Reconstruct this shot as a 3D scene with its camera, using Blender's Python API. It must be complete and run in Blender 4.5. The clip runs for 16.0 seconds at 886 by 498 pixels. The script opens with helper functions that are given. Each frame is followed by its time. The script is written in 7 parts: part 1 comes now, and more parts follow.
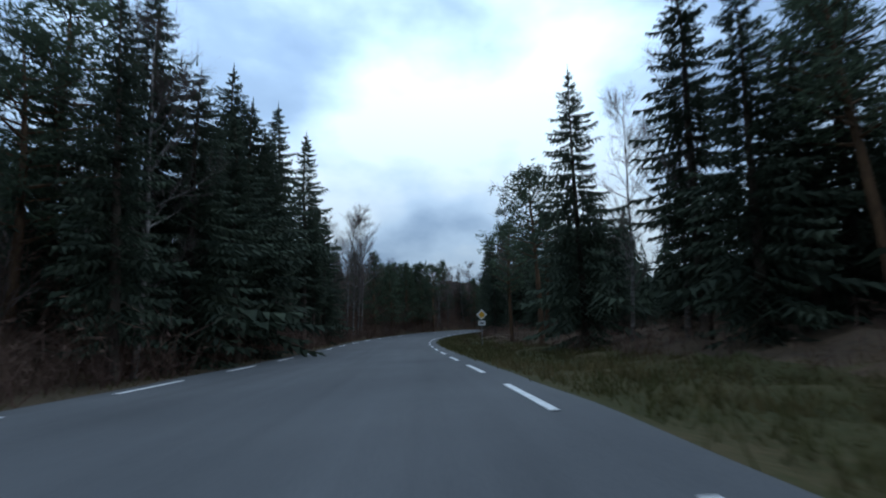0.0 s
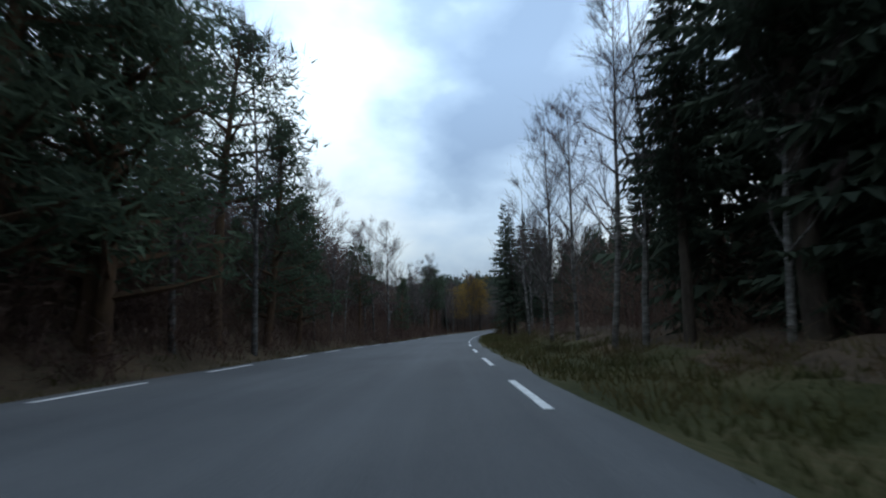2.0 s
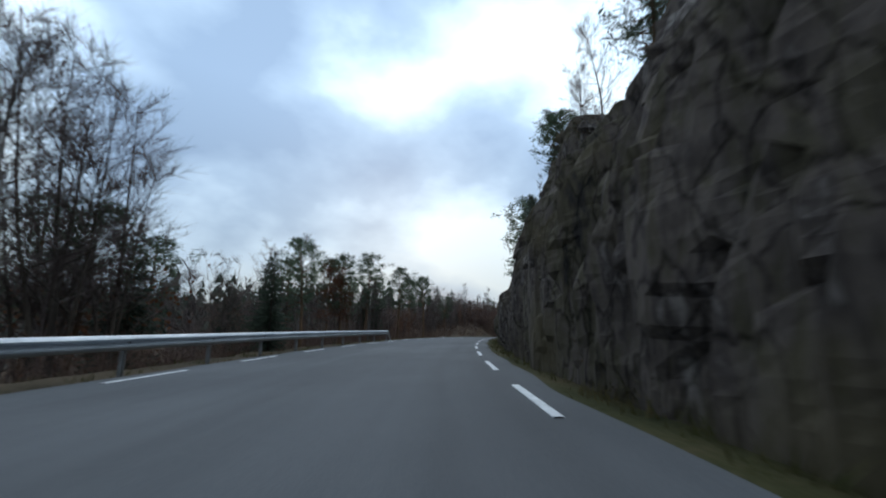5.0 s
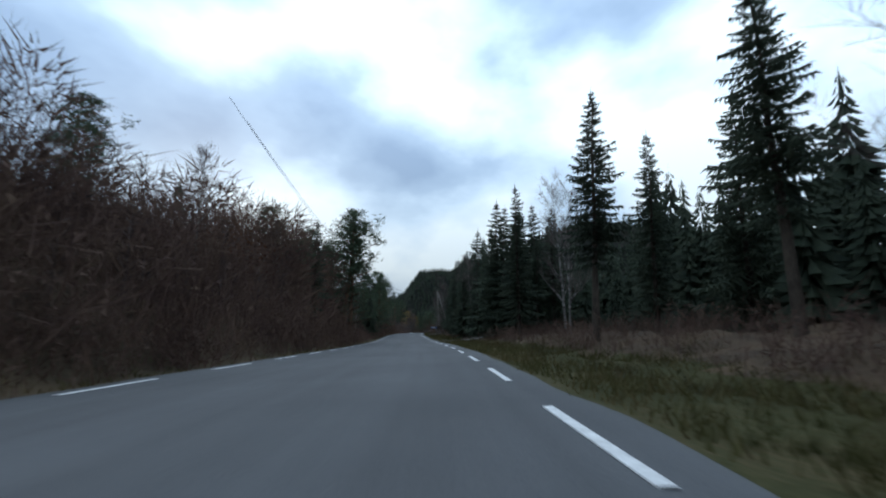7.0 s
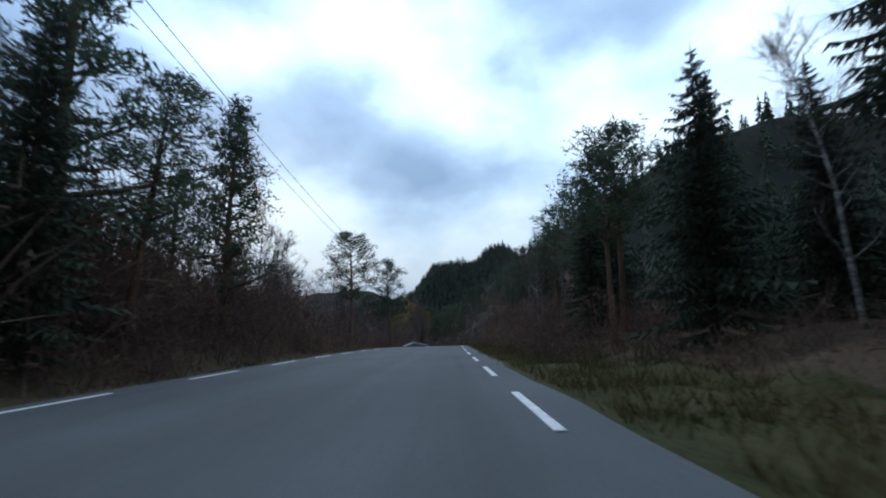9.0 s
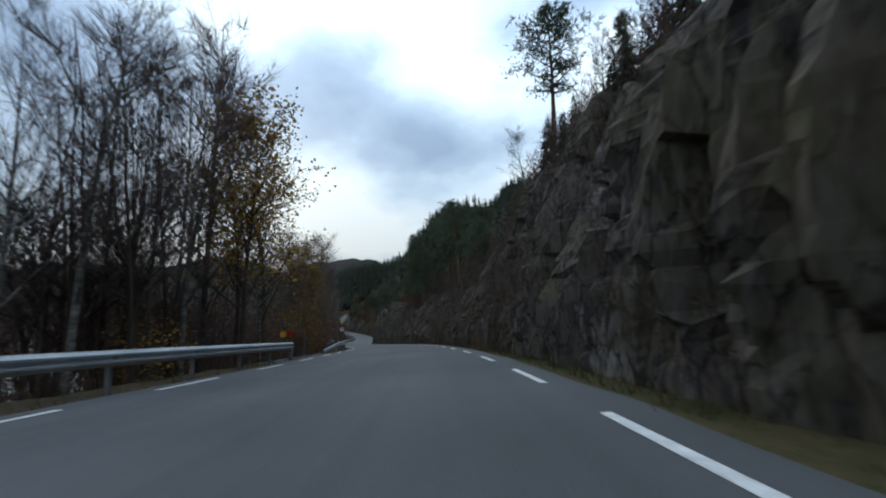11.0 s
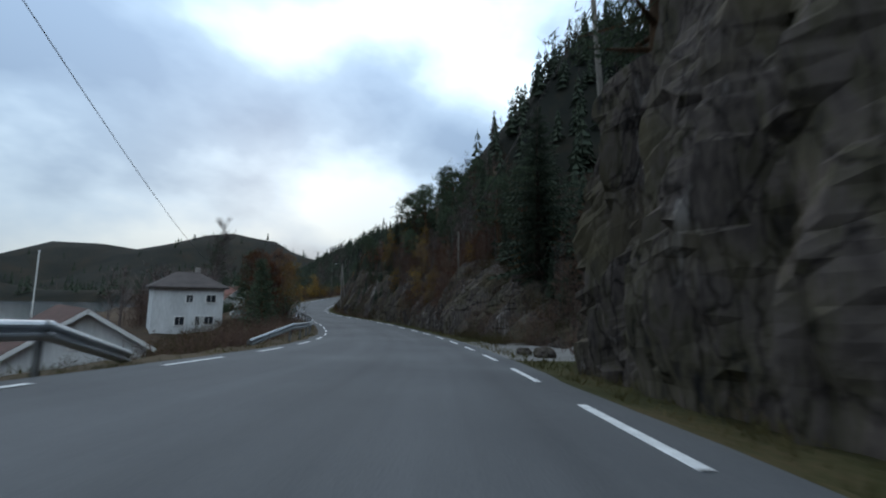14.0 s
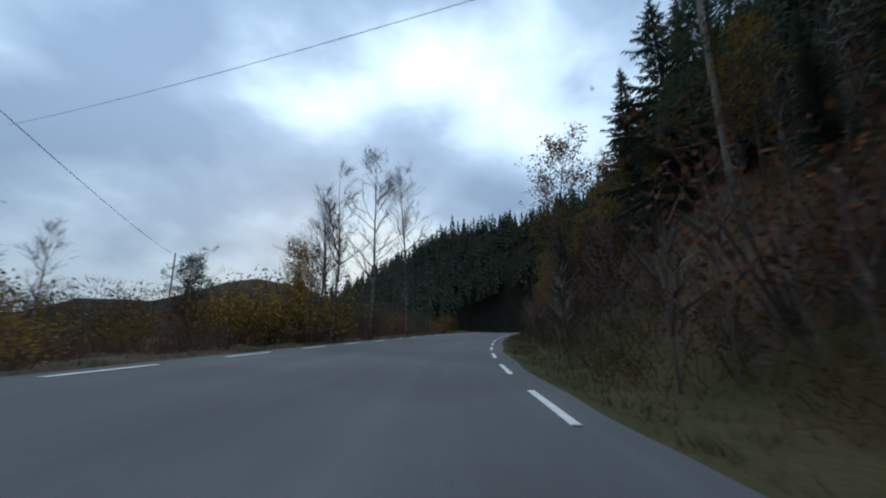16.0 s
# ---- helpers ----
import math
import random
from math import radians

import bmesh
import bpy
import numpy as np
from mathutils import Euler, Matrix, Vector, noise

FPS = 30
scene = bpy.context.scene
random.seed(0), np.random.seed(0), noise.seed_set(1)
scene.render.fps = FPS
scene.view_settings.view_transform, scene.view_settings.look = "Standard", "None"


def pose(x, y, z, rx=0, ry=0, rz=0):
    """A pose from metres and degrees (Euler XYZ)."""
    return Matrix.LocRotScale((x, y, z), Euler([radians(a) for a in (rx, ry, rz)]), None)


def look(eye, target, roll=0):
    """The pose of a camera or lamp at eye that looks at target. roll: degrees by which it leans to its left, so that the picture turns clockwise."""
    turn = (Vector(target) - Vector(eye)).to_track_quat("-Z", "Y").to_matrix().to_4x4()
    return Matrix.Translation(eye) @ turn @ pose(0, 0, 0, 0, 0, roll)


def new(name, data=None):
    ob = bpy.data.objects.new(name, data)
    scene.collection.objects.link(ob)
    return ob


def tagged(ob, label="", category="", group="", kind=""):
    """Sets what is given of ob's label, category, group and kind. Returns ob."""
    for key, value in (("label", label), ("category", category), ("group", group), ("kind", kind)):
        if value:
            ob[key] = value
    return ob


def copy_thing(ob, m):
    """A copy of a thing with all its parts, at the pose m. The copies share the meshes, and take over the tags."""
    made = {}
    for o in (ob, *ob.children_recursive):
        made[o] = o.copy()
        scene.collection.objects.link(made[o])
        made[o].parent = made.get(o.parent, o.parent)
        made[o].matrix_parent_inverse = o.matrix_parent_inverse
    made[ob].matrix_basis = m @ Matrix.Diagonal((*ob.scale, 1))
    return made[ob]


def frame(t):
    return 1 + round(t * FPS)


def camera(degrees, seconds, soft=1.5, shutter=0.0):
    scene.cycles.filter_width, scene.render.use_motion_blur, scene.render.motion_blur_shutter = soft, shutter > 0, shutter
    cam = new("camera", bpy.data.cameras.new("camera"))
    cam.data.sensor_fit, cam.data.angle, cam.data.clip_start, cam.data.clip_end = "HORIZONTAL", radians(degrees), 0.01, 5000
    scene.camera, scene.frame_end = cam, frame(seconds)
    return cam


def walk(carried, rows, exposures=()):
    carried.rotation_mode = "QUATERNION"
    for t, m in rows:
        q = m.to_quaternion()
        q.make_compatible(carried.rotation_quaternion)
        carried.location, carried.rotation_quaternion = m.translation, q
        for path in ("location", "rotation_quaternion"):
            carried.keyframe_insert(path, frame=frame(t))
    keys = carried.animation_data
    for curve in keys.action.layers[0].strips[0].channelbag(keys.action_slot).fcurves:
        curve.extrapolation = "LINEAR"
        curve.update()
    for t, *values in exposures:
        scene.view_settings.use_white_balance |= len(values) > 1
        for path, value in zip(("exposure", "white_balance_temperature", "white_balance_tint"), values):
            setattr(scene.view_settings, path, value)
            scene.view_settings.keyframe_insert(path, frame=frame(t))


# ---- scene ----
# A narrow road through autumn woods, along rock cuttings and a lake, driven through in one go.
# s: metres along the right edge line; o: metres to the right of that line (the road lies at o < 0).
SPEED, EYE, TILT, WIDE = 38.0, 0.62, 11.07, 5.15
CURV = [13.8, 14.5, -0.1, -1.9, -15.1, -11.6, -12.7, -12.0, -12.0, -4.0, -2.1, -9.5, 1.5, -9.3, -10.0, -6.0, -7.8, -3.4, -11.4, -6.7, -6.7, -5.5, -7.9, -8.5, -8.7, -7.4, -5.7, -3.6, -1.5, 0.5, 2.5, 4.7, -1.9, -0.9, 2.8, 0.3, -6.3, -0.6, -1.2, -2.1, -2.1, -1.1, 0.4, 1.9, 3.6, 5.4, 8.0, 2.5, 5.9, 11.1, 0.2, -1.6, -1.8, -1.2, -4.2, -5.6, -4.7, -0.6, 10.7, 18.0, 12.6, 14.4, -5.7, -24.3, -13.1, -5.0, -10.2, -6.7, -5.4, -5.0, -4.2, -3.4, -3.0, -2.8]
GRADE = [-47, -57, -36, -24, -29, -30, -34, -24, -8, 17, 39, 50, 45, 33, 16, -1, -8, 9, 18, 8, -7, -22, -40, -51, -56, -42, -36, -26, -10, -3, 25, 42, 64, 89, 93, 79, 70]
BANK = [-27, 2, 2, -54, -41, -29, -18, -20, -44, -42, -28, -36, -28, 6, 11, 15, 58, 28, 20]
DS = 0.25
SS = np.arange(-40.0, SPEED * 17.9, DS)
TT = SS / SPEED
_k = np.interp(TT, np.arange(-0.25, 18.01, 0.25), np.array(CURV) / 1000)
_g = np.interp(TT, np.arange(-0.25, 18.01, 0.5), np.array(GRADE) / 1000)
# the whole road runs downhill towards the lake
_g = _g + np.interp(TT, [0, 11, 12.6, 13.9, 14.8], [-0.05, -0.05, -0.085, -0.085, -0.045])
_b = np.interp(TT, np.arange(-0.25, 18.01, 1.0), np.array(BANK) / 1000)
_h = np.cumsum(_k) * DS
_h = _h - np.interp(0, SS, _h)
_x, _y, _z = np.cumsum(-np.sin(_h)) * DS, np.cumsum(np.cos(_h)) * DS, np.cumsum(_g) * DS
_z = _z - np.interp(0, SS, _z)


def road(s):
    """x, y, z, heading and crossfall of the right edge line at s."""
    return [np.interp(s, SS, a) for a in (_x, _y, _z, _h, _b)]


def flat(s, o):
    """The point of the road's own surface, carried on sideways from its edges."""
    x, y, z, h, b = road(s)
    return x + np.cos(h) * o, y + np.sin(h) * o, z - b * np.clip(o, -WIDE - 0.7, 0.45)


# ---- camera ----
RIDE = [(0.0, 0.98, -1.4, 0.5, -1.2), (0.5, 0.87, -1.3, 0.3, -0.8), (1.0, 0.62, -1.0, -0.4, 1.5), (1.5, 0.74, 0.1, 0.4, 1.1),
        (2.0, 0.80, -1.0, -0.2, -1.0), (2.5, 0.78, -3.1, -0.4, -0.3), (3.0, 0.87, -2.7, -0.2, -0.8), (3.5, 0.77, -0.7, -0.1, -0.6),
        (4.0, 0.79, -1.8, 0.0, -0.2), (4.5, 0.73, -0.6, 0.1, -1.1), (5.0, 0.89, -1.7, 0.1, 0.6), (7.5, 0.90, -0.9, -0.1, 0.3),
        (8.0, 0.83, -1.3, 0.3, -1.5), (8.5, 0.67, 0.1, 0.5, 0.1), (11.0, 1.11, 0.5, 0.0, -0.9), (11.5, 1.45, 0.0, -0.2, 0.1),
        (12.0, 1.35, -0.6, 0.0, -1.0), (12.5, 1.40, -1.8, 0.0, 0.8), (13.0, 0.96, -1.3, -0.1, 0.1), (13.5, 0.80, -1.4, 0.1, -0.4)]
RIDE += [(14.0, 1.27, -0.2, 0.2, 1.0), (14.5, 1.41, 0.2, -0.4, -0.2), (15.0, 1.45, -2.4, -0.3, 0.3), (15.5, 0.66, -0.3, -0.4, 1.1),
         (16.0, 0.94, -0.5, 0.4, -0.6)]
_ride = np.array(RIDE)


def seat(t):
    """The camera's pose at t seconds: it rides in the right half of the road."""
    i = min(max(int(np.searchsorted(_ride[:, 0], t, "right")) - 1, 0), len(_ride) - 2)
    f = (t - _ride[i, 0]) / (_ride[i + 1, 0] - _ride[i, 0])
    f = f * f * (3 - 2 * f)
    d, yaw, pitch, roll = _ride[i, 1:] * (1 - f) + _ride[i + 1, 1:] * f
    s = SPEED * t
    x, y, z = flat(s, -d)
    a = road(s)[3] + radians(yaw)
    p = radians(TILT + pitch) + math.atan(np.interp(s, SS, _g))
    eye = Vector((x, y, z + EYE))
    return look(eye, eye + Vector((-math.sin(a) * math.cos(p), math.cos(a) * math.cos(p), math.sin(p))), roll)


cam = camera(94.0, 16.0, soft=2.0, shutter=0.05)
walk(cam, [(round(i * 0.1, 1), seat(round(i * 0.1, 1))) for i in range(161)],
     [(0.0, -0.10, 5950, 10), (1.0, -0.05, 5950, 10), (2.0, 0.0, 6300, 10), (4.0, 0.0, 6500, 10), (6.0, 0.0, 6500, 10), (7.5, 0.0, 6200, 10), (8.5, -0.08, 5950, 10),
      (11.0, 0.0, 6600, 10), (13.5, 0.0, 6600, 10), (14.5, -0.05, 6600, 10), (15.5, -0.28, 6200, 10), (16.0, -0.28, 6400, 10)])

# ---- world and sun ----
world = bpy.data.worlds.new("overcast_sky")
world.use_nodes = True
scene.world = world
wn, wl = world.node_tree.nodes, world.node_tree.links
wn.clear()
w_out, w_bg = wn.new("ShaderNodeOutputWorld"), wn.new("ShaderNodeBackground")
sky = wn.new("ShaderNodeTexSky")
sky.sky_type, sky.sun_disc, sky.sun_elevation, sky.sun_rotation = "NISHITA", False, radians(14), radians(70)
sky_dim = wn.new("ShaderNodeVectorMath")
sky_dim.operation = "SCALE"
sky_dim.inputs["Scale"].default_value = 0.09
w_co, w_map = wn.new("ShaderNodeTexCoord"), wn.new("ShaderNodeMapping")
w_map.inputs["Scale"].default_value = (1.0, 1.0, 1.7)
clouds, banks = wn.new("ShaderNodeTexNoise"), wn.new("ShaderNodeTexNoise")
for node, size, detail in ((clouds, 2.4, 5.0), (banks, 1.3, 2.0)):
    node.inputs["Scale"].default_value, node.inputs["Detail"].default_value = size, detail
    node.inputs["Roughness"].default_value = 0.48
    wl.new(w_map.outputs[0], node.inputs["Vector"])
w_sum, w_ramp = wn.new("ShaderNodeMath"), wn.new("ShaderNodeValToRGB")
w_sum.operation = "MULTIPLY_ADD"
w_sum.inputs[1].default_value = 0.65
w_half = wn.new("ShaderNodeMath")
w_half.operation = "MULTIPLY"
w_half.inputs[1].default_value = 0.35
ramp = w_ramp.color_ramp
ramp.elements[0].position, ramp.elements[0].color = 0.36, (0.25, 0.365, 0.53, 1)
ramp.elements[1].position, ramp.elements[1].color = 0.58, (0.79, 0.93, 1.02, 1)
for at_, col in ((0.44, (0.355, 0.495, 0.67, 1)), (0.50, (0.545, 0.715, 0.89, 1))):
    el = ramp.elements.new(at_)
    el.color = col
w_mix = wn.new("ShaderNodeMix")
w_mix.data_type = "RGBA"
w_mix.inputs["Factor"].default_value = 0.93
wl.new(w_co.outputs["Generated"], w_map.inputs[0])
wl.new(banks.outputs[0], w_half.inputs[0])
wl.new(clouds.outputs[0], w_sum.inputs[0])
wl.new(w_half.outputs[0], w_sum.inputs[2])
wl.new(w_sum.outputs[0], w_ramp.inputs[0])
wl.new(sky.outputs[0], sky_dim.inputs[0])
wl.new(sky_dim.outputs[0], w_mix.inputs["A"])
wl.new(w_ramp.outputs[0], w_mix.inputs["B"])
# an overcast sky is brighter overhead than near the horizon
w_sep, w_fall, w_shade = wn.new("ShaderNodeSeparateXYZ"), wn.new("ShaderNodeMapRange"), wn.new("ShaderNodeVectorMath")
w_shade.operation = "SCALE"
w_fall.inputs["From Min"].default_value, w_fall.inputs["From Max"].default_value = 0.02, 0.50
w_fall.inputs["To Min"].default_value, w_fall.inputs["To Max"].default_value = 0.50, 1.22
wl.new(w_co.outputs["Generated"], w_sep.inputs[0])
wl.new(w_sep.outputs["Z"], w_fall.inputs[0])
wl.new(w_mix.outputs["Result"], w_shade.inputs[0])
wl.new(w_fall.outputs[0], w_shade.inputs["Scale"])
wl.new(w_shade.outputs[0], w_bg.inputs[0])
wl.new(w_bg.outputs[0], w_out.inputs[0])
w_bg.inputs[1].default_value = 1.36

sun = new("sun", bpy.data.lights.new("sun", "SUN"))
sun.data.energy, sun.data.angle, sun.data.color = 0.5, radians(40), (1.0, 0.97, 0.93)
sun.matrix_world = look((0, 0, 100), (-40, -15, 60))


# ---- materials ----
def material(name, colours, size=3.0, rough=0.9, metal=0.0, bump=0.0, fine=None, stretch=(1, 1, 1), vary=0.0, spec=0.3, object_space=True, translucent=0.0):
    """colours: two or three base colours, mixed by noise at a coarse and a fine scale (1 / metres)."""
    m = bpy.data.materials.new(name)
    m.use_nodes = True
    n, l = m.node_tree.nodes, m.node_tree.links
    b = n["Principled BSDF"]
    b.inputs["Roughness"].default_value, b.inputs["Metallic"].default_value = rough, metal
    b.inputs["Specular IOR Level"].default_value = spec
    co, mp = n.new("ShaderNodeTexCoord"), n.new("ShaderNodeMapping")
    mp.inputs["Scale"].default_value = stretch
    l.new(co.outputs["Object" if object_space else "Generated"], mp.inputs[0])
    a, f = n.new("ShaderNodeTexNoise"), n.new("ShaderNodeTexNoise")
    a.inputs["Scale"].default_value, a.inputs["Detail"].default_value = size, 5
    f.inputs["Scale"].default_value, f.inputs["Detail"].default_value = fine or size * 9, 4
    l.new(mp.outputs[0], a.inputs[0])
    l.new(mp.outputs[0], f.inputs[0])
    add = n.new("ShaderNodeMath")
    add.operation = "MULTIPLY_ADD"
    add.inputs[1].default_value = 0.4
    sub = n.new("ShaderNodeMath")
    sub.operation = "MULTIPLY"
    sub.inputs[1].default_value = 0.6
    l.new(f.outputs[0], add.inputs[0])
    l.new(a.outputs[0], sub.inputs[0])
    l.new(sub.outputs[0], add.inputs[2])
    r = n.new("ShaderNodeValToRGB")
    r.color_ramp.elements[0].position, r.color_ramp.elements[0].color = 0.36, (*colours[0], 1)
    r.color_ramp.elements[1].position, r.color_ramp.elements[1].color = 0.64, (*colours[-1], 1)
    for k, c in enumerate(colours[1:-1], 1):
        e = r.color_ramp.elements.new(0.36 + 0.28 * k / (len(colours) - 1))
        e.color = (*c, 1)
    l.new(add.outputs[0], r.inputs[0])
    colour = r.outputs[0]
    if vary:
        info, hsv, mr = n.new("ShaderNodeObjectInfo"), n.new("ShaderNodeHueSaturation"), n.new("ShaderNodeMapRange")
        mr.inputs["To Min"].default_value, mr.inputs["To Max"].default_value = 1 - vary, 1 + vary
        l.new(info.outputs["Random"], mr.inputs[0])
        l.new(mr.outputs[0], hsv.inputs["Value"])
        l.new(colour, hsv.inputs["Color"])
        colour = hsv.outputs[0]
    l.new(colour, b.inputs["Base Color"])
    if bump:
        bp = n.new("ShaderNodeBump")
        bp.inputs["Strength"].default_value, bp.inputs["Distance"].default_value = bump, 0.05
        l.new(add.outputs[0], bp.inputs["Height"])
        l.new(bp.outputs[0], b.inputs["Normal"])
    if translucent:
        tr, mix, out = n.new("ShaderNodeBsdfTranslucent"), n.new("ShaderNodeMixShader"), n["Material Output"]
        mix.inputs[0].default_value = translucent
        l.new(colour, tr.inputs[0])
        l.new(b.outputs[0], mix.inputs[1])
        l.new(tr.outputs[0], mix.inputs[2])
        l.new(mix.outputs[0], out.inputs[0])
    return m


def asphalt():
    """Worn asphalt; the road's map gives metres across and along."""
    m = material("asphalt", [(0.054, 0.058, 0.064), (0.068, 0.072, 0.079), (0.086, 0.090, 0.097)], 0.30, 0.85, bump=0.35, fine=60, spec=0.35)
    n, l = m.node_tree.nodes, m.node_tree.links
    b = n["Principled BSDF"]
    old = b.inputs["Base Color"].links[0].from_socket
    uv = n.new("ShaderNodeUVMap")
    uv.uv_map = "lane"
    sep, wave = n.new("ShaderNodeSeparateXYZ"), n.new("ShaderNodeMath")
    wave.operation = "SINE"
    turn = n.new("ShaderNodeMath")
    turn.operation = "MULTIPLY_ADD"
    turn.inputs[1].default_value, turn.inputs[2].default_value = 2 * math.pi / 1.75, 0.6
    l.new(uv.outputs[0], sep.inputs[0])
    l.new(sep.outputs["X"], turn.inputs[0])
    l.new(turn.outputs[0], wave.inputs[0])
    stretch, streak, patch = n.new("ShaderNodeMapping"), n.new("ShaderNodeTexNoise"), n.new("ShaderNodeTexNoise")
    stretch.inputs["Scale"].default_value = (3.2, 0.10, 1)
    streak.inputs["Scale"].default_value, streak.inputs["Detail"].default_value = 1.0, 5
    patch.inputs["Scale"].default_value, patch.inputs["Detail"].default_value = 0.55, 3
    l.new(uv.outputs[0], stretch.inputs[0])
    l.new(stretch.outputs[0], streak.inputs[0])
    l.new(uv.outputs[0], patch.inputs[0])
    a, c, d = (n.new("ShaderNodeMath") for _ in range(3))
    for node, k in ((a, 0.05), (c, 0.55), (d, 0.35)):
        node.operation = "MULTIPLY_ADD"
        node.inputs[1].default_value = k
    a.inputs[2].default_value = 1.0 - 0.45
    l.new(wave.outputs[0], a.inputs[0])
    l.new(streak.outputs[0], c.inputs[0])
    l.new(a.outputs[0], c.inputs[2])
    l.new(patch.outputs[0], d.inputs[0])
    l.new(c.outputs[0], d.inputs[2])
    hsv = n.new("ShaderNodeHueSaturation")
    l.new(old, hsv.inputs["Color"])
    l.new(d.outputs[0], hsv.inputs["Value"])
    l.new(hsv.outputs[0], b.inputs["Base Color"])
    return m


M_ROAD = asphalt()
M_LINE = material("road_paint", [(0.42, 0.43, 0.44), (0.70, 0.71, 0.72)], 6.0, 0.7, fine=40)
M_SOIL = material("forest_floor", [(0.034, 0.026, 0.020), (0.066, 0.048, 0.034), (0.090, 0.062, 0.040)], 0.7, 0.95, bump=0.6, fine=9, spec=0.08)
M_GRASSY = material("grass_verge", [(0.026, 0.029, 0.012), (0.046, 0.045, 0.020), (0.072, 0.056, 0.030)], 0.5, 0.95, bump=0.6, fine=12, spec=0.08)
M_LITTER = material("leaf_litter", [(0.036, 0.030, 0.020), (0.064, 0.050, 0.034), (0.092, 0.068, 0.044)], 0.6, 0.95, bump=0.6, fine=14, spec=0.06)
M_GRAVEL = material("gravel", [(0.10, 0.097, 0.093), (0.20, 0.195, 0.19)], 2.0, 0.95, bump=0.5, fine=40)
# darker than real woodland: the canopy's self-shadow is put into this colour
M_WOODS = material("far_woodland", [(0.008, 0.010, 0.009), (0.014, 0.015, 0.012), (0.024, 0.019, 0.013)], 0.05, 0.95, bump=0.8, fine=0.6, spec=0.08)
def rock():
    """Blasted gneiss: upright streaks, cracks, moss and pale lichen."""
    m = material("grey_rock", [(0.030, 0.027, 0.026), (0.066, 0.058, 0.040), (0.090, 0.075, 0.066), (0.048, 0.040, 0.037), (0.175, 0.156, 0.145)], 0.8, 0.95, bump=1.0, fine=8.0, stretch=(1, 1, 0.30), spec=0.10)
    n, l = m.node_tree.nodes, m.node_tree.links
    b = n["Principled BSDF"]
    old = b.inputs["Base Color"].links[0].from_socket
    co, mp = n.new("ShaderNodeTexCoord"), n.new("ShaderNodeMapping")
    mp.inputs["Scale"].default_value = (1, 1, 0.40)
    l.new(co.outputs["Object"], mp.inputs[0])
    cell = n.new("ShaderNodeTexVoronoi")
    cell.feature = "DISTANCE_TO_EDGE"
    cell.inputs["Scale"].default_value = 2.6
    warp = n.new("ShaderNodeTexNoise")
    warp.inputs["Scale"].default_value, warp.inputs["Detail"].default_value = 1.8, 5
    bend = n.new("ShaderNodeVectorMath")
    bend.operation = "MULTIPLY_ADD"
    bend.inputs[1].default_value = (0.9, 0.9, 0.9)
    l.new(mp.outputs[0], warp.inputs[0])
    l.new(warp.outputs["Color"], bend.inputs[0])
    l.new(mp.outputs[0], bend.inputs[2])
    l.new(bend.outputs[0], cell.inputs["Vector"])
    line = n.new("ShaderNodeMapRange")
    line.inputs["From Min"].default_value, line.inputs["From Max"].default_value = 0.0, 0.06
    line.inputs["To Min"].default_value, line.inputs["To Max"].default_value = 0.35, 1.0
    l.new(cell.outputs["Distance"], line.inputs[0])
    hsv = n.new("ShaderNodeHueSaturation")
    l.new(old, hsv.inputs["Color"])
    l.new(line.outputs[0], hsv.inputs["Value"])
    # moss in broad patches
    broad, where, mix = n.new("ShaderNodeTexNoise"), n.new("ShaderNodeMapRange"), n.new("ShaderNodeMix")
    broad.inputs["Scale"].default_value, broad.inputs["Detail"].default_value = 0.55, 7
    where.inputs["From Min"].default_value, where.inputs["From Max"].default_value = 0.54, 0.72
    mix.data_type = "RGBA"
    l.new(co.outputs["Object"], broad.inputs[0])
    l.new(broad.outputs[0], where.inputs[0])
    l.new(where.outputs[0], mix.inputs["Factor"])
    l.new(hsv.outputs[0], mix.inputs["A"])
    mix.inputs["B"].default_value = (0.072, 0.060, 0.036, 1)
    l.new(mix.outputs["Result"], b.inputs["Base Color"])
    for node in n:
        if node.type == "BUMP":
            node.inputs["Distance"].default_value = 0.14
    return m


M_ROCK = rock()
M_MOSS = material("mossy_growth", [(0.022, 0.020, 0.011), (0.052, 0.048, 0.020), (0.066, 0.046, 0.024), (0.085, 0.050, 0.022)], 0.5, 0.95, fine=4, spec=0.08)
M_SPRUCE = material("spruce_needles", [(0.032, 0.042, 0.033), (0.056, 0.070, 0.047)], 1.5, 0.8, vary=0.25, spec=0.05, translucent=0.18)
M_PINE = material("pine_needles", [(0.044, 0.062, 0.044), (0.078, 0.102, 0.062)], 1.5, 0.8, vary=0.25, spec=0.05, translucent=0.35)
M_BARK = material("dark_bark", [(0.030, 0.024, 0.020), (0.075, 0.060, 0.048)], 4.0, 0.95, bump=0.6, fine=20, stretch=(1, 1, 0.3), vary=0.2, spec=0.08)
M_PINEBARK = material("pine_bark", [(0.050, 0.034, 0.024), (0.13, 0.078, 0.045)], 3.0, 0.95, bump=0.6, fine=18, stretch=(1, 1, 0.3), vary=0.2, spec=0.08)
M_BIRCH = material("birch_bark", [(0.030, 0.027, 0.024), (0.095, 0.088, 0.082), (0.20, 0.19, 0.18)], 2.2, 0.9, fine=9, stretch=(0.6, 0.6, 2.2), vary=0.2, spec=0.08)
M_TWIG = material("twigs", [(0.060, 0.046, 0.044), (0.120, 0.094, 0.088)], 2.0, 0.95, vary=0.3, spec=0.08)
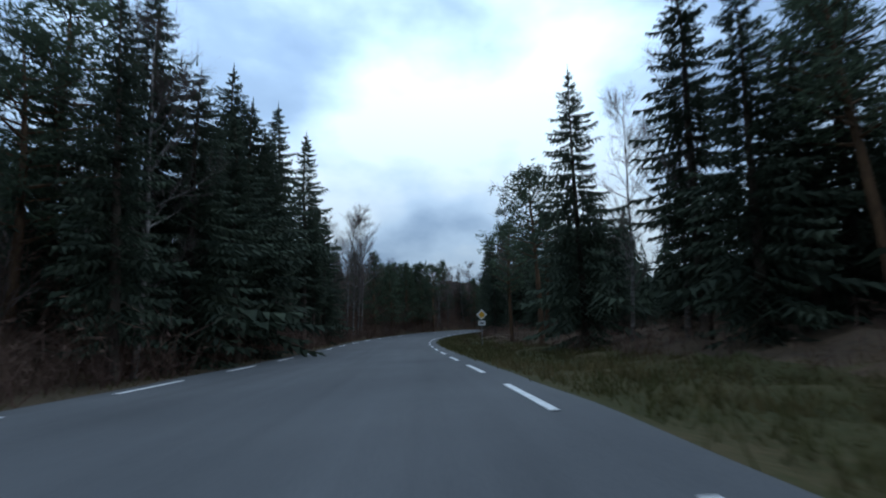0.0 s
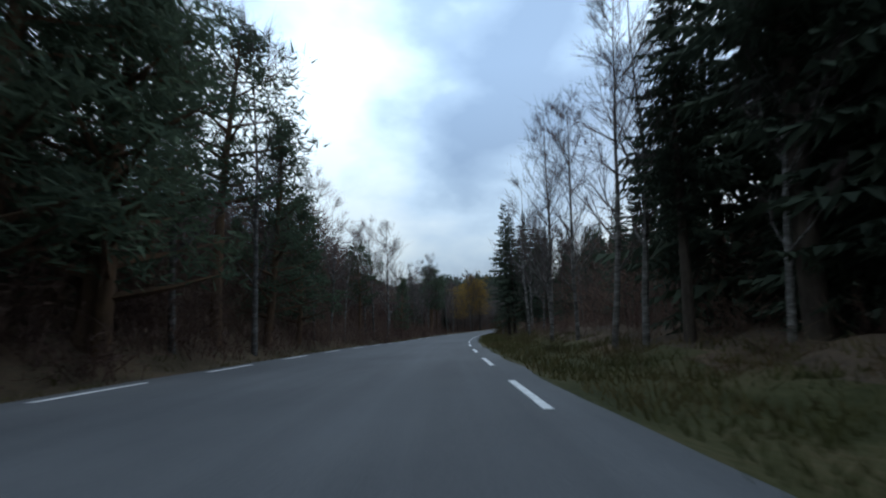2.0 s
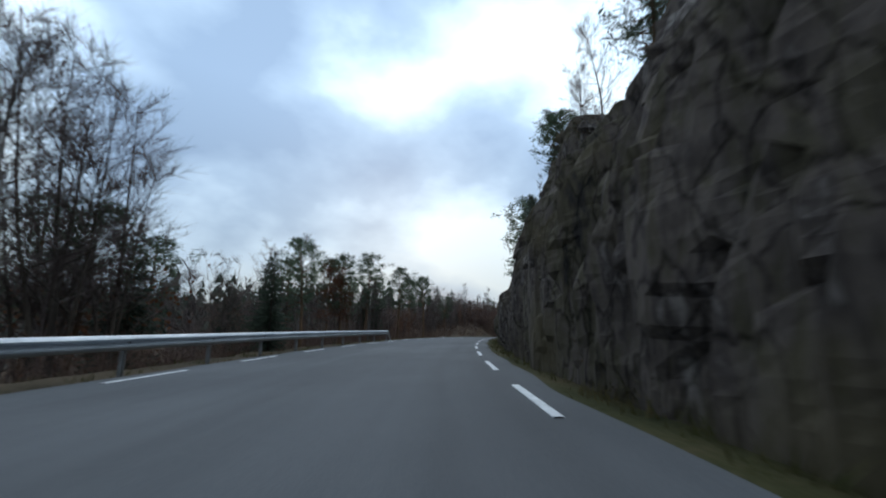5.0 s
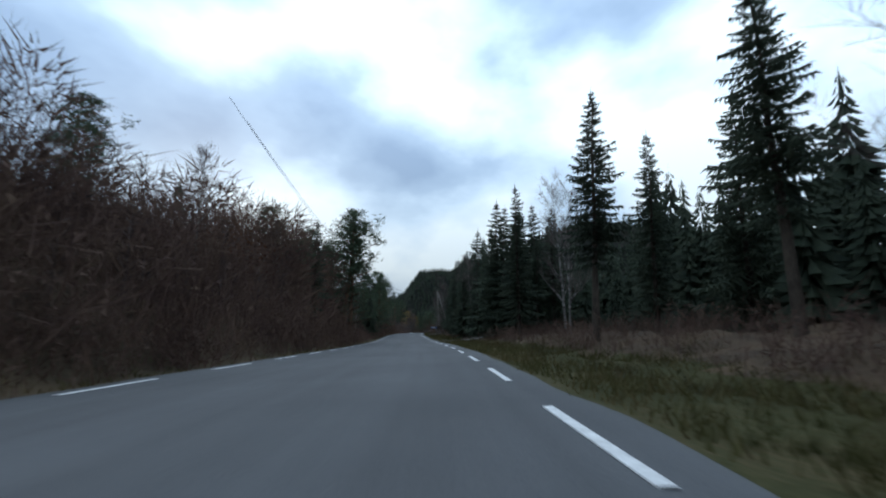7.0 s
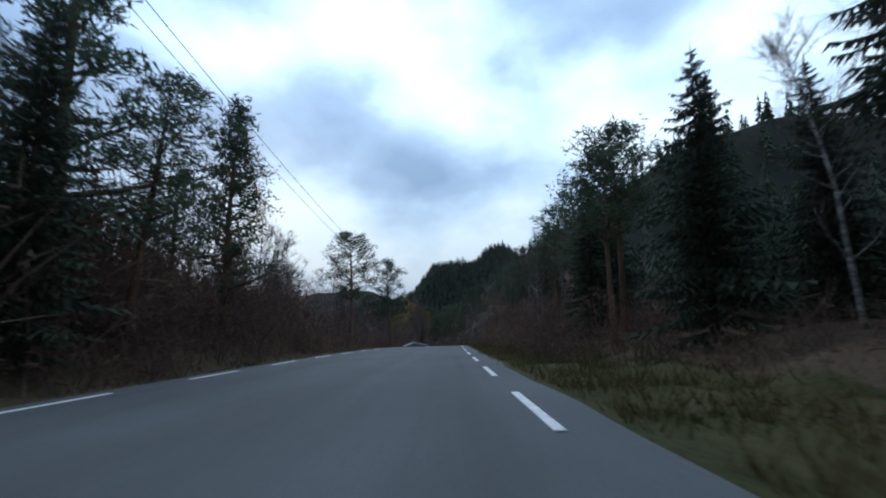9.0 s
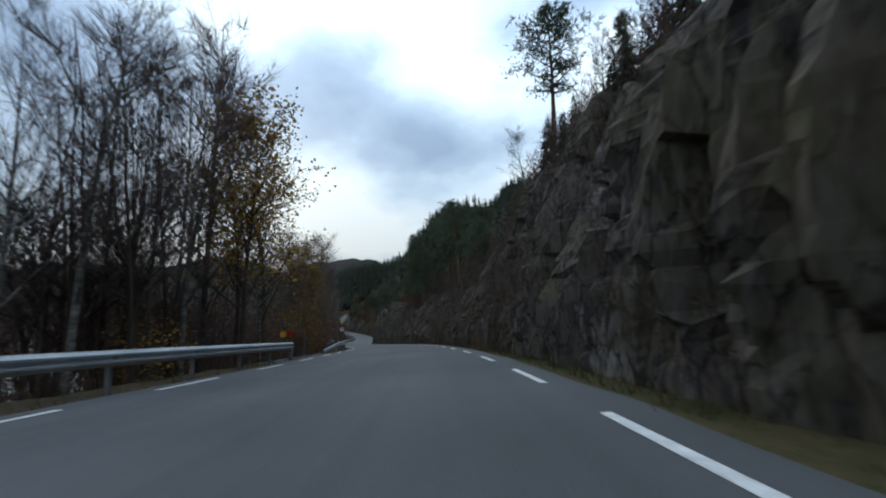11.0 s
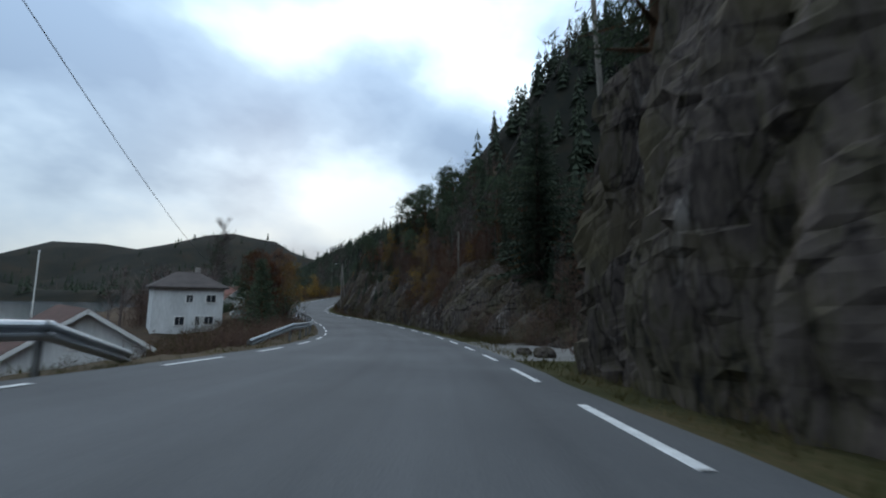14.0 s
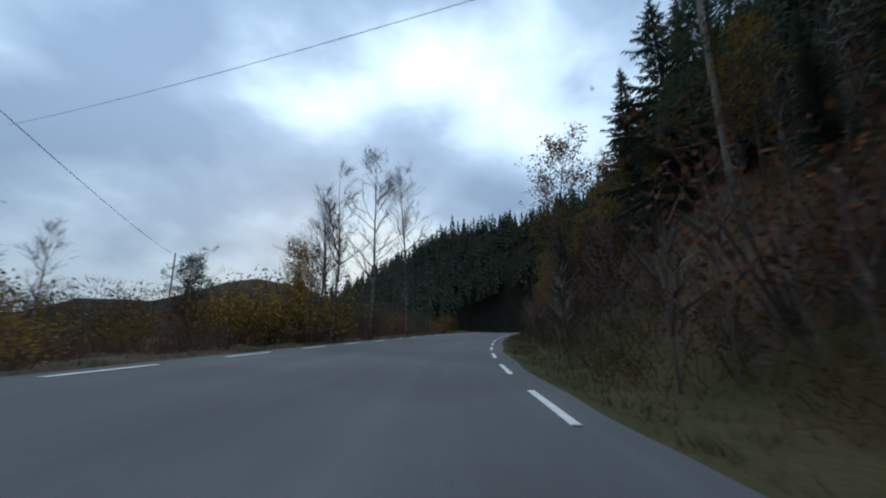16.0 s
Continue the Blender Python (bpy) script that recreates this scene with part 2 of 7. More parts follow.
M_LEAF = material("yellow_leaves", [(0.10, 0.060, 0.018), (0.22, 0.135, 0.030), (0.30, 0.19, 0.04)], 3.0, 0.8, vary=0.3, translucent=0.3, spec=0.08)
M_RUST = material("brown_leaves", [(0.060, 0.026, 0.014), (0.13, 0.055, 0.026)], 3.0, 0.85, vary=0.3, translucent=0.25, spec=0.08)
M_BRUSH = material("brushwood", [(0.058, 0.038, 0.034), (0.105, 0.068, 0.056), (0.135, 0.094, 0.068)], 0.6, 0.95, fine=6, spec=0.05, translucent=0.25)
M_BLADE = material("dry_grass", [(0.036, 0.044, 0.016), (0.072, 0.066, 0.027), (0.115, 0.088, 0.044)], 0.6, 0.9, fine=7, translucent=0.2, spec=0.08)
M_STEEL = material("galvanised_steel", [(0.30, 0.33, 0.36), (0.46, 0.49, 0.52)], 3.0, 0.42, metal=0.75, fine=30, spec=0.5)
M_POST = material("post_steel", [(0.10, 0.10, 0.10), (0.17, 0.17, 0.17)], 5.0, 0.7, metal=0.3)
M_POLE = material("weathered_pole", [(0.075, 0.065, 0.055), (0.16, 0.145, 0.13)], 2.0, 0.9, bump=0.4, fine=20, stretch=(1, 1, 0.2))
M_WIRE = material("wire", [(0.02, 0.02, 0.022), (0.03, 0.03, 0.032)], 3.0, 0.6)
M_SIGNW = material("sign_white", [(0.62, 0.62, 0.61), (0.74, 0.74, 0.73)], 4.0, 0.5)
M_SIGNR = material("sign_red", [(0.42, 0.022, 0.022), (0.52, 0.035, 0.030)], 4.0, 0.5)
M_SIGNY = material("sign_yellow", [(0.55, 0.28, 0.02), (0.66, 0.36, 0.03)], 4.0, 0.5)
M_SIGNK = material("sign_black", [(0.012, 0.012, 0.012), (0.02, 0.02, 0.02)], 4.0, 0.5)
M_SIGNB = material("sign_blue", [(0.02, 0.07, 0.22), (0.03, 0.10, 0.28)], 4.0, 0.5)
M_WHITE = material("white_boards", [(0.46, 0.47, 0.48), (0.66, 0.67, 0.68)], 0.8, 0.8, bump=0.2, fine=14, stretch=(1, 1, 0.2))
M_GREYW = material("grey_render", [(0.24, 0.22, 0.21), (0.36, 0.33, 0.31)], 1.0, 0.9, fine=10)
M_ROOFD = material("dark_roof_tiles", [(0.035, 0.030, 0.030), (0.075, 0.062, 0.060)], 1.5, 0.85, bump=0.5, fine=14)
M_ROOFR = material("red_roof_tiles", [(0.095, 0.036, 0.028), (0.17, 0.060, 0.045)], 1.5, 0.85, bump=0.5, fine=14)
M_ROOFB = material("brown_roof_tiles", [(0.050, 0.026, 0.022), (0.090, 0.046, 0.038)], 1.5, 0.9, bump=0.5, fine=14)
M_KERB = material("pale_concrete", [(0.26, 0.26, 0.25), (0.40, 0.40, 0.39)], 3.0, 0.9, bump=0.3, fine=25)
M_GLASS = material("window_glass", [(0.02, 0.024, 0.03), (0.035, 0.04, 0.05)], 2.0, 0.08, spec=0.6)
M_WATER = material("lake_water", [(0.020, 0.026, 0.032), (0.030, 0.038, 0.045)], 0.08, 0.12, bump=0.25, fine=2.2, spec=0.6)


# ---- building helpers ----
def mesh_of(name, verts, faces, mat, smooth=False):
    me = bpy.data.meshes.new(name)
    me.from_pydata([tuple(map(float, v)) for v in verts] if not isinstance(verts, np.ndarray) else verts.tolist(), [], faces if not isinstance(faces, np.ndarray) else faces.tolist())
    for m in mat if isinstance(mat, (list, tuple)) else [mat]:
        me.materials.append(m)
    if smooth:
        me.polygons.foreach_set("use_smooth", [True] * len(me.polygons))
    me.update()
    return me


def thing(name, label, category, m=Matrix(), group="", kind=""):
    ob = tagged(new(name), label, category, group, kind)
    ob.empty_display_size = 0.2
    ob.matrix_world = m
    return ob


def part(name, bm, mat, parent, label=""):
    """Links a bmesh or a mesh as one object under a thing or a part."""
    if isinstance(bm, bpy.types.Mesh):
        me = bm
    else:
        me = bpy.data.meshes.new(name)
        bm.to_mesh(me)
        bm.free()
        me.materials.append(mat)
    ob = new(name, me)
    ob.parent = parent
    return tagged(ob, label)


def box(bm, size, at, rot=None, bevel=0.0):
    m = Matrix.Translation(at) @ (rot.to_4x4() if rot else Matrix()) @ Matrix.Diagonal((*size, 1))
    got = bmesh.ops.create_cube(bm, size=1.0, matrix=m)
    if bevel:
        edges = list({e for v in got["verts"] for e in v.link_edges})
        bmesh.ops.bevel(bm, geom=edges, offset=bevel, segments=2, affect="EDGES")
    return bm


def tube(points, radii, sides=6):
    """Vertices and faces of a tapered tube through points."""
    pts, vs, fs = [Vector(p) for p in points], [], []
    for i, p in enumerate(pts):
        d = (pts[min(i + 1, len(pts) - 1)] - pts[max(i - 1, 0)]).normalized()
        u = d.cross(Vector((0.13, 0.97, 0.21))).normalized()
        w = d.cross(u)
        for k in range(sides):
            a = 2 * math.pi * k / sides
            vs.append(p + (u * math.cos(a) + w * math.sin(a)) * radii[i])
    for i in range(len(pts) - 1):
        for k in range(sides):
            a, b = i * sides + k, i * sides + (k + 1) % sides
            fs.append((a, b, b + sides, a + sides))
    vs.append(pts[-1])
    fs += [((len(pts) - 1) * sides + k, (len(pts) - 1) * sides + (k + 1) % sides, len(vs) - 1) for k in range(sides)]
    return vs, fs


class Bag:
    """Gathers vertices and faces."""

    def __init__(self):
        self.v, self.f = [], []

    def add(self, vs, fs):
        n = len(self.v)
        self.v += [tuple(p) for p in vs]
        self.f += [tuple(i + n for i in q) for q in fs]

    def tri(self, a, b, c):
        self.add((a, b, c), ((0, 1, 2),))

    def mesh(self, name, mat, smooth=False):
        return mesh_of(name, self.v, self.f, mat, smooth)


rng = random.Random(7)

# ---- terrain ----
# seconds along the road, flat verge, width of the slope, its height, and the height 35 m further out
RIGHT = [(-1, 3.5, 4, 0.5, 2), (0.5, 3, 4, 0.5, 2), (1.0, 2.2, 4, 0.6, 2), (2.6, 2.0, 3, 0.6, 2), (3.0, 2.0, 3, 1.0, 3), (3.35, 1.0, 2.6, 3.6, 6),
         (3.6, 0.7, 2.6, 4.6, 8), (4.2, 0.7, 3, 5, 8), (4.6, 0.7, 1.8, 5, 8), (5.2, 0.6, 2.0, 5.5, 8), (5.5, 0.8, 2.0, 5, 8), (6.0, 0.8, 2.5, 3, 6), (6.6, 2, 3, 0.6, 2),
         (8.6, 2.2, 3, 0.4, 2), (9.5, 2, 3, 0.8, 4), (10.3, 1, 2.5, 3, 9), (10.8, 0.9, 2.6, 6.2, 24)]
RIGHT += [(11.3, 0.8, 2.2, 6.0, 24), (11.7, 1.0, 3, 5.0, 24), (12.3, 1.0, 3, 4.5, 24), (12.55, 0.6, 1, 5.0, 24), (13.35, 0.7, 1.1, 5.2, 24),
          (13.6, 1, 2.3, 6.0, 24), (13.95, 1, 2.0, 6.0, 24), (14.2, 0.9, 1.0, 5.2, 26), (14.28, 3.0, 2, 1.8, 20), (14.4, 3.0, 2, 1.8, 16),
          (14.6, 1.0, 2.8, 3.6, 16), (14.8, 1.2, 2.6, 4.2, 18), (15.0, 1.4, 2.4, 4.6, 26), (15.2, 1.2, 2.4, 4.7, 38), (15.45, 1.3, 2.3, 4.7, 38), (15.7, 1.7, 2.4, 4.6, 34), (15.9, 1.6, 3.2, 3.6, 28),
          (16.7, 1.4, 3.4, 3.6, 28), (17.7, 2.0, 5.0, 0.8, 6)]
LEFT = [(-1, 2.0, 4, 1.2, 3), (0.6, 2, 4, 1, 3), (0.9, 1.5, 4, 2.8, 7), (1.3, 1.0, 4, 3.5, 8), (2.2, 1.0, 4, 3.6, 8), (2.8, 1.0, 4, 3.0, 5),
        (3.2, 1.2, 4, 1.0, 2), (3.6, 1.5, 3, 0, 0), (4.0, 1.2, 3, -0.8, -2), (5.3, 1.2, 4, -1.2, -3), (6.2, 1.2, 4, 0, 1), (6.9, 1, 3.0, 3.0, 5),
        (7.85, 1, 3.2, 3.6, 5), (8.05, 1, 3.0, 1.2, 3), (8.45, 1, 3.0, 1.2, 3), (8.6, 1, 3.2, 3.0, 5), (9.1, 1, 3, 2.6, 4)]
LEFT += [(9.8, 1.2, 3, 0, -1), (10.6, 1.3, 3, -1, -3), (12.3, 1.3, 3, -1.5, -4.5), (13.9, 1.2, 3, -1.8, -4.5), (14.8, 1.5, 4, -1, -3),
         (15.0, 5, 4, -0.4, -1), (15.4, 4, 4, -0.4, -1), (15.7, 2, 4, -0.3, -1), (18, 1.5, 4, 0.3, 1)]
_right, _left = np.array(RIGHT), np.array(LEFT)
SHOULDER = 0.4


CUTS = ((3.2, 6.1, 1.0), (10.25, 14.28, 6.0), (14.35, 15.85, 11.0))


def brow(t):
    """How ragged the top of the rock is along the road: a factor on its height."""
    k = np.clip((t - 3.2) / 0.3, 0, 1) * np.clip((6.1 - t) / 0.3, 0, 1) + np.clip((t - 10.25) / 0.3, 0, 1)
    s = t * SPEED
    return 1 + k * (0.10 * np.sin(s * 0.41) + 0.08 * np.sin(s * 0.97 + 1.3) + 0.05 * np.sin(s * 2.3 + 0.4))


def rise(s, o):
    """Height of the land over the road's edge at s, o metres right of the right line (arrays)."""
    s, o = np.asarray(s, float), np.asarray(o, float)
    out = np.zeros(np.broadcast(s, o).shape)
    t = s / SPEED + 0 * out
    for tab, e in ((_right, o - SHOULDER), (_left, -(o + WIDE) - SHOULDER)):
        a, w, h1, h2 = (np.interp(t, tab[:, 0], tab[:, i]) for i in (1, 2, 3, 4))
        if tab is _right:
            h1 = h1 * brow(t)
        f = np.clip((e - a) / w, 0, 1)
        f = f * f * (3 - 2 * f) * 0.5 + f * 0.5
        z = h1 * f + (h2 - h1) * np.clip((e - a - w) / 35, 0, 1) - 0.06 * np.clip(e / 0.3, 0, 1)
        out = np.where(e > 0, z, out)
    return out


def land(s, o):
    x, y, z = flat(s, o)
    return x, y, z + rise(s, o)


def wobble(x, y, size, seed=0.0):
    return noise.fractal((x / size, y / size, seed), 0.9, 2.0, 4)


rows_s = np.arange(-36, SPEED * 18.0, 0.5)
# carriageway, with a crumbled edge and a slight crown
cols_o = np.linspace(-WIDE - SHOULDER, SHOULDER, 13)
rv, rf = [], []
for i, s in enumerate(rows_s):
    for j, o in enumerate(cols_o):
        ragged = 0.10 * noise.noise((s * 0.6, o, 3.0)) if j in (0, 12) else 0
        x, y, z = flat(s, o + ragged)
        rv.append((x, y, z))
nc = len(cols_o)
for i in range(len(rows_s) - 1):
    rf += [(i * nc + j, i * nc + j + 1, (i + 1) * nc + j + 1, (i + 1) * nc + j) for j in range(nc - 1)]
road_me = mesh_of("road", rv, rf, M_ROAD, True)
lane = road_me.uv_layers.new(name="lane")
for loop in road_me.loops:
    lane.data[loop.index].uv = (cols_o[loop.vertex_index % nc], rows_s[loop.vertex_index // nc])
carriageway = tagged(new("road", road_me), "narrow grey asphalt road with dashed white edge lines", "road", kind="structure")


# side, from, to, reach, and what covers the ground there: 2 asphalt, 3 gravel
PAVED = ((-1, 15.04, 15.52, 5.2, 2), (-1, 11.37, 11.69, 3.5, 2), (1, 14.24, 14.44, 3.2, 3), (1, 7.90, 8.03, 9, 3))


# verges and slopes beside the road
def strip(name, side, mat, label):
    e = np.concatenate([np.arange(0, 1.6, 0.2) - 0.12, np.arange(1.6, 7, 0.45), np.arange(7, 21.1, 1.4)])
    v, f, n = [], [], len(e)
    for s in rows_s:
        o = e + SHOULDER if side > 0 else -WIDE - SHOULDER - e
        x, y, z = land(np.full(n, s), o)
        for j in range(n):
            r = 0.025 * min(1, max(0, e[j])) + 0.08 * min(1, max(0, e[j] - 1) / 2)
            r *= 0.15 if any(sd == side and t0 < s / SPEED < t1 and e[j] < reach for sd, t0, t1, reach, m in PAVED) else 1
            lump = r * 2.2 * wobble(x[j], y[j], 1.1, side) + 0.5 * max(0, min(1, (e[j] - 4) / 6)) * wobble(x[j], y[j], 6, side)
            t = s / SPEED
            if side > 0 and any(q[0] < t < q[1] for q in CUTS):
                a, w = np.interp(t, _right[:, 0], _right[:, 1]), np.interp(t, _right[:, 0], _right[:, 2])
                cover = min(1, max(0, (e[j] - a) / 0.3)) * min(1, max(0, (a + w + 3.0 - e[j]) / 1.0))
                lump = min(lump, 0.05) - 1.6 * cover
            v.append((x[j], y[j], z[j] + lump - (0.03 if e[j] < 0.05 else 0)))
    for i in range(len(rows_s) - 1):
        for j in range(n - 1):
            q = (i * n + j, i * n + j + 1, (i + 1) * n + j + 1, (i + 1) * n + j)
            f.append(q if side > 0 else q[::-1])
    me = mesh_of(name, v, f, [mat, M_SOIL, M_ROAD, M_GRAVEL], True)
    for k, p in enumerate(me.polygons):
        j = k % (n - 1)
        i = k // (n - 1)
        tab = _right if side > 0 else _left
        a = np.interp(rows_s[i] / SPEED, tab[:, 0], tab[:, 1])
        t = rows_s[i] / SPEED
        paved = [m for sd, t0, t1, reach, m in PAVED if sd == side and t0 < t < t1 and e[j] < reach]
        p.material_index = paved[0] if paved else 0 if e[j] < a + 0.5 + 0.7 * noise.noise((rows_s[i] * 0.4, side, 0)) else 1
    return tagged(new(name, me), label, "verge", kind="structure")


strip("verge_right", 1, M_GRASSY, "dry autumn grass verge rising into leaf-strewn soil")
strip("verge_left", -1, M_LITTER, "verge of dead grass and brown leaf litter")

# the land out to the horizon
grow = np.concatenate([np.arange(0, 60, 5.0), 60 + np.cumsum(8 * 1.16 ** np.arange(0, 27))])
cx, cy = (_x.min() + _x.max()) / 2, (_y.min() + _y.max()) / 2
hx, hy = (_x.max() - _x.min()) / 2, (_y.max() - _y.min()) / 2
gx = np.concatenate([cx - hx - grow[::-1], np.linspace(cx - hx, cx + hx, int(hx / 2.4))[1:-1], cx + hx + grow])
gy = np.concatenate([cy - hy - grow[::-1], np.linspace(cy - hy, cy + hy, int(hy / 2.4))[1:-1], cy + hy + grow])
GX, GY = np.meshgrid(gx, gy)
near = slice(None, None, 8)
px, py, ph, ps, pz = _x[near], _y[near], _h[near], SS[near], _z[near]
LAKE_T, LAKE_Z = 14.2, float(_z[(TT > 12) & (TT < 16)].min()) - 2.2


def nearest(x, y):
    """s, o and the distance of the road's nearest point, for flat arrays."""
    s, o, d = np.empty(len(x)), np.empty(len(x)), np.empty(len(x))
    for a in range(0, len(x), 4000):
        q = slice(a, a + 4000)
        dx, dy = x[q, None] - px[None], y[q, None] - py[None]
        k = (dx * dx + dy * dy).argmin(1)
        i = np.arange(len(k))
        dx, dy = dx[i, k], dy[i, k]
        s[q], o[q] = ps[k], dx * np.cos(ph[k]) + dy * np.sin(ph[k])
        d[q] = np.hypot(dx, dy)
        o[q] = np.sign(o[q]) * d[q]
    return s, o, d


RIDGE = ((735, 262, 2), (690, 232, 10), (640, 190, 28), (600, 140, 56), (560, 100, 52), (500, 90, 42))


def terrain(x, y):
    s, o, d = nearest(x, y)
    base = np.interp(s, SS, _z)
    z = base + rise(s, o)
    low = -30.0
    far = np.clip((d - 60) / 240, 0, 1)
    hills = np.array([noise.fractal((a / 190, b / 190, 5.0), 0.9, 2.1, 5) for a, b in zip(x, y)])
    z = z * (1 - far) + low * far
    t = s / SPEED
    valley = 1 - 0.75 * (o < 0) * np.clip((t - 2.9) / 0.4, 0, 1) * np.clip((6.2 - t) / 0.5, 0, 1)
    soft = 1 - 0.25 * np.clip((x - 330) / 120, 0, 1) - 0.65 * (o > 0) * np.clip((t - 7.5) / 1.0, 0, 1) * np.clip((13.0 - t) / 0.8, 0, 1) - 0.55 * (o > 0) * np.clip((t - 16.4) / 0.6, 0, 1)
    z = z + soft * valley * np.clip((d - 40) / 260, 0, 1) * (16 + 34 * hills) + soft * np.clip((d - 250) / 900, 0, 1) * (25 + 55 * hills)
    # rounded hills beyond the lake
    z = z + (o < 0) * np.clip((t - 10.5) / 1.0, 0, 1) * np.clip((d - 215) / 130, 0, 1) * (6 + 8 * hills)
    # a wooded ridge runs down to the road's last bend
    crest = np.full(len(x), -99.0)
    for (xa, ya, ha), (xb, yb, hb) in zip(RIDGE, RIDGE[1:]):
        q = np.clip(((x - xa) * (xb - xa) + (y - ya) * (yb - ya)) / ((xb - xa) ** 2 + (yb - ya) ** 2), 0, 1)
        off = np.hypot(x - xa - q * (xb - xa), y - ya - q * (yb - ya))
        crest = np.maximum(crest, -40 + (ha + (hb - ha) * q) * np.exp(-(off / 34) ** 2) * (1 + 0.25 * hills))
    z = np.where(crest > z, z + (crest - z) * np.clip((d - 8) / 30, 0, 1), z)
    # the slope above the cuttings climbs on into a wooded hill
    up = np.interp(t, [9.8, 11, 14.1, 14.5, 15.0, 16, 17.2, 18], [0, 1, 0.9, 0.4, 1.1, 1.2, 0.2, 0.2]) * (o > 0)
    steep = np.interp(t, [9.8, 11, 12.6, 13.2], [0, 1, 1, 0]) * (o > 0)
    z = z + up * np.clip((d - 14) / 45, 0, 1) * 14 + steep * np.clip((d - 10) / 36, 0, 1) * 5
    # the lake basin
    edge = np.interp(t, [11.2, 12, 13.95, 14.2, 15.0, 15.4, 16.0, 17.5], [18, 9.5, 9.5, 18, 19, 22, 28, 36])
    lake = (-o > edge) & (t > 11.2) & (t < 17.4) & (d < 190 + 40 * hills)
    shore = np.clip((-o - edge) / 4, 0, 1) * np.clip((t - 11.2) / 0.4, 0, 1) * np.clip((17.4 - t) / 0.2, 0, 1) * np.clip((200 + 40 * hills - d) / 30, 0, 1)
    z = np.where(lake, z * (1 - shore) + (LAKE_Z - 3) * shore, z)
    return z, d


tz, td = terrain(GX.ravel(), GY.ravel())
bed = np.interp(nearest(GX.ravel(), GY.ravel())[0], SS, _z)
tz = np.where(td < 19.0, np.minimum(tz, bed) - 2.5, tz)
nx_, ny_ = len(gx), len(gy)
gv = np.stack([GX.ravel(), GY.ravel(), tz], 1)
ii = (np.arange(ny_ - 1)[:, None] * nx_ + np.arange(nx_ - 1)[None]).ravel()
gf = np.stack([ii, ii + 1, ii + nx_ + 1, ii + nx_], 1)
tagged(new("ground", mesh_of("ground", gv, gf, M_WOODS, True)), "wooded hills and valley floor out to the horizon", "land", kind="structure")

# lake
lx, ly, _ = flat(LAKE_T * SPEED, -190.0)
lake_me = mesh_of("lake", [(lx + 250 * math.cos(a * math.pi / 24), ly + 250 * math.sin(a * math.pi / 24), LAKE_Z) for a in range(48)], [tuple(range(48))], M_WATER)
tagged(new("lake", lake_me), "still grey lake below the road", "lake", kind="structure")


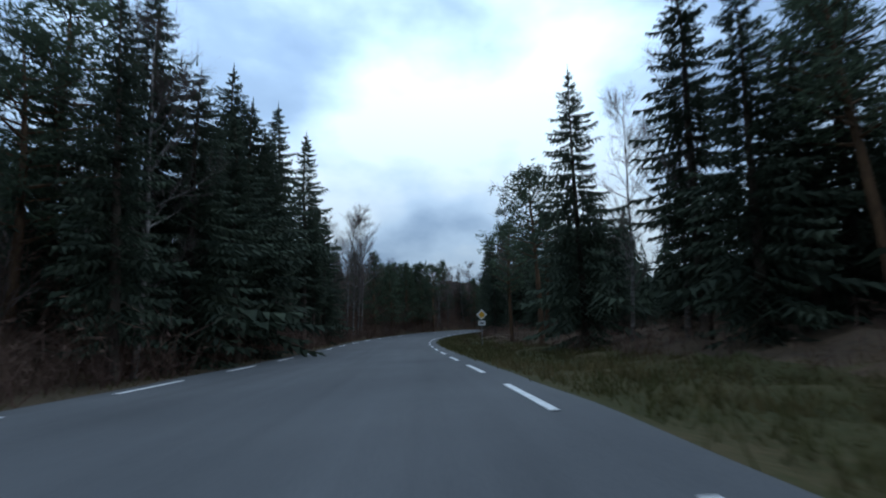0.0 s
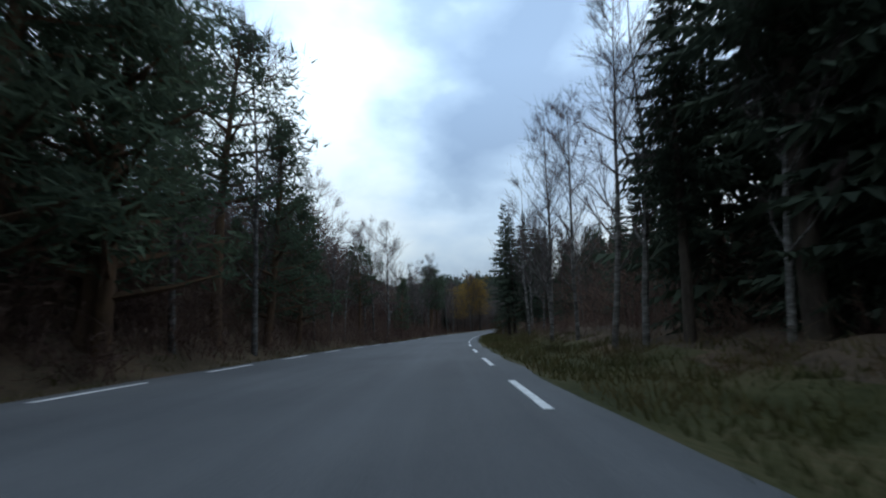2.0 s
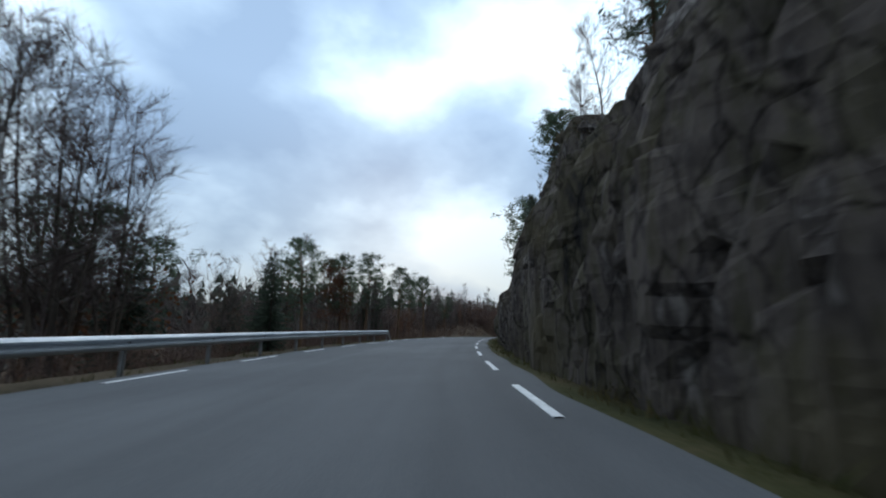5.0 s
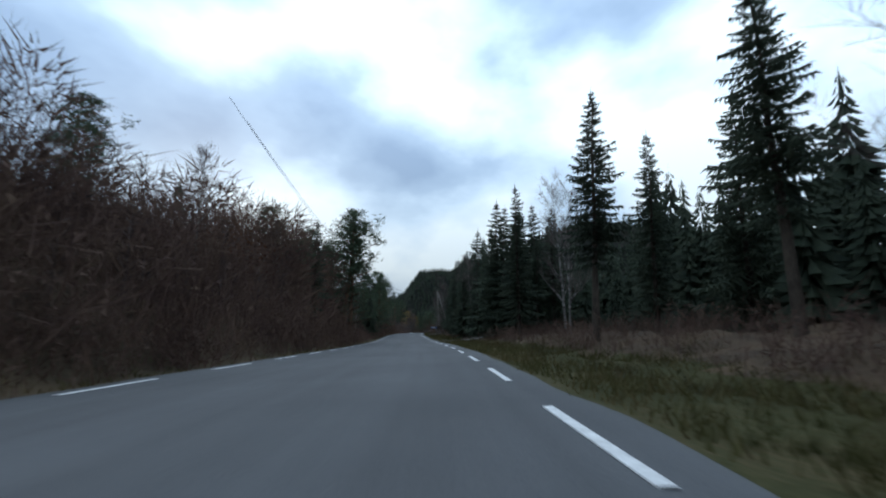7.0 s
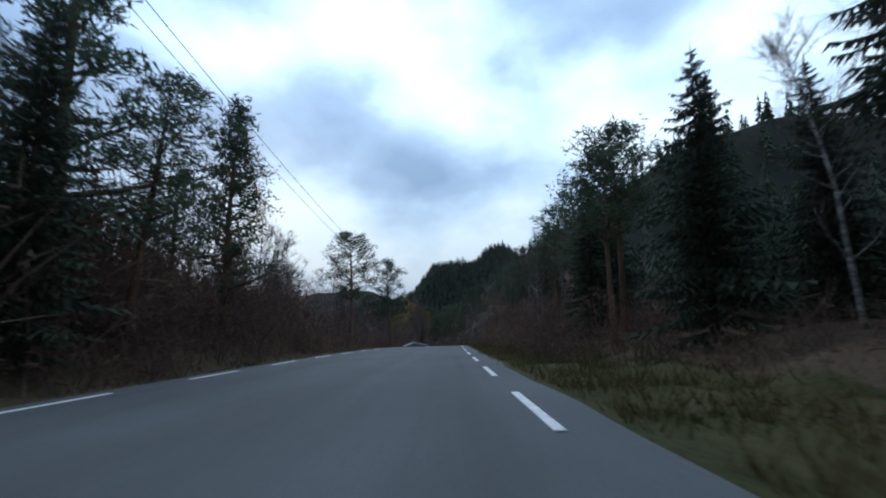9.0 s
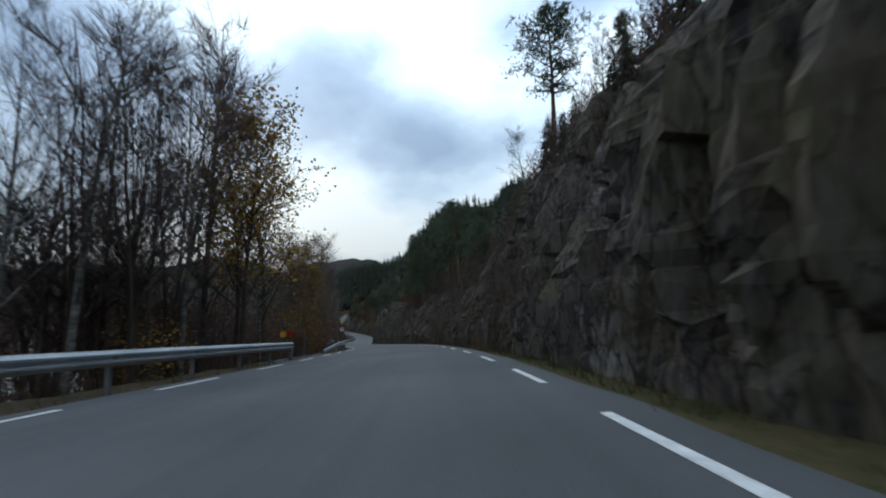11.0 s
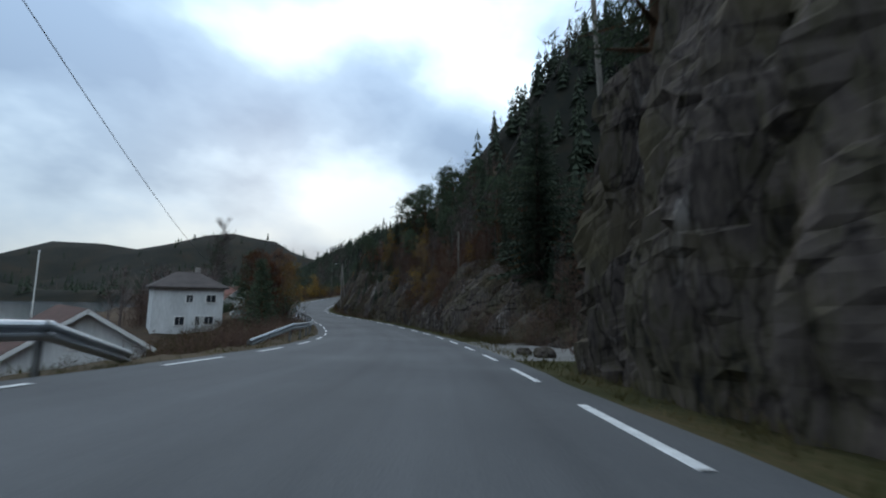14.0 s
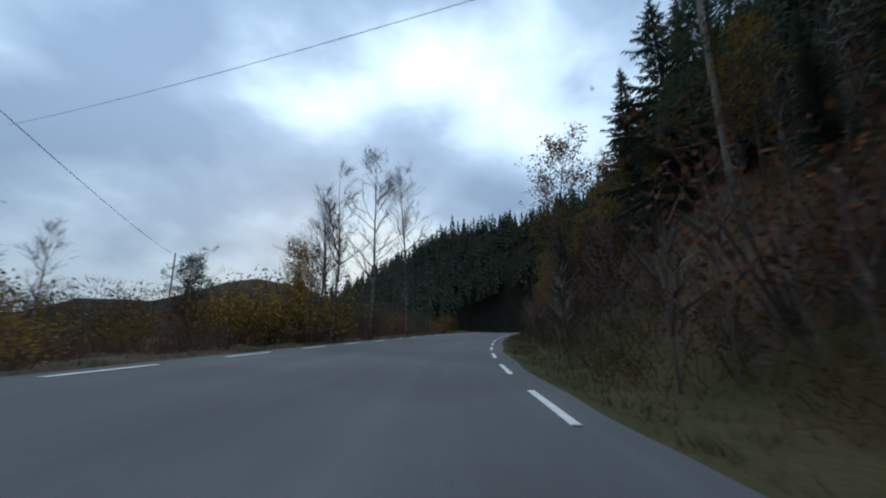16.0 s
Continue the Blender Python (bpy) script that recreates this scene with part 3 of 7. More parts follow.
# ---- rock cuttings ----
def cutting(t0, t1, label, seed, rough=1.0):
    """The blasted rock face on the right between two times: stepped, cracked, with a ragged top."""
    ss = np.arange(t0 * SPEED, t1 * SPEED, 0.13)
    us = np.linspace(0, 1, 58)
    v, f, n = [], [], len(us)
    for s in ss:
        a, w, h1 = (float(np.interp(s / SPEED, _right[:, 0], _right[:, i])) for i in (1, 2, 3))
        fade = min(1, (s - ss[0]) / 5, (ss[-1] - s) / 5)
        h1 *= float(brow(s / SPEED)) * (1 + 0.05 * noise.noise((s * 1.3, seed, 2.5)))
        x0, y0, z0, hd, b = road(s)
        for u in us:
            if u < 0.8:
                q = u / 0.8
                e, z = a - 0.05 + w * q ** 1.25, h1 * q
            else:
                q = (u - 0.8) / 0.2
                e, z = a - 0.05 + w + 3.2 * q, h1 + 0.15 * q - 0.5 * q * q
            p = Vector((s * 0.62 + 0.45 * noise.noise((s * 0.8, z * 0.6, seed + 3.0)), e * 0.35, z * 0.22 + seed + 0.5 * noise.noise((s * 1.4, z * 0.3, seed + 7.0))))
            d1, _pts = noise.voronoi(p)
            d2, _pq = noise.voronoi(p * 2.3)
            cell = noise.cell(_pts[0] * 7.0)
            fine = noise.cell(_pq[0] * 5.0)
            rib = abs(noise.noise((s * 1.7, z * 0.16 + seed, 1.0)))
            out = rough * (0.34 * (d1[0] - 0.35) + 0.13 * cell + 0.16 * fine - 0.75 * rib + 0.28 * noise.noise(p * 0.9) + 0.30 * noise.noise((s * 2.6, z * 0.12, seed + 9)) + 0.12 * noise.noise((s * 3.1, z * 0.5, seed)))
            ledge = noise.cell((s * 0.9 + noise.noise((s, z, seed)), round(z * 1.1 + 0.4 * noise.noise((s * 0.5, z, 3.0))), seed))
            slab = noise.cell((s * 2.4, z * 0.3 + 1.6 * noise.noise((s * 0.9, seed, 2.0)) + seed, 5.0))
            col = noise.cell((s * 1.15 + 0.35 * noise.noise((s * 0.7, z * 0.5, seed)), seed, 8.0))
            chip = abs(noise.noise((s * 3.4, z * 0.45, seed + 6.0)))
            out += rough * (0.03 * ledge + 0.08 * slab + 0.34 * col - 0.46 * chip + 0.12 * noise.noise((s * 5.5, z * 0.6, seed)))
            out *= min(1, 0.3 + z / 1.4)
            e = max(e + out + 0.07 * noise.noise((s * 7, z * 2.2, seed)), 0.30)
            z += 0.16 * rough * noise.noise((s * 1.1, z * 0.7, seed + 4)) * min(1, z)
            z = z * fade - 1.0 * (1 - fade)
            o = SHOULDER + e
            v.append((x0 + math.cos(hd) * o, y0 + math.sin(hd) * o, z0 - b * 0.4 + z - (0.35 if u == 0 else 0)))
    for i in range(len(ss) - 1):
        f += [(i * n + j, (i + 1) * n + j, (i + 1) * n + j + 1, i * n + j + 1)[::-1] for j in range(n - 1)]
    return tagged(new("rock_face", mesh_of("rock_face", v, f, M_ROCK)), label, "rock", kind="structure")


# ---- trees ----
def blade_branch(bag, root, yaw, length, droop, width, r):
    """A drooping spruce branch: a thin spine with many narrow sprigs that hang and spread from it."""
    d, side = Vector((math.cos(yaw), math.sin(yaw), 0)), Vector((-math.sin(yaw), math.cos(yaw), 0))

    def at(q):
        return root + d * length * q + Vector((0, 0, -droop * length * q ** 1.5 + 0.16 * length * q ** 4))

    bag.tri(root + side * 0.02, root - side * 0.02, at(1.0))
    n = 20
    for k in range(n):
        q = 0.12 + 0.88 * (k + r.uniform(0, 0.9)) / n
        p = at(q)
        w = width * length * (1.1 - 0.8 * q) * r.uniform(0.55, 1.2)
        sg = (1, -1, 0)[k % 3]
        tip = p + side * sg * w * 0.85 + d * length * r.uniform(0.06, 0.16) + Vector((0, 0, -(0.45 if sg else 0.75) * w - r.uniform(0.02, 0.09)))
        half = d * length * r.uniform(0.034, 0.064) + Vector((0, 0, r.uniform(-0.02, 0.03)))
        bag.tri(p - half, p + half, tip)


def make_spruce(seed, height=10.0, spread=0.17, bare=0.08):
    r = random.Random(seed)
    ob = thing("spruce_tree", "tall dark green spruce with drooping branches", "tree", group="roadside spruces")
    lean = [Vector((r.uniform(-0.12, 0.12) * q, r.uniform(-0.12, 0.12) * q, height * q)) for q in (0, 0.25, 0.5, 0.75, 1)]
    vs, fs = tube(lean, [0.014 * height * (1 - q) + 0.01 for q in (0, 0.25, 0.5, 0.75, 1)], 7)
    part("trunk", mesh_of("trunk", vs, fs, M_BARK, True), None, ob)
    bag, n = Bag(), 32
    for i in range(n):
        q = bare + (1 - bare) * (i / n) ** 0.92
        reach = spread * height * (1 - q) ** 0.8 * r.uniform(0.75, 1.15) + 0.10
        if q < bare + 0.06:
            reach *= 0.6
        turn = r.uniform(0, 6.3)
        nb = r.randint(8, 10)
        for k in range(nb):
            if r.random() < 0.10:
                continue
            blade_branch(bag, Vector((0, 0, height * q + r.uniform(-0.1, 0.1))), turn + 6.283 * k / nb + r.uniform(-0.25, 0.25),
                         reach * r.uniform(0.6, 1.2), 0.50 - 0.55 * q + r.uniform(-0.08, 0.12), 0.40, r)
    bag.tri((-0.05, 0, height * 0.95), (0.05, 0, height * 0.95), (0, 0, height * 1.03))
    part("crown", bag.mesh("crown", M_SPRUCE), None, ob)
    return ob


def tuft(bag, c, size, n, r):
    for _ in range(n):
        d = Vector((r.gauss(0, 1), r.gauss(0, 1), r.gauss(0.35, 0.7))).normalized()
        p = c + Vector((r.gauss(0, 1), r.gauss(0, 1), r.gauss(0, 0.7))) * size * 0.42
        u = d.cross(Vector((r.gauss(0, 1), r.gauss(0, 1), r.gauss(0, 1)))).normalized() * size * 0.075
        bag.tri(p - u, p + u, p + d * size * 0.75)


def make_pine(seed, height=10.0, first=0.4, young=False):
    r = random.Random(seed)
    ob = thing("pine_tree", "young green pine with whorled branches" if young else "scots pine with reddish trunk and tufted crown", "tree", group="roadside pines")
    qs = (0, 0.2, 0.4, 0.6, 0.8, 1)
    bow = [Vector((0.02 * height * math.sin(3 * q + seed), 0.02 * height * math.cos(2.5 * q + seed), height * q)) for q in qs]
    vs, fs = tube(bow, [0.016 * height * (1 - q) ** 0.8 + 0.012 for q in qs], 7)
    limbs, bag = Bag(), Bag()
    n = 40 if young else 30
    for i in range(n):
        q = first + (0.98 - first) * i / n
        z = height * q
        c = Vector((0.02 * height * math.sin(3 * q + seed), 0.02 * height * math.cos(2.5 * q + seed), z))
        a = 2.4 * i + r.uniform(-0.5, 0.5)
        prof = (1 - q) / (1 - first) if young else min(1, 2.2 * (1 - q) / (1 - first) + 0.12) * (0.65 + 0.35 * min(1, (q - first) * 6))
        L = height * (0.20 if young else 0.19) * prof * r.uniform(0.65, 1.2) + 0.15
        end = c + Vector((math.cos(a), math.sin(a), 0.25 + 0.3 * q)) * L
        limbs.add(*tube([c, (c + end) / 2 + Vector((0, 0, -0.03 * L)), end], [0.010 * height * (1.15 - q), 0.006 * height * (1.15 - q), 0.006], 4))
        for k in range(8 if young else 6):
            f = r.uniform(0.35, 1.05)
            p = c + (end - c) * f + Vector((r.gauss(0, 0.16), r.gauss(0, 0.16), r.gauss(0.05, 0.08))) * L
            tuft(bag, p, height * r.uniform(0.035, 0.055), 14 if young else 18, r)
    tuft(bag, bow[-1], height * 0.05, 16, r)
    part("trunk", mesh_of("trunk", vs, fs, M_PINEBARK, True), None, ob)
    part("branchwork", limbs.mesh("branchwork", M_PINEBARK), None, ob)
    part("crown", bag.mesh("crown", M_PINE), None, ob)
    return ob


def make_bare(seed, height=9.0, stems=1, leaves=0, bark=None, label="bare birch with pale trunk and fine twigs", name="birch_tree", leaf=None, spread=0.30):
    r = random.Random(seed)
    ob = thing(name, label, "tree", group="bare roadside trees")
    wood, twigs, foliage = Bag(), Bag(), Bag()

    def twig(p, d, L):
        u = d.cross(Vector((r.gauss(0, 1), r.gauss(0, 1), r.gauss(0, 1)))).normalized() * 0.0042
        e = p + d * L
        twigs.tri(p - u, p + u, e)
        if leaves and r.random() < leaves:
            for _ in range(2):
                c = e + Vector((r.gauss(0, 1), r.gauss(0, 1), r.gauss(0, 1))) * 0.08
                a = Vector((r.gauss(0, 1), r.gauss(0, 1), r.gauss(0, 1))).normalized() * r.uniform(0.035, 0.065)
                b = a.orthogonal().normalized() * a.length * 0.8
                foliage.add((c - a, c + b, c + a, c - b), ((0, 1, 2, 3),))

    def limb(p, d, L, rad, level):
        n = 4 if level < 2 else 3
        pts, rads = [p], [rad]
        for k in range(n):
            d = (d + Vector((r.gauss(0, 0.10), r.gauss(0, 0.10), r.gauss(0.06, 0.06)))).normalized()
            pts.append(pts[-1] + d * L / n)
            rads.append(max(0.0045, rad * (1 - (k + 1) / n * 0.85)))
        if level > 1:
            for a, b, ra, rb in zip(pts, pts[1:], rads, rads[1:]):
                u = (b - a).cross(Vector((r.gauss(0, 1), r.gauss(0, 1), r.gauss(0, 1)))).normalized()
                twigs.add((a - u * ra, a + u * ra, b + u * rb, b - u * rb), ((0, 1, 2, 3),))
        else:
            wood.add(*tube(pts, rads, 4))
        count = {1: 8, 2: 8}.get(level, 0)
        for k in range(count):
            f = r.uniform(0.25, 1.0) * n
            i = min(int(f), n - 1)
            q = pts[i].lerp(pts[i + 1], f - i)
            dd = (d + Vector((r.gauss(0, 0.55), r.gauss(0, 0.55), r.gauss(0.1, 0.35)))).normalized()
            if level < 2:
                limb(q, dd, L * r.uniform(0.35, 0.55), rads[i] * 0.6, level + 1)
            else:
                twig(q, dd, r.uniform(0.22, 0.62))
        for k in range(2):
            twig(pts[-1], (d + Vector((r.gauss(0, 0.3), r.gauss(0, 0.3), r.gauss(0, 0.3)))).normalized(), r.uniform(0.25, 0.6))

    for st in range(stems):
        a = r.uniform(0, 6.3)
        tilt = 0.03 if stems == 1 else r.uniform(0.06, 0.24)
        d = Vector((math.cos(a) * tilt, math.sin(a) * tilt, 1)).normalized()
        p, H = Vector((math.cos(a), math.sin(a), 0)) * (0 if stems == 1 else 0.12), height * (1 if stems == 1 else r.uniform(0.7, 1))
        qs = [k / 7 for k in range(8)]
        pts, cur = [], p.copy()
        for k in range(8):
            pts.append(cur.copy())
            d = (d + Vector((r.gauss(0, 0.03), r.gauss(0, 0.03), 0.03))).normalized()
            cur = cur + d * H / 7
        rad = 0.0095 * H / (1 if stems == 1 else 1.4)
        vs, fs = tube(pts, [max(0.010, rad * (1 - q) ** 0.9) for q in qs], 6)
        wood.add(vs, fs)
        for k in range(30 if stems == 1 else 13):
            f = r.uniform(0.20, 1.0) * 7
            i = min(int(f), 6)
            q = pts[i].lerp(pts[i + 1], f - i)
            a = r.uniform(0, 6.3)
            up = r.uniform(0.6, 1.6)
            L = H * spread * (1.15 - f / 7) * min(1, 0.45 + f / 7) * r.uniform(0.6, 1.1) + 0.3
            limb(q, Vector((math.cos(a), math.sin(a), up)).normalized(), L, rad * (1.05 - f / 7) * 0.5, 1)
    part("trunk", wood.mesh("trunk", bark or M_BIRCH, True), None, ob)
    part("twig_crown", twigs.mesh("twig_crown", M_TWIG), None, ob)
    if leaves:
        part("foliage", foliage.mesh("foliage", leaf or M_LEAF), None, ob, "last yellow leaves")
    return ob


def make_bush(seed, height=2.0, leaf=None, label="autumn bush with yellow and brown leaves", n=800):
    r = random.Random(seed)
    ob = thing("bush", label, "bush", group="roadside bushes")
    wood, fol = Bag(), Bag()
    for k in range(16):
        a, t = r.uniform(0, 6.3), r.uniform(0.1, 0.6)
        p = Vector((math.cos(a), math.sin(a), 0)) * 0.08 * height
        d = Vector((math.cos(a) * t, math.sin(a) * t, 1)).normalized()
        L = height * r.uniform(0.6, 1.0)
        wood.add(*tube([p, p + d * L * 0.5, p + d * L * 0.95 + Vector((0, 0, 0.04))], [0.02 * height / 2, 0.012 * height / 2, 0.005], 4))
        for j in range(n // 16):
            f = r.uniform(0.25, 1.0)
            c = p + d * L * f + Vector((r.gauss(0, 0.13), r.gauss(0, 0.13), r.gauss(0, 0.10))) * height
            c.z = max(c.z, 0.06)
            u = Vector((r.gauss(0, 1), r.gauss(0, 1), r.gauss(0, 1))).normalized() * r.uniform(0.012, 0.024) * height
            w = u.orthogonal().normalized() * u.length * 0.7
            fol.add((c - u, c + w, c + u, c - w), ((0, 1, 2, 3),))
    part("branchwork", wood.mesh("branchwork", M_TWIG), None, ob)
    part("foliage", fol.mesh("foliage", leaf or M_LEAF), None, ob)
    return ob


# One of each kind is built, then copied to its places; the first place is taken by the original.
STOCK = {
    "spruce": [(make_spruce(i, 10.0, (0.20, 0.165, 0.23, 0.18)[i], (0.06, 0.12, 0.05, 0.3)[i]), 10.0) for i in range(4)],
    "pine": [(make_pine(10 + i, 10.0, (0.42, 0.5, 0.36)[i]), 10.0) for i in range(3)],
    "young": [(make_pine(20 + i, 6.0, 0.12, True), 6.0) for i in range(2)],
    "birch": [(make_bare(30 + i, 9.0), 9.0) for i in range(4)],
    "alder": [(make_bare(40 + i, 8.0, 4, 0, M_BARK, "bare many-stemmed alder with dark bark", "alder_tree"), 8.0) for i in range(3)],
    "gold": [(make_bare(50 + i, 8.0, 1, 0.55, M_BARK, "slender tree with the last yellow leaves", "aspen_tree"), 8.0) for i in range(2)],
    "rowan": [(make_bare(60, 7.0, 4, 0.5, M_BARK, "many-stemmed tree with sparse orange-brown leaves", "rowan_tree", M_RUST), 7.0)],
    "bush": [(make_bush(70 + i, 2.0), 2.0) for i in range(2)],
    "rust": [(make_bush(80 + i, 2.0, M_RUST, "bush with red-brown autumn leaves"), 2.0) for i in range(2)],
    "dense": [(make_bush(90, 2.0, M_PINE, "dense bush with dark green leaves", 1500), 2.0)],
}
_used = set()


def plant(kind, s, o, height, sink=0.1, wide=1.0, which=None):
    """A tree or bush of a kind, o metres right of the right line, standing on the land."""
    stock = STOCK[kind]
    i = rng.randrange(len(stock)) if which is None else which % len(stock)
    ob, tall = stock[i]
    x, y, z = land(np.array([s]), np.array([o]))
    if abs(o) > 20:
        z, _d = terrain(x, y)
    k = height / tall
    m = Matrix.LocRotScale((float(x[0]), float(y[0]), float(z[0]) - sink), Euler((rng.uniform(-0.03, 0.03), rng.uniform(-0.03, 0.03), rng.uniform(0, 6.3))), (k * wide, k * wide, k))
    if ob.name not in _used:
        _used.add(ob.name)
        ob.matrix_world = m
        return ob
    made = copy_thing(ob, m)
    made.scale = (k * wide, k * wide, k)
    return made


def forest(side, t0, t1, e0, e1, gap, kinds, low, high):
    """Fills a belt beside the road with trees, e0 to e1 metres beyond the asphalt."""
    s = t0 * SPEED
    names, weights = zip(*kinds.items())
    while s < t1 * SPEED:
        e = e0 + rng.uniform(0, gap)
        while e < e1:
            o = SHOULDER + e if side > 0 else -WIDE - SHOULDER - e
            ss = s + rng.uniform(-0.45, 0.45) * gap
            x, y, z = flat(ss, o)
            _s, _o, d = nearest(np.array([x]), np.array([y]))
            if d[0] > e0 + 0.2:
                kind = rng.choices(names, weights)[0]
                if e > e0 + {"birch": 2.5, "pine": 4.0, "young": 4.0, "spruce": 5.2}.get(kind, 99):
                    e += gap
                    continue
                if side > 0 and any(q[0] < ss / SPEED < q[1] for q in CUTS):
                    a, w = np.interp(ss / SPEED, _right[:, 0], _right[:, 1]), np.interp(ss / SPEED, _right[:, 0], _right[:, 2])
                    if e < a + 0.7 * w:
                        e += gap * 0.5
                        continue
                plant(kind, ss, o, rng.uniform(low, high) * (0.75 if kind in ("young", "bush", "rust") else 1))
            e += gap * rng.uniform(0.75, 1.4) * (1 + 0.10 * (e - e0))
        s += gap * rng.uniform(0.8, 1.2)


# ---- undergrowth and grass, too many to count ----
def template(seed, kind):
    r = np.random.RandomState(seed)
    tris = []
    if kind == "brush":
        for _ in range(11):
            p = np.array([r.normal(0, 0.28), r.normal(0, 0.28), 0.0])
            d = np.array([r.normal(0, 0.38), r.normal(0, 0.38), 1.0])
            L = r.uniform(0.4, 1.0)
            e = p + d * L
            u = np.cross(d, r.normal(size=3))
            u = u / np.linalg.norm(u) * 0.009
            tris.append((p - u, p + u, e))
            for _k in range(3):
                c = p + d * L * r.uniform(0.15, 1)
                f = d * 0.6 + r.normal(0, 0.5, 3)
                w = np.cross(f, r.normal(size=3))
                w = w / np.linalg.norm(w) * 0.008
                tris.append((c - w, c + w, c + f * r.uniform(0.2, 0.5)))
            for _k in range(2):
                c = p + d * L * r.uniform(0.15, 1) + r.normal(0, 0.05, 3)
                a = r.normal(size=3)
                a = a / np.linalg.norm(a) * r.uniform(0.022, 0.055)
                b = np.cross(a, r.normal(size=3))
                b = b / np.linalg.norm(b) * np.linalg.norm(a) * 0.8
                tris.append((c - a, c + b, c + a + r.normal(size=3) * 0.01))
    elif kind in ("fir", "far_fir", "tall_fir"):
        layers, spikes = {"fir": (17, 9), "far_fir": (6, 5), "tall_fir": (32, 8)}[kind]
        for k in range(layers):
            q = k / layers
            for m in range(spikes):
                a = 6.283 * m / spikes + r.uniform(-0.3, 0.3) + k
                rad = 0.19 * (1 - q) ** 0.85 * r.uniform(0.65, 1.2) + 0.015
                z = 0.05 + 0.90 * q + r.uniform(-0.035, 0.035)
                w = {"fir": 0.24, "far_fir": 0.9, "tall_fir": 0.26}[kind] * rad
                u = np.array([-math.sin(a), math.cos(a), 0]) * w
                top = np.array([math.cos(a) * 0.01, math.sin(a) * 0.01, z + {"fir": 0.04, "far_fir": 0.11, "tall_fir": 0.028}[kind]])
                tip = np.array([math.cos(a) * rad, math.sin(a) * rad, z - 0.35 * rad])
                mid = (top + tip) / 2 - np.array([0, 0, 0.3 * rad])
                if kind == "far_fir":
                    tris.append((top, tip + u * 0.55, tip - u * 0.55))
                    continue
                tris.append((top, mid + u * 0.7, tip))
                tris.append((top, tip, mid - u * 0.7))
        tris.append((np.array([-0.01, 0, 0.88]), np.array([0.01, 0, 0.88]), np.array([0, 0, 1.02])))
    elif kind == "copse":
        for _ in range(4):
            p = np.array([r.normal(0, 0.07), r.normal(0, 0.07), 0.0])
            u = np.array([r.normal(), r.normal(), 0])
            u = u / np.linalg.norm(u) * 0.007
            tris.append((p - u, p + u, p + np.array([r.normal(0, 0.08), r.normal(0, 0.08), r.uniform(0.7, 1.0)])))
        for _ in range(240):
            z = r.uniform(0.0, 1.0) ** 0.85
            reach = 0.34 * (0.45 + 0.55 * math.sin(3.0 * min(1, z + 0.05))) * math.sqrt(r.uniform(0, 1))
            a = r.uniform(0, 6.3)
            c = np.array([math.cos(a) * reach, math.sin(a) * reach, z * 0.95])
            d = np.array([math.cos(a), math.sin(a), r.uniform(0.2, 1.6)]) + r.normal(0, 0.4, 3)
            d = d / np.linalg.norm(d) * r.uniform(0.06, 0.16)
            u = np.cross(d, r.normal(size=3))
            u = u / np.linalg.norm(u) * r.uniform(0.003, 0.0075)
            tris.append((c - u, c + u, c + d))
    elif kind == "bare":
        tris.append((np.array([-0.008, 0, 0]), np.array([0.008, 0, 0]), np.array([r.normal(0, 0.03), r.normal(0, 0.03), 0.95])))
        tris.append((np.array([0, -0.008, 0]), np.array([0, 0.008, 0]), np.array([r.normal(0, 0.03), r.normal(0, 0.03), 0.95])))
        for _ in range(44):
            z = r.uniform(0.2, 0.92)
            a = r.uniform(0, 6.3)
            reach = 0.20 * math.sin(3.1 * min(1, z + 0.05)) * r.uniform(0.2, 1) + 0.04
            p = np.array([math.cos(a) * reach * 0.2, math.sin(a) * reach * 0.2, z])
            e = np.array([math.cos(a) * reach, math.sin(a) * reach, z + reach * r.uniform(0.4, 1.4)])
            u = np.array([-math.sin(a), math.cos(a), r.normal()]) * 0.0045
            tris.append((p - u, p + u, e))
    else:
        for _ in range(9):
            p = np.array([r.normal(0, 0.10), r.normal(0, 0.10), 0.0])
            d = np.array([r.normal(0, 0.4), r.normal(0, 0.4), 1.0])
            L = r.uniform(0.08, 0.20)
            u = np.array([r.normal(), r.normal(), 0])
            u = u / np.linalg.norm(u) * 0.012
            tris.append((p - u, p + u, p + d * L))
    return np.array(tris)


BRUSH = [template(i, "brush") for i in range(6)]
TUFTS = [template(i, "grass") for i in range(8)]
FIRS = [template(20 + i, "fir") for i in range(6)]
TALL_FIRS = [template(70 + i, "tall_fir") for i in range(4)]
FAR_FIRS = [template(40 + i, "far_fir") for i in range(6)]
COPSE = [template(60 + i, "copse") for i in range(6)]
BARES = [template(30 + i, "bare") for i in range(6)]
nrng = np.random.RandomState(3)


def scatter(name, label, category, mat, stamps, side, t0, t1, e0, e1, count, size):
    s = nrng.uniform(t0 * SPEED, t1 * SPEED, count)
    e = e0 + (e1 - e0) * nrng.uniform(0, 1, count) ** 1.2
    o = SHOULDER + e if side > 0 else -WIDE - SHOULDER - e
    x, y, z = land(s, o)
    return stamp(name, label, category, mat, stamps, x, y, z, size)


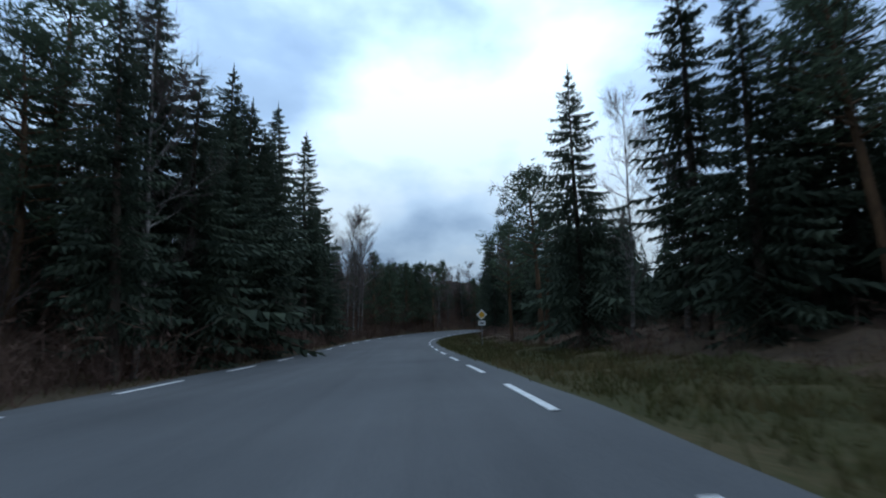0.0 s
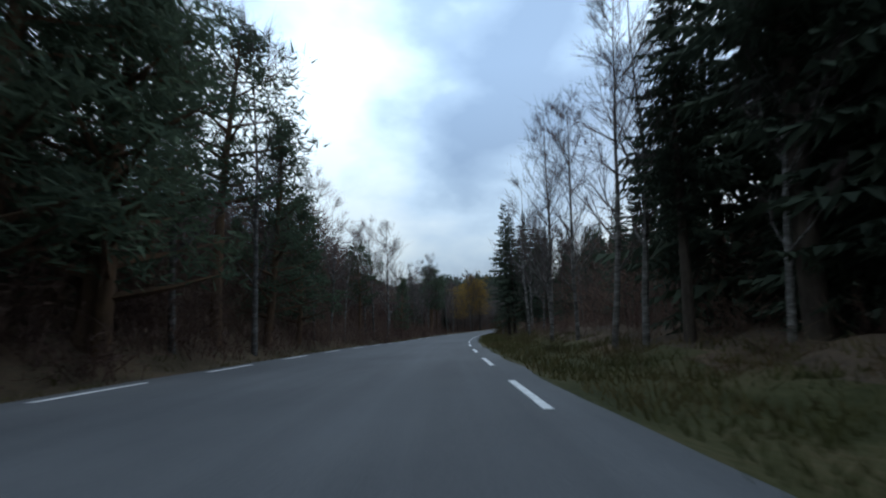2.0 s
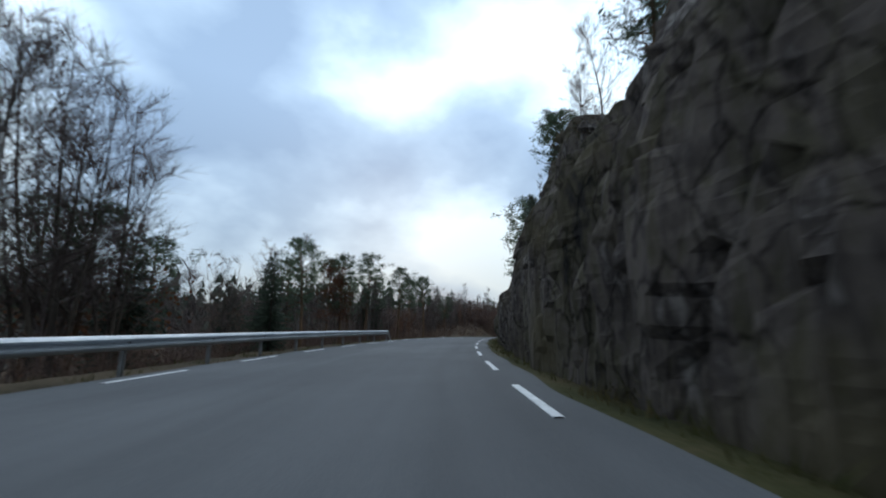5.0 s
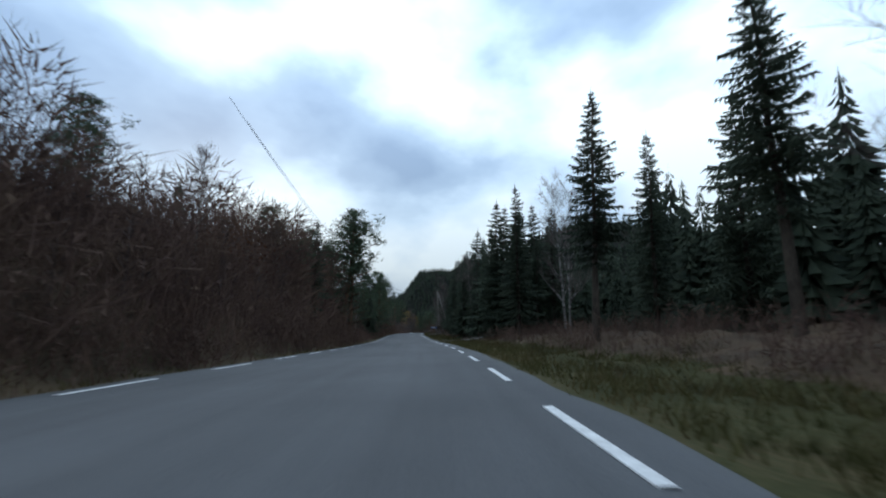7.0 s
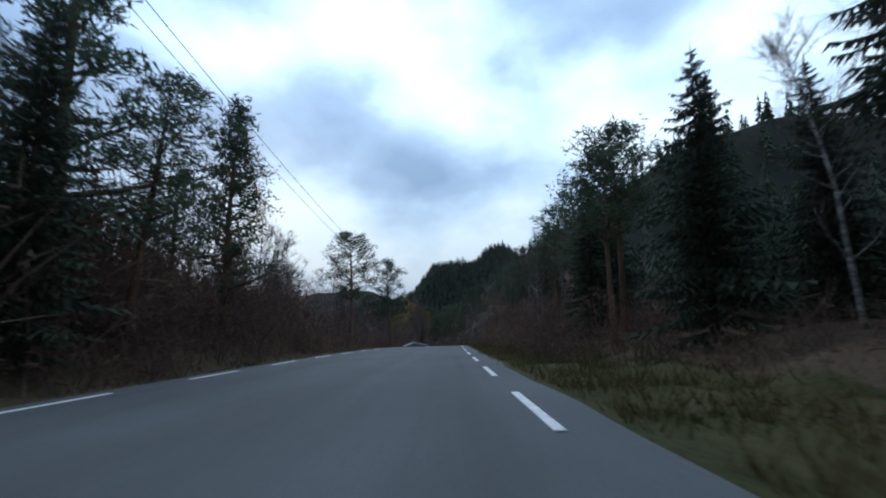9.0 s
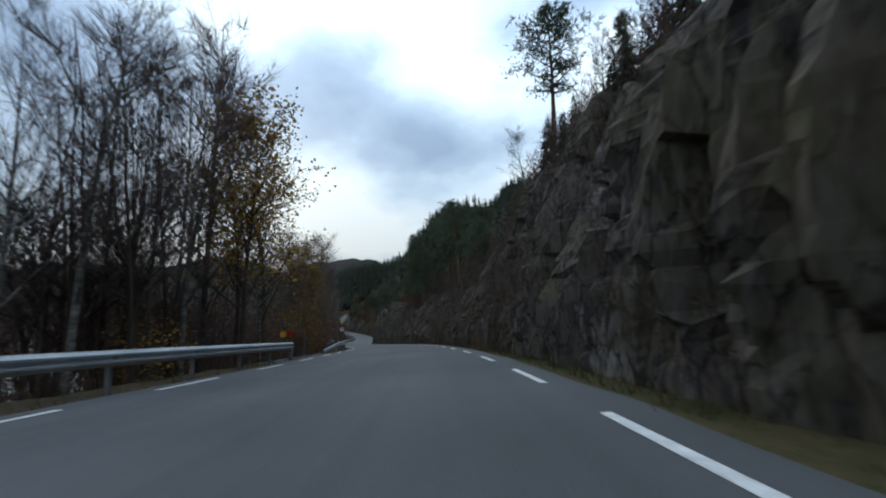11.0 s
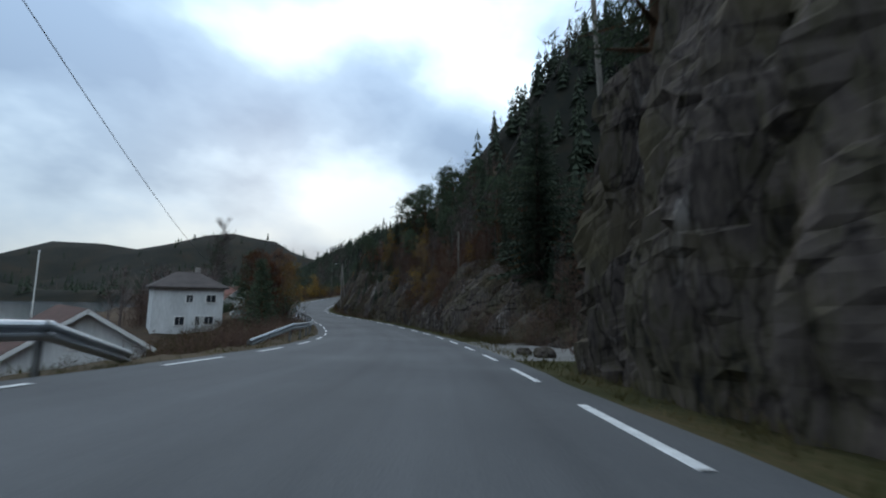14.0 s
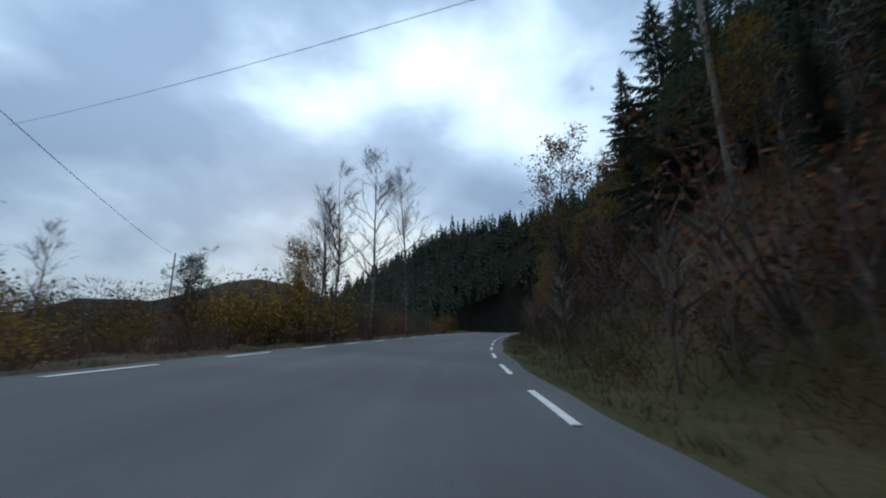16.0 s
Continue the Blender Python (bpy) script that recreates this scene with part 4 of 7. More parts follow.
def stamp(name, label, category, mat, stamps, x, y, z, size):
    """One mesh of many copies of small shapes, each turned and sized by chance."""
    out = []
    for i in range(len(x)):
        k, a = size * nrng.uniform(0.55, 1.3), nrng.uniform(0, 6.3)
        c, sn = math.cos(a) * k, math.sin(a) * k
        q = stamps[nrng.randint(len(stamps))].reshape(-1, 3) @ np.array([[c, sn, 0], [-sn, c, 0], [0, 0, k]])
        out.append(q + np.array([x[i], y[i], z[i] - 0.05]))
    v = np.concatenate(out)
    me = mesh_of(name, v, np.arange(len(v)).reshape(-1, 3), mat)
    return tagged(new(name, me), label, category, kind="stuff")


# ---- roadside furniture ----
def spot(s, o, dz=0.0, turn=0.0, stand=True):
    """A pose on the land facing back along the road, turned by degrees."""
    x, y, z = land(np.array([s]), np.array([o])) if stand else [np.array([a]) for a in flat(s, o)]
    return Matrix.Translation((float(x[0]), float(y[0]), float(z[0]) + dz)) @ Matrix.Rotation(float(road(s)[3]) + radians(turn), 4, "Z")


BEAM_Z = [(z * 1.28, y * 1.25) for z, y in ((-0.092, 0.0), (-0.080, 0.020), (-0.050, 0.042), (-0.030, 0.040), (-0.010, 0.006), (0.010, 0.006), (0.030, 0.040), (0.050, 0.042), (0.080, 0.020), (0.092, 0.0))]
POST_GAP = 2.3


def beam_mesh(length):
    bm = bmesh.new()
    rows = [[bm.verts.new((x, y + off, z)) for z, y in BEAM_Z] for x in (-0.03, length + 0.03) for off in (0, -0.006)]
    for a, b in ((0, 2), (3, 1)):
        for i in range(len(BEAM_Z) - 1):
            bm.faces.new((rows[a][i], rows[a][i + 1], rows[b][i + 1], rows[b][i]))
    me = bpy.data.meshes.new("beam")
    bm.to_mesh(me)
    bm.free()
    me.materials.append(M_STEEL)
    return me


def post_mesh():
    bm = bmesh.new()
    box(bm, (0.055, 0.075, 1.05), (0, -0.075, -0.10), bevel=0.008)
    box(bm, (0.05, 0.075, 0.13), (0, -0.02, 0.335), bevel=0.006)
    me = bpy.data.meshes.new("post")
    bm.to_mesh(me)
    bm.free()
    me.materials.append(M_POST)
    return me


BEAM, POST = beam_mesh(1.0), post_mesh()


def guard_rail(t0, t1, label, head=True, tail=True, off=0.75):
    """A W-beam rail on posts along the left edge, its ends bent down and outwards."""
    s = np.arange(t0 * SPEED, t1 * SPEED, POST_GAP)
    x0, y0, z0 = flat(s[0], -WIDE - off)
    rail = thing("guard_rail", label, "guard rail", Matrix.Translation((x0, y0, z0)), group="guard rails")
    pts = []
    for i, a in enumerate(s):
        sink = 0.0
        out = 0.0
        if head and i == 0:
            sink, out = 0.46, 0.75
        if tail and i == len(s) - 1:
            sink, out = 0.46, 0.6
        x, y, z = flat(a, -WIDE - off - out)
        pts.append(Vector((x, y, z + 0.48 - sink)) - Vector((x0, y0, z0)))
    for i, p in enumerate(pts):
        h = float(road(s[i])[3])
        ob = part("post", POST, None, rail)
        ob.matrix_local = Matrix.Translation(p - Vector((0, 0, 0.345))) @ Matrix.Rotation(h - math.pi / 2, 4, "Z")
        if i + 1 < len(pts):
            d = pts[i + 1] - p
            ex = d.normalized()
            ey = Vector((math.cos(h), math.sin(h), 0))
            ey = (ey - ex * ey.dot(ex)).normalized()
            ez = -ex.cross(ey)
            m = Matrix((ex, ey, ez)).transposed().to_4x4()
            ob = part("beam", BEAM, None, rail)
            ob.matrix_local = Matrix.Translation(p) @ m @ Matrix.Diagonal((d.length, 1, 1, 1))
    return rail


guard_rail(4.27, 5.75, "long galvanised steel guard rail on posts above the valley", tail=True)
guard_rail(10.2, 11.50, "galvanised steel guard rail on posts by birches", head=True)
guard_rail(11.71, 12.42, "galvanised steel guard rail with a bent-down end")
guard_rail(12.62, 14.23, "long galvanised steel guard rail above the lake")
guard_rail(14.36, 15.03, "curved galvanised steel guard rail by the white house", tail=False)


def disc(bm, r, y0, y1, n=32):
    m = Matrix.Translation((0, (y0 + y1) / 2, 0)) @ Matrix.Rotation(math.pi / 2, 4, "X")
    bmesh.ops.create_cone(bm, cap_ends=True, segments=n, radius1=r, radius2=r, depth=abs(y1 - y0), matrix=m)
    return bm


def rod(bm, r, z0, z1, x=0.0, y=0.0, n=10):
    bmesh.ops.create_cone(bm, cap_ends=True, segments=n, radius1=r, radius2=r, depth=z1 - z0, matrix=Matrix.Translation((x, y, (z0 + z1) / 2)))
    return bm


def lettering(text, size, at, mat, parent, depth=0.002):
    cu = bpy.data.curves.new("lettering", "FONT")
    cu.offset = 0.006
    cu.body, cu.size, cu.align_x, cu.align_y, cu.extrude = text, size, "CENTER", "CENTER", depth
    cu.materials.append(mat)
    ob = new("lettering", cu)
    ob.parent = parent
    ob.matrix_local = Matrix.Translation(at) @ Matrix.Rotation(math.pi / 2, 4, "X")
    return ob


def speed_sign(s, o, top, label, k=1.0):
    ob = thing("speed_limit_sign", label, "road sign", spot(s, o) @ Matrix.Diagonal((k, 1, k, 1)), group="speed limit signs")
    top = top / k
    part("post", rod(bmesh.new(), 0.018, -0.3, top - 0.1, 0, 0.03), M_POST, ob)
    part("backing", disc(bmesh.new(), 0.176, 0.004, 0.014), M_POST, ob).location.z = top
    part("red_ring", disc(bmesh.new(), 0.175, -0.002, 0.003), M_SIGNR, ob).location.z = top
    part("white_face", disc(bmesh.new(), 0.132, -0.006, -0.003), M_SIGNW, ob).location.z = top
    lettering("60", 0.20, (0, -0.010, top), M_SIGNK, ob, 0.003)
    return ob


speed_sign(461.0, 1.2, 1.22, "round red-rimmed 60 sign on a post before the rock slope", 1.06)
speed_sign(464.3, -WIDE - 0.92, 2.02, "round red-rimmed 60 sign on a post behind the guard rail", 1.34)

prio = thing("priority_sign", "yellow and white diamond priority sign with a white road number plate", "road sign", spot(20.0, 2.4))
part("post", rod(bmesh.new(), 0.022, -0.3, 1.55, 0, 0.035), M_POST, prio)
for nm, w, y, mt in (("white_diamond", 0.36, 0.0, M_SIGNW), ("yellow_diamond", 0.25, -0.008, M_SIGNY)):
    d = part(nm, box(bmesh.new(), (w, 0.012, w), (0, 0, 0), bevel=0.004), mt, prio)
    d.matrix_local = Matrix.Translation((0, y, 1.52)) @ Matrix.Rotation(math.pi / 4, 4, "Y")
plate = part("number_plate", box(bmesh.new(), (0.34, 0.012, 0.22), (0, 0, 1.12), bevel=0.003), M_SIGNW, prio)
for k in (-0.08, 0, 0.08):
    part("bar", box(bmesh.new(), (0.05, 0.004, 0.12), (k, -0.008, 1.12)), M_SIGNK, plate)


def utility_pole(s, o, height, label, lean=(0, 0), arm=True, radius=0.075):
    ob = thing("utility_pole", label, "utility pole", spot(s, o) @ Euler((radians(lean[0]), radians(lean[1]), 0)).to_matrix().to_4x4(), group="utility poles")
    vs, fs = tube([(0, 0, -0.5), (0, 0, height * 0.5), (0, 0, height)], [radius * 1.15, radius, radius * 0.75], 10)
    part("pole", mesh_of("pole", vs, fs, M_POLE, True), None, ob)
    if arm:
        part("crossarm", box(bmesh.new(), (0.85, 0.06, 0.06), (0, -0.08, height - 0.25), bevel=0.008), M_POLE, ob)
        for k in (-0.36, 0.36):
            part("insulator", rod(bmesh.new(), 0.028, height - 0.22, height - 0.10, k, -0.08), M_SIGNK, ob)
    return ob


def wire(a, b, sag, label="sagging dark overhead wire"):
    a, b = Vector(a), Vector(b)
    n = 24
    pts = [a.lerp(b, k / n) - Vector((0, 0, sag * 4 * (k / n) * (1 - k / n))) for k in range(n + 1)]
    vs, fs = tube(pts, [0.010] * (n + 1), 5)
    return tagged(new("overhead_wire", mesh_of("overhead_wire", vs, fs, M_WIRE, True)), label, "wire", "overhead wires")


def air(s, o, z):
    """A point over the land."""
    x, y, q = land(np.array([s]), np.array([o]))
    return float(x[0]), float(y[0]), float(q[0]) + z


# poles and lines, stretch by stretch
utility_pole(312.2, -7.9, 7.6, "tall weathered wooden utility pole on the bank", (2, 6))
utility_pole(335.5, -6.9, 8.8, "weathered wooden utility pole above the brush", (0, 2))
for dz, dx in ((-0.12, -0.36), (-0.12, 0.36)):
    wire(air(281, -8.2 + dx, 7.4 + dz), air(312.2, -7.1 + dx, 7.4 + dz), 0.5)
    wire(air(312.2, -7.1 + dx, 7.4 + dz), air(335.5, -6.9 + dx, 8.7 + dz), 0.4)
    wire(air(335.5, -6.9 + dx, 8.7 + dz), air(368, -7.5 + dx, 7.0 + dz), 0.5)
    wire(air(335.5, -6.9 + dx, 8.7 + dz), air(331.5, 2.6 + dx, 5.0 + dz), 0.12)
utility_pole(331.5, 2.8, 6.9, "weathered utility pole with a transformer box beside the verge", (0, -3))
utility_pole(331.9, 4.5, 6.6, "slanting support pole leaning against the utility pole", (0, -17), arm=False, radius=0.10)
utility_pole(472.0, -6.3, 5.9, "dark utility pole among bare birches", (0, 0))
utility_pole(489.0, 1.15, 5.2, "grey utility pole in front of the rock face", (0, -1), arm=False)
utility_pole(534.5, -6.8, 6.6, "dark utility pole behind the guard rail", (0, 0))
utility_pole(541.0, 2.75, 8.2, "grey utility pole standing above the rock cutting", (0, -3))
utility_pole(559.2, 3.4, 3.8, "pale wooden pole on the rocky slope", (0, -1), arm=False)
wire(air(430, -6.8, 6.0), air(472, -6.3, 5.8), 0.5)
wire(air(430, -6.8, 5.4), air(472, -6.3, 5.3), 0.5)
wire(air(472, -7.4, 5.4), air(534.5, -6.8, 6.3), 1.2)
wire(air(489, 1.15, 5.1), air(455, -7.0, 5.6), 0.3)
wire(air(534.5, -6.8, 6.5), air(568.0, -12.5, 4.6), 0.5)
wire(air(489, 1.15, 5.1), air(541.0, 2.4, 8.0), 0.9)
for dx in (-0.15, 0.15):
    wire(air(541.0, 2.5 + dx, 8.1), air(559.2, 3.4 + dx, 3.7), 0.2)
    wire(air(559.2, 3.4 + dx, 3.7), air(588.0, 1.6 + dx, 5.1), 0.4)
wire(air(588.0, 1.7, 5.1), air(637.0, 2.6, 4.2), 0.5)
wire(air(588.0, 1.5, 4.8), air(638.0, -28.5, 7.4), 0.9)
wire(air(588.0, 1.5, 4.7), air(592.0, -26.0, 5.4), 0.5)
wire(air(615.2, 4.0, 6.0), air(626.5, -28.5, 13.2), 0.3)
utility_pole(638.0, -28.5, 7.6, "thin dark utility pole far across the meadow", (0, 0), arm=False)


def street_lamp(s, o, height, label, brace=True):
    ob = thing("street_lamp", label, "street lamp", spot(s, o), group="street lamps")
    vs, fs = tube([(0, 0, -0.5), (0, 0, height)], [0.07, 0.055], 10)
    part("pole", mesh_of("pole", vs, fs, M_POLE, True), None, ob)
    if brace:
        vs, fs = tube([(0.75, 0.1, -0.4), (0.03, 0, height * 0.96)], [0.06, 0.05], 8)
        part("brace", mesh_of("brace", vs, fs, M_POLE, True), None, ob)
    vs, fs = tube([(0, 0, height - 0.1), (-0.3, 0, height + 0.06), (-0.62, 0, height + 0.08)], [0.02, 0.018, 0.016], 6)
    part("arm", mesh_of("arm", vs, fs, M_POST, True), None, ob)
    part("lamp_head", box(bmesh.new(), (0.34, 0.13, 0.07), (-0.74, 0, height + 0.07), bevel=0.03), M_SIGNW, ob, "pale grey lamp head")
    return ob


street_lamp(588.0, 1.6, 6.2, "street lamp on a braced wooden pole above the rock")
street_lamp(615.2, 4.2, 4.8, "street lamp on a wooden pole by the trees", brace=False)

# name sign, notice board and boulders beside the verge
blue = thing("street_name_sign", "small blue sign on two grey posts among boulders", "road sign", spot(330.0, 1.9) @ Matrix.Diagonal((1.3, 1, 1.12, 1)))
for k in (-0.30, 0.30):
    part("post", rod(bmesh.new(), 0.018, -0.3, 1.15 + (k > 0) * 0.55, k, 0.02), M_POST, blue)
panel = part("panel", box(bmesh.new(), (0.74, 0.016, 0.15), (0, 0, 1.06), bevel=0.004), M_SIGNB, blue)
for k in range(6):
    part("bar", box(bmesh.new(), (0.045 + 0.02 * (k % 2), 0.004, 0.05), (-0.2 + k * 0.085, -0.011, 1.06)), M_SIGNW, panel)
board = thing("notice_board", "dark notice board on posts behind the sign", "notice board", spot(331.2, 2.6))
part("panel", box(bmesh.new(), (0.95, 0.05, 0.62), (0, 0, 1.15), bevel=0.006), M_BARK, board)
part("top_rail", box(bmesh.new(), (1.05, 0.09, 0.05), (0, 0, 1.49), bevel=0.01), M_POLE, board)
for k in (-0.4, 0.4):
    part("post", box(bmesh.new(), (0.07, 0.07, 1.3), (k, 0.05, 0.5), bevel=0.01), M_POLE, board)


def boulder(s, o, size, seed, label="grey lichen-spotted boulder on the verge"):
    bm = bmesh.new()
    bmesh.ops.create_icosphere(bm, subdivisions=3, radius=1)
    for v in bm.verts:
        p = v.co * 1.3 + Vector((seed, 0, 0))
        d, pts = noise.voronoi(p)
        v.co *= 0.75 + 0.35 * d[0] + 0.22 * noise.noise(p * 2)
        v.co.z *= 0.7
    me = bpy.data.meshes.new("boulder")
    bm.to_mesh(me)
    bm.free()
    me.materials.append(M_ROCK)
    ob = tagged(new("boulder", me), label, "boulder", "boulders")
    ob.matrix_world = spot(s, o, 0.25 * size, seed * 50) @ Matrix.Diagonal((size, size, size, 1))
    return ob


for k, (s, o, z) in enumerate(((329.0, 1.15, 0.26), (329.6, 1.5, 0.34), (330.3, 2.1, 0.4), (329.3, 1.9, 0.28), (330.6, 2.7, 0.36), (331.0, 1.6, 0.3),
                               (542.5, 1.6, 0.30), (543.4, 1.3, 0.22), (44, -7.6, 0.5), (46.5, -7.9, 0.7), (49, -7.6, 0.45))):
    boulder(s, o, z, k * 1.7)

mail = thing("mailbox_stand", "red and brown mailboxes on a wooden rail", "mailbox", spot(437.5, -WIDE - 1.7, 0.3))
for k in (-0.5, 0.5):
    part("post", box(bmesh.new(), (0.06, 0.06, 1.5), (k, 0.05, -0.15), bevel=0.008), M_POLE, mail)
part("rail", box(bmesh.new(), (1.3, 0.06, 0.06), (0, 0.05, 0.55), bevel=0.008), M_POLE, mail)
for k, mt in ((-0.42, M_SIGNY), (-0.14, M_SIGNR), (0.14, M_ROOFR), (0.42, M_ROOFR)):
    b = part("mailbox", box(bmesh.new(), (0.22, 0.2, 0.26), (k, 0.0, 0.72), bevel=0.03), mt, mail)
    part("lid", box(bmesh.new(), (0.24, 0.22, 0.03), (k, 0.0, 0.865), bevel=0.01), M_ROOFD, b)


# ---- houses ----
def house(name, label, m, size, roof_h, wall_mat, roof_mat, windows, base=0.8, chimney=True, over=0.3, hip=False):
    """A gabled house: the ridge along x; windows: face ('front', 'back', 'left', 'right'), x, z, width, height."""
    w, d, h = size
    ob = thing(name, label, "house", m)
    bm = bmesh.new()
    prof = [(-d / 2, -base), (d / 2, -base), (d / 2, h), (0, h + roof_h), (-d / 2, h)]
    ring = [[bm.verts.new((x, y, z)) for y, z in prof] for x in (-w / 2, w / 2)]
    for i in range(5):
        if i not in (2, 3):
            bm.faces.new((ring[0][i], ring[0][(i + 1) % 5], ring[1][(i + 1) % 5], ring[1][i]))
    for end in ring:
        bm.faces.new(end if not hip else (end[0], end[1], end[2], end[4]))
    bmesh.ops.recalc_face_normals(bm, faces=bm.faces)
    part("wall", bm, wall_mat, ob)
    slope = math.atan2(roof_h, d / 2)
    L = math.hypot(roof_h, d / 2) + over
    if hip:
        bm = bmesh.new()
        x, y, rx = w / 2 + over, d / 2 + over, w * 0.16
        low = [bm.verts.new((a, b, h - 0.02)) for a, b in ((-x, -y), (x, -y), (x, y), (-x, y))]
        eave = [bm.verts.new((a, b, h + 0.10)) for a, b in ((-x, -y), (x, -y), (x, y), (-x, y))]
        top = [bm.verts.new((a, 0, h + roof_h)) for a in (-rx, rx)]
        for i in range(4):
            bm.faces.new((low[i], low[(i + 1) % 4], eave[(i + 1) % 4], eave[i]))
        for f in ((eave[0], eave[1], top[1], top[0]), (eave[1], eave[2], top[1]), (eave[2], eave[3], top[0], top[1]), (eave[3], eave[0], top[0]), low[::-1]):
            bm.faces.new(f)
        bmesh.ops.recalc_face_normals(bm, faces=bm.faces)
        part("roof", bm, roof_mat, ob)
    for sg in () if hip else (1, -1):
        bm = box(bmesh.new(), (w + 2 * over, L, 0.10), (0, 0, 0), bevel=0.015)
        r = part("roof", bm, roof_mat, ob)
        mid = Vector((0, sg * (L / 2) * math.cos(slope), h + roof_h + 0.06 - (L / 2) * math.sin(slope)))
        r.matrix_local = Matrix.Translation(mid) @ Matrix.Rotation(-sg * slope, 4, "X")
        part("barge_board", box(bmesh.new(), (0.04, L, 0.14), (w / 2 + over, 0, -0.04)), M_SIGNW, r)
        part("barge_board", box(bmesh.new(), (0.04, L, 0.14), (-w / 2 - over, 0, -0.04)), M_SIGNW, r)
    if chimney:
        part("chimney", box(bmesh.new(), (0.3, 0.3, 0.8), (w * 0.15, 0.1, h + roof_h - 0.05), bevel=0.02), M_GREYW, ob)
    turn = {"front": (0, -d / 2, 0), "back": (math.pi, d / 2, 0), "left": (-math.pi / 2, -w / 2, 1), "right": (math.pi / 2, w / 2, 1)}
    for face, x, z, ww, hh in windows:
        a, off, side = turn[face]
        base_m = Matrix.Translation((off, 0, 0) if side else (0, off, 0)) @ Matrix.Rotation(a, 4, "Z")
        win = part("window", box(bmesh.new(), (ww + 0.12, 0.06, hh + 0.12), (x, -0.02, z), bevel=0.008), M_SIGNW, ob, "white window frame")
        win.matrix_local = base_m
        for k in (-1, 1):
            part("pane", box(bmesh.new(), (ww / 2 - 0.03, 0.02, hh - 0.02), (x + k * ww / 4, -0.052, z)), M_GLASS, win)
    return ob


def facing(s, o, turn, dz=0.0):
    x, y, z = flat(s, o)
    return Matrix.Translation((x, y, z + dz)) @ Matrix.Rotation(float(road(s)[3]) + radians(turn), 4, "Z")


house("white_house", "two-storey white wooden house with a brown hipped roof", facing(569.5, -14.0, 12, -0.7), (4.2, 3.9, 3.1), 1.2, M_WHITE, M_ROOFD,
      [("front", -0.5, 0.9, 0.55, 0.55), ("front", 0.55, 0.9, 0.26, 0.6), ("front", 1.25, 0.9, 0.55, 0.55), ("front", 0.0, 2.4, 0.4, 0.5), ("front", 1.3, 2.4, 0.6, 0.5),
       ("right", -1.0, 1.0, 0.5, 0.6), ("right", 1.0, 1.0, 0.5, 0.6), ("right", -1.0, 2.6, 0.5, 0.6), ("right", 1.0, 2.6, 0.5, 0.6)], base=2.5, hip=True)
house("boathouse", "white boarded boathouse with a dark red-brown roof below the road", facing(552.0, -15.0, 128, -1.3), (5.5, 3.9, 1.0), 1.4, M_WHITE, M_ROOFB,
      [("left", -0.1, 1.25, 0.5, 0.3)], base=2.5, chimney=False)
house("bank_house", "white house with a low grey roof on the roadside bank", facing(329.0, -15.4, 40, 3.9), (5.6, 4.2, 1.2), 1.0, M_WHITE, M_ROOFD,
      [("left", 0.9, 0.9, 0.6, 0.5), ("left", -0.9, 0.9, 0.6, 0.5), ("front", -1.4, 0.9, 0.6, 0.5), ("front", 0.5, 0.9, 0.8, 0.5), ("back", 0.5, 0.9, 0.8, 0.5)], base=2.0)
gable = house("gable_house", "white gabled house with a steep red tiled roof", facing(593.0, -16.0, 112, 0.35), (4.6, 2.3, 1.3), 1.75, M_WHITE, M_ROOFR,
      [("left", -0.5, 0.5, 0.4, 0.5), ("left", 0.5, 0.5, 0.4, 0.5), ("front", 0.8, 0.6, 0.5, 0.5), ("back", 0.8, 0.6, 0.5, 0.5)], base=2.2)
balcony = part("balcony", box(bmesh.new(), (0.55, 1.7, 0.08), (-2.55, 0, 1.25), bevel=0.01), M_WHITE, gable)
for k in range(9):
    part("baluster", box(bmesh.new(), (0.03, 0.12, 0.42), (-2.80, -0.72 + 0.18 * k, 1.5)), M_SIGNW, balcony)
part("balcony_door", box(bmesh.new(), (0.03, 0.7, 0.95), (-2.315, 0, 1.80), bevel=0.006), M_GLASS, gable)
house("red_roof_house", "long low white house with a red tiled roof", facing(597.0, -12.6, 116.5, -0.6), (7.4, 4.2, 1.3), 1.9, M_WHITE, M_ROOFR,
      [("right", 0, 0.8, 0.5, 0.5), ("back", 1.8, 0.6, 0.6, 0.45), ("front", 1.2, 0.6, 0.6, 0.45)], base=1.5)
house("garden_shed", "small white shed with a low grey gable roof", facing(600.0, -11.6, 30, -0.5), (2.4, 2.4, 0.5), 0.55, M_WHITE, M_ROOFD, [], base=1.2, chimney=False)

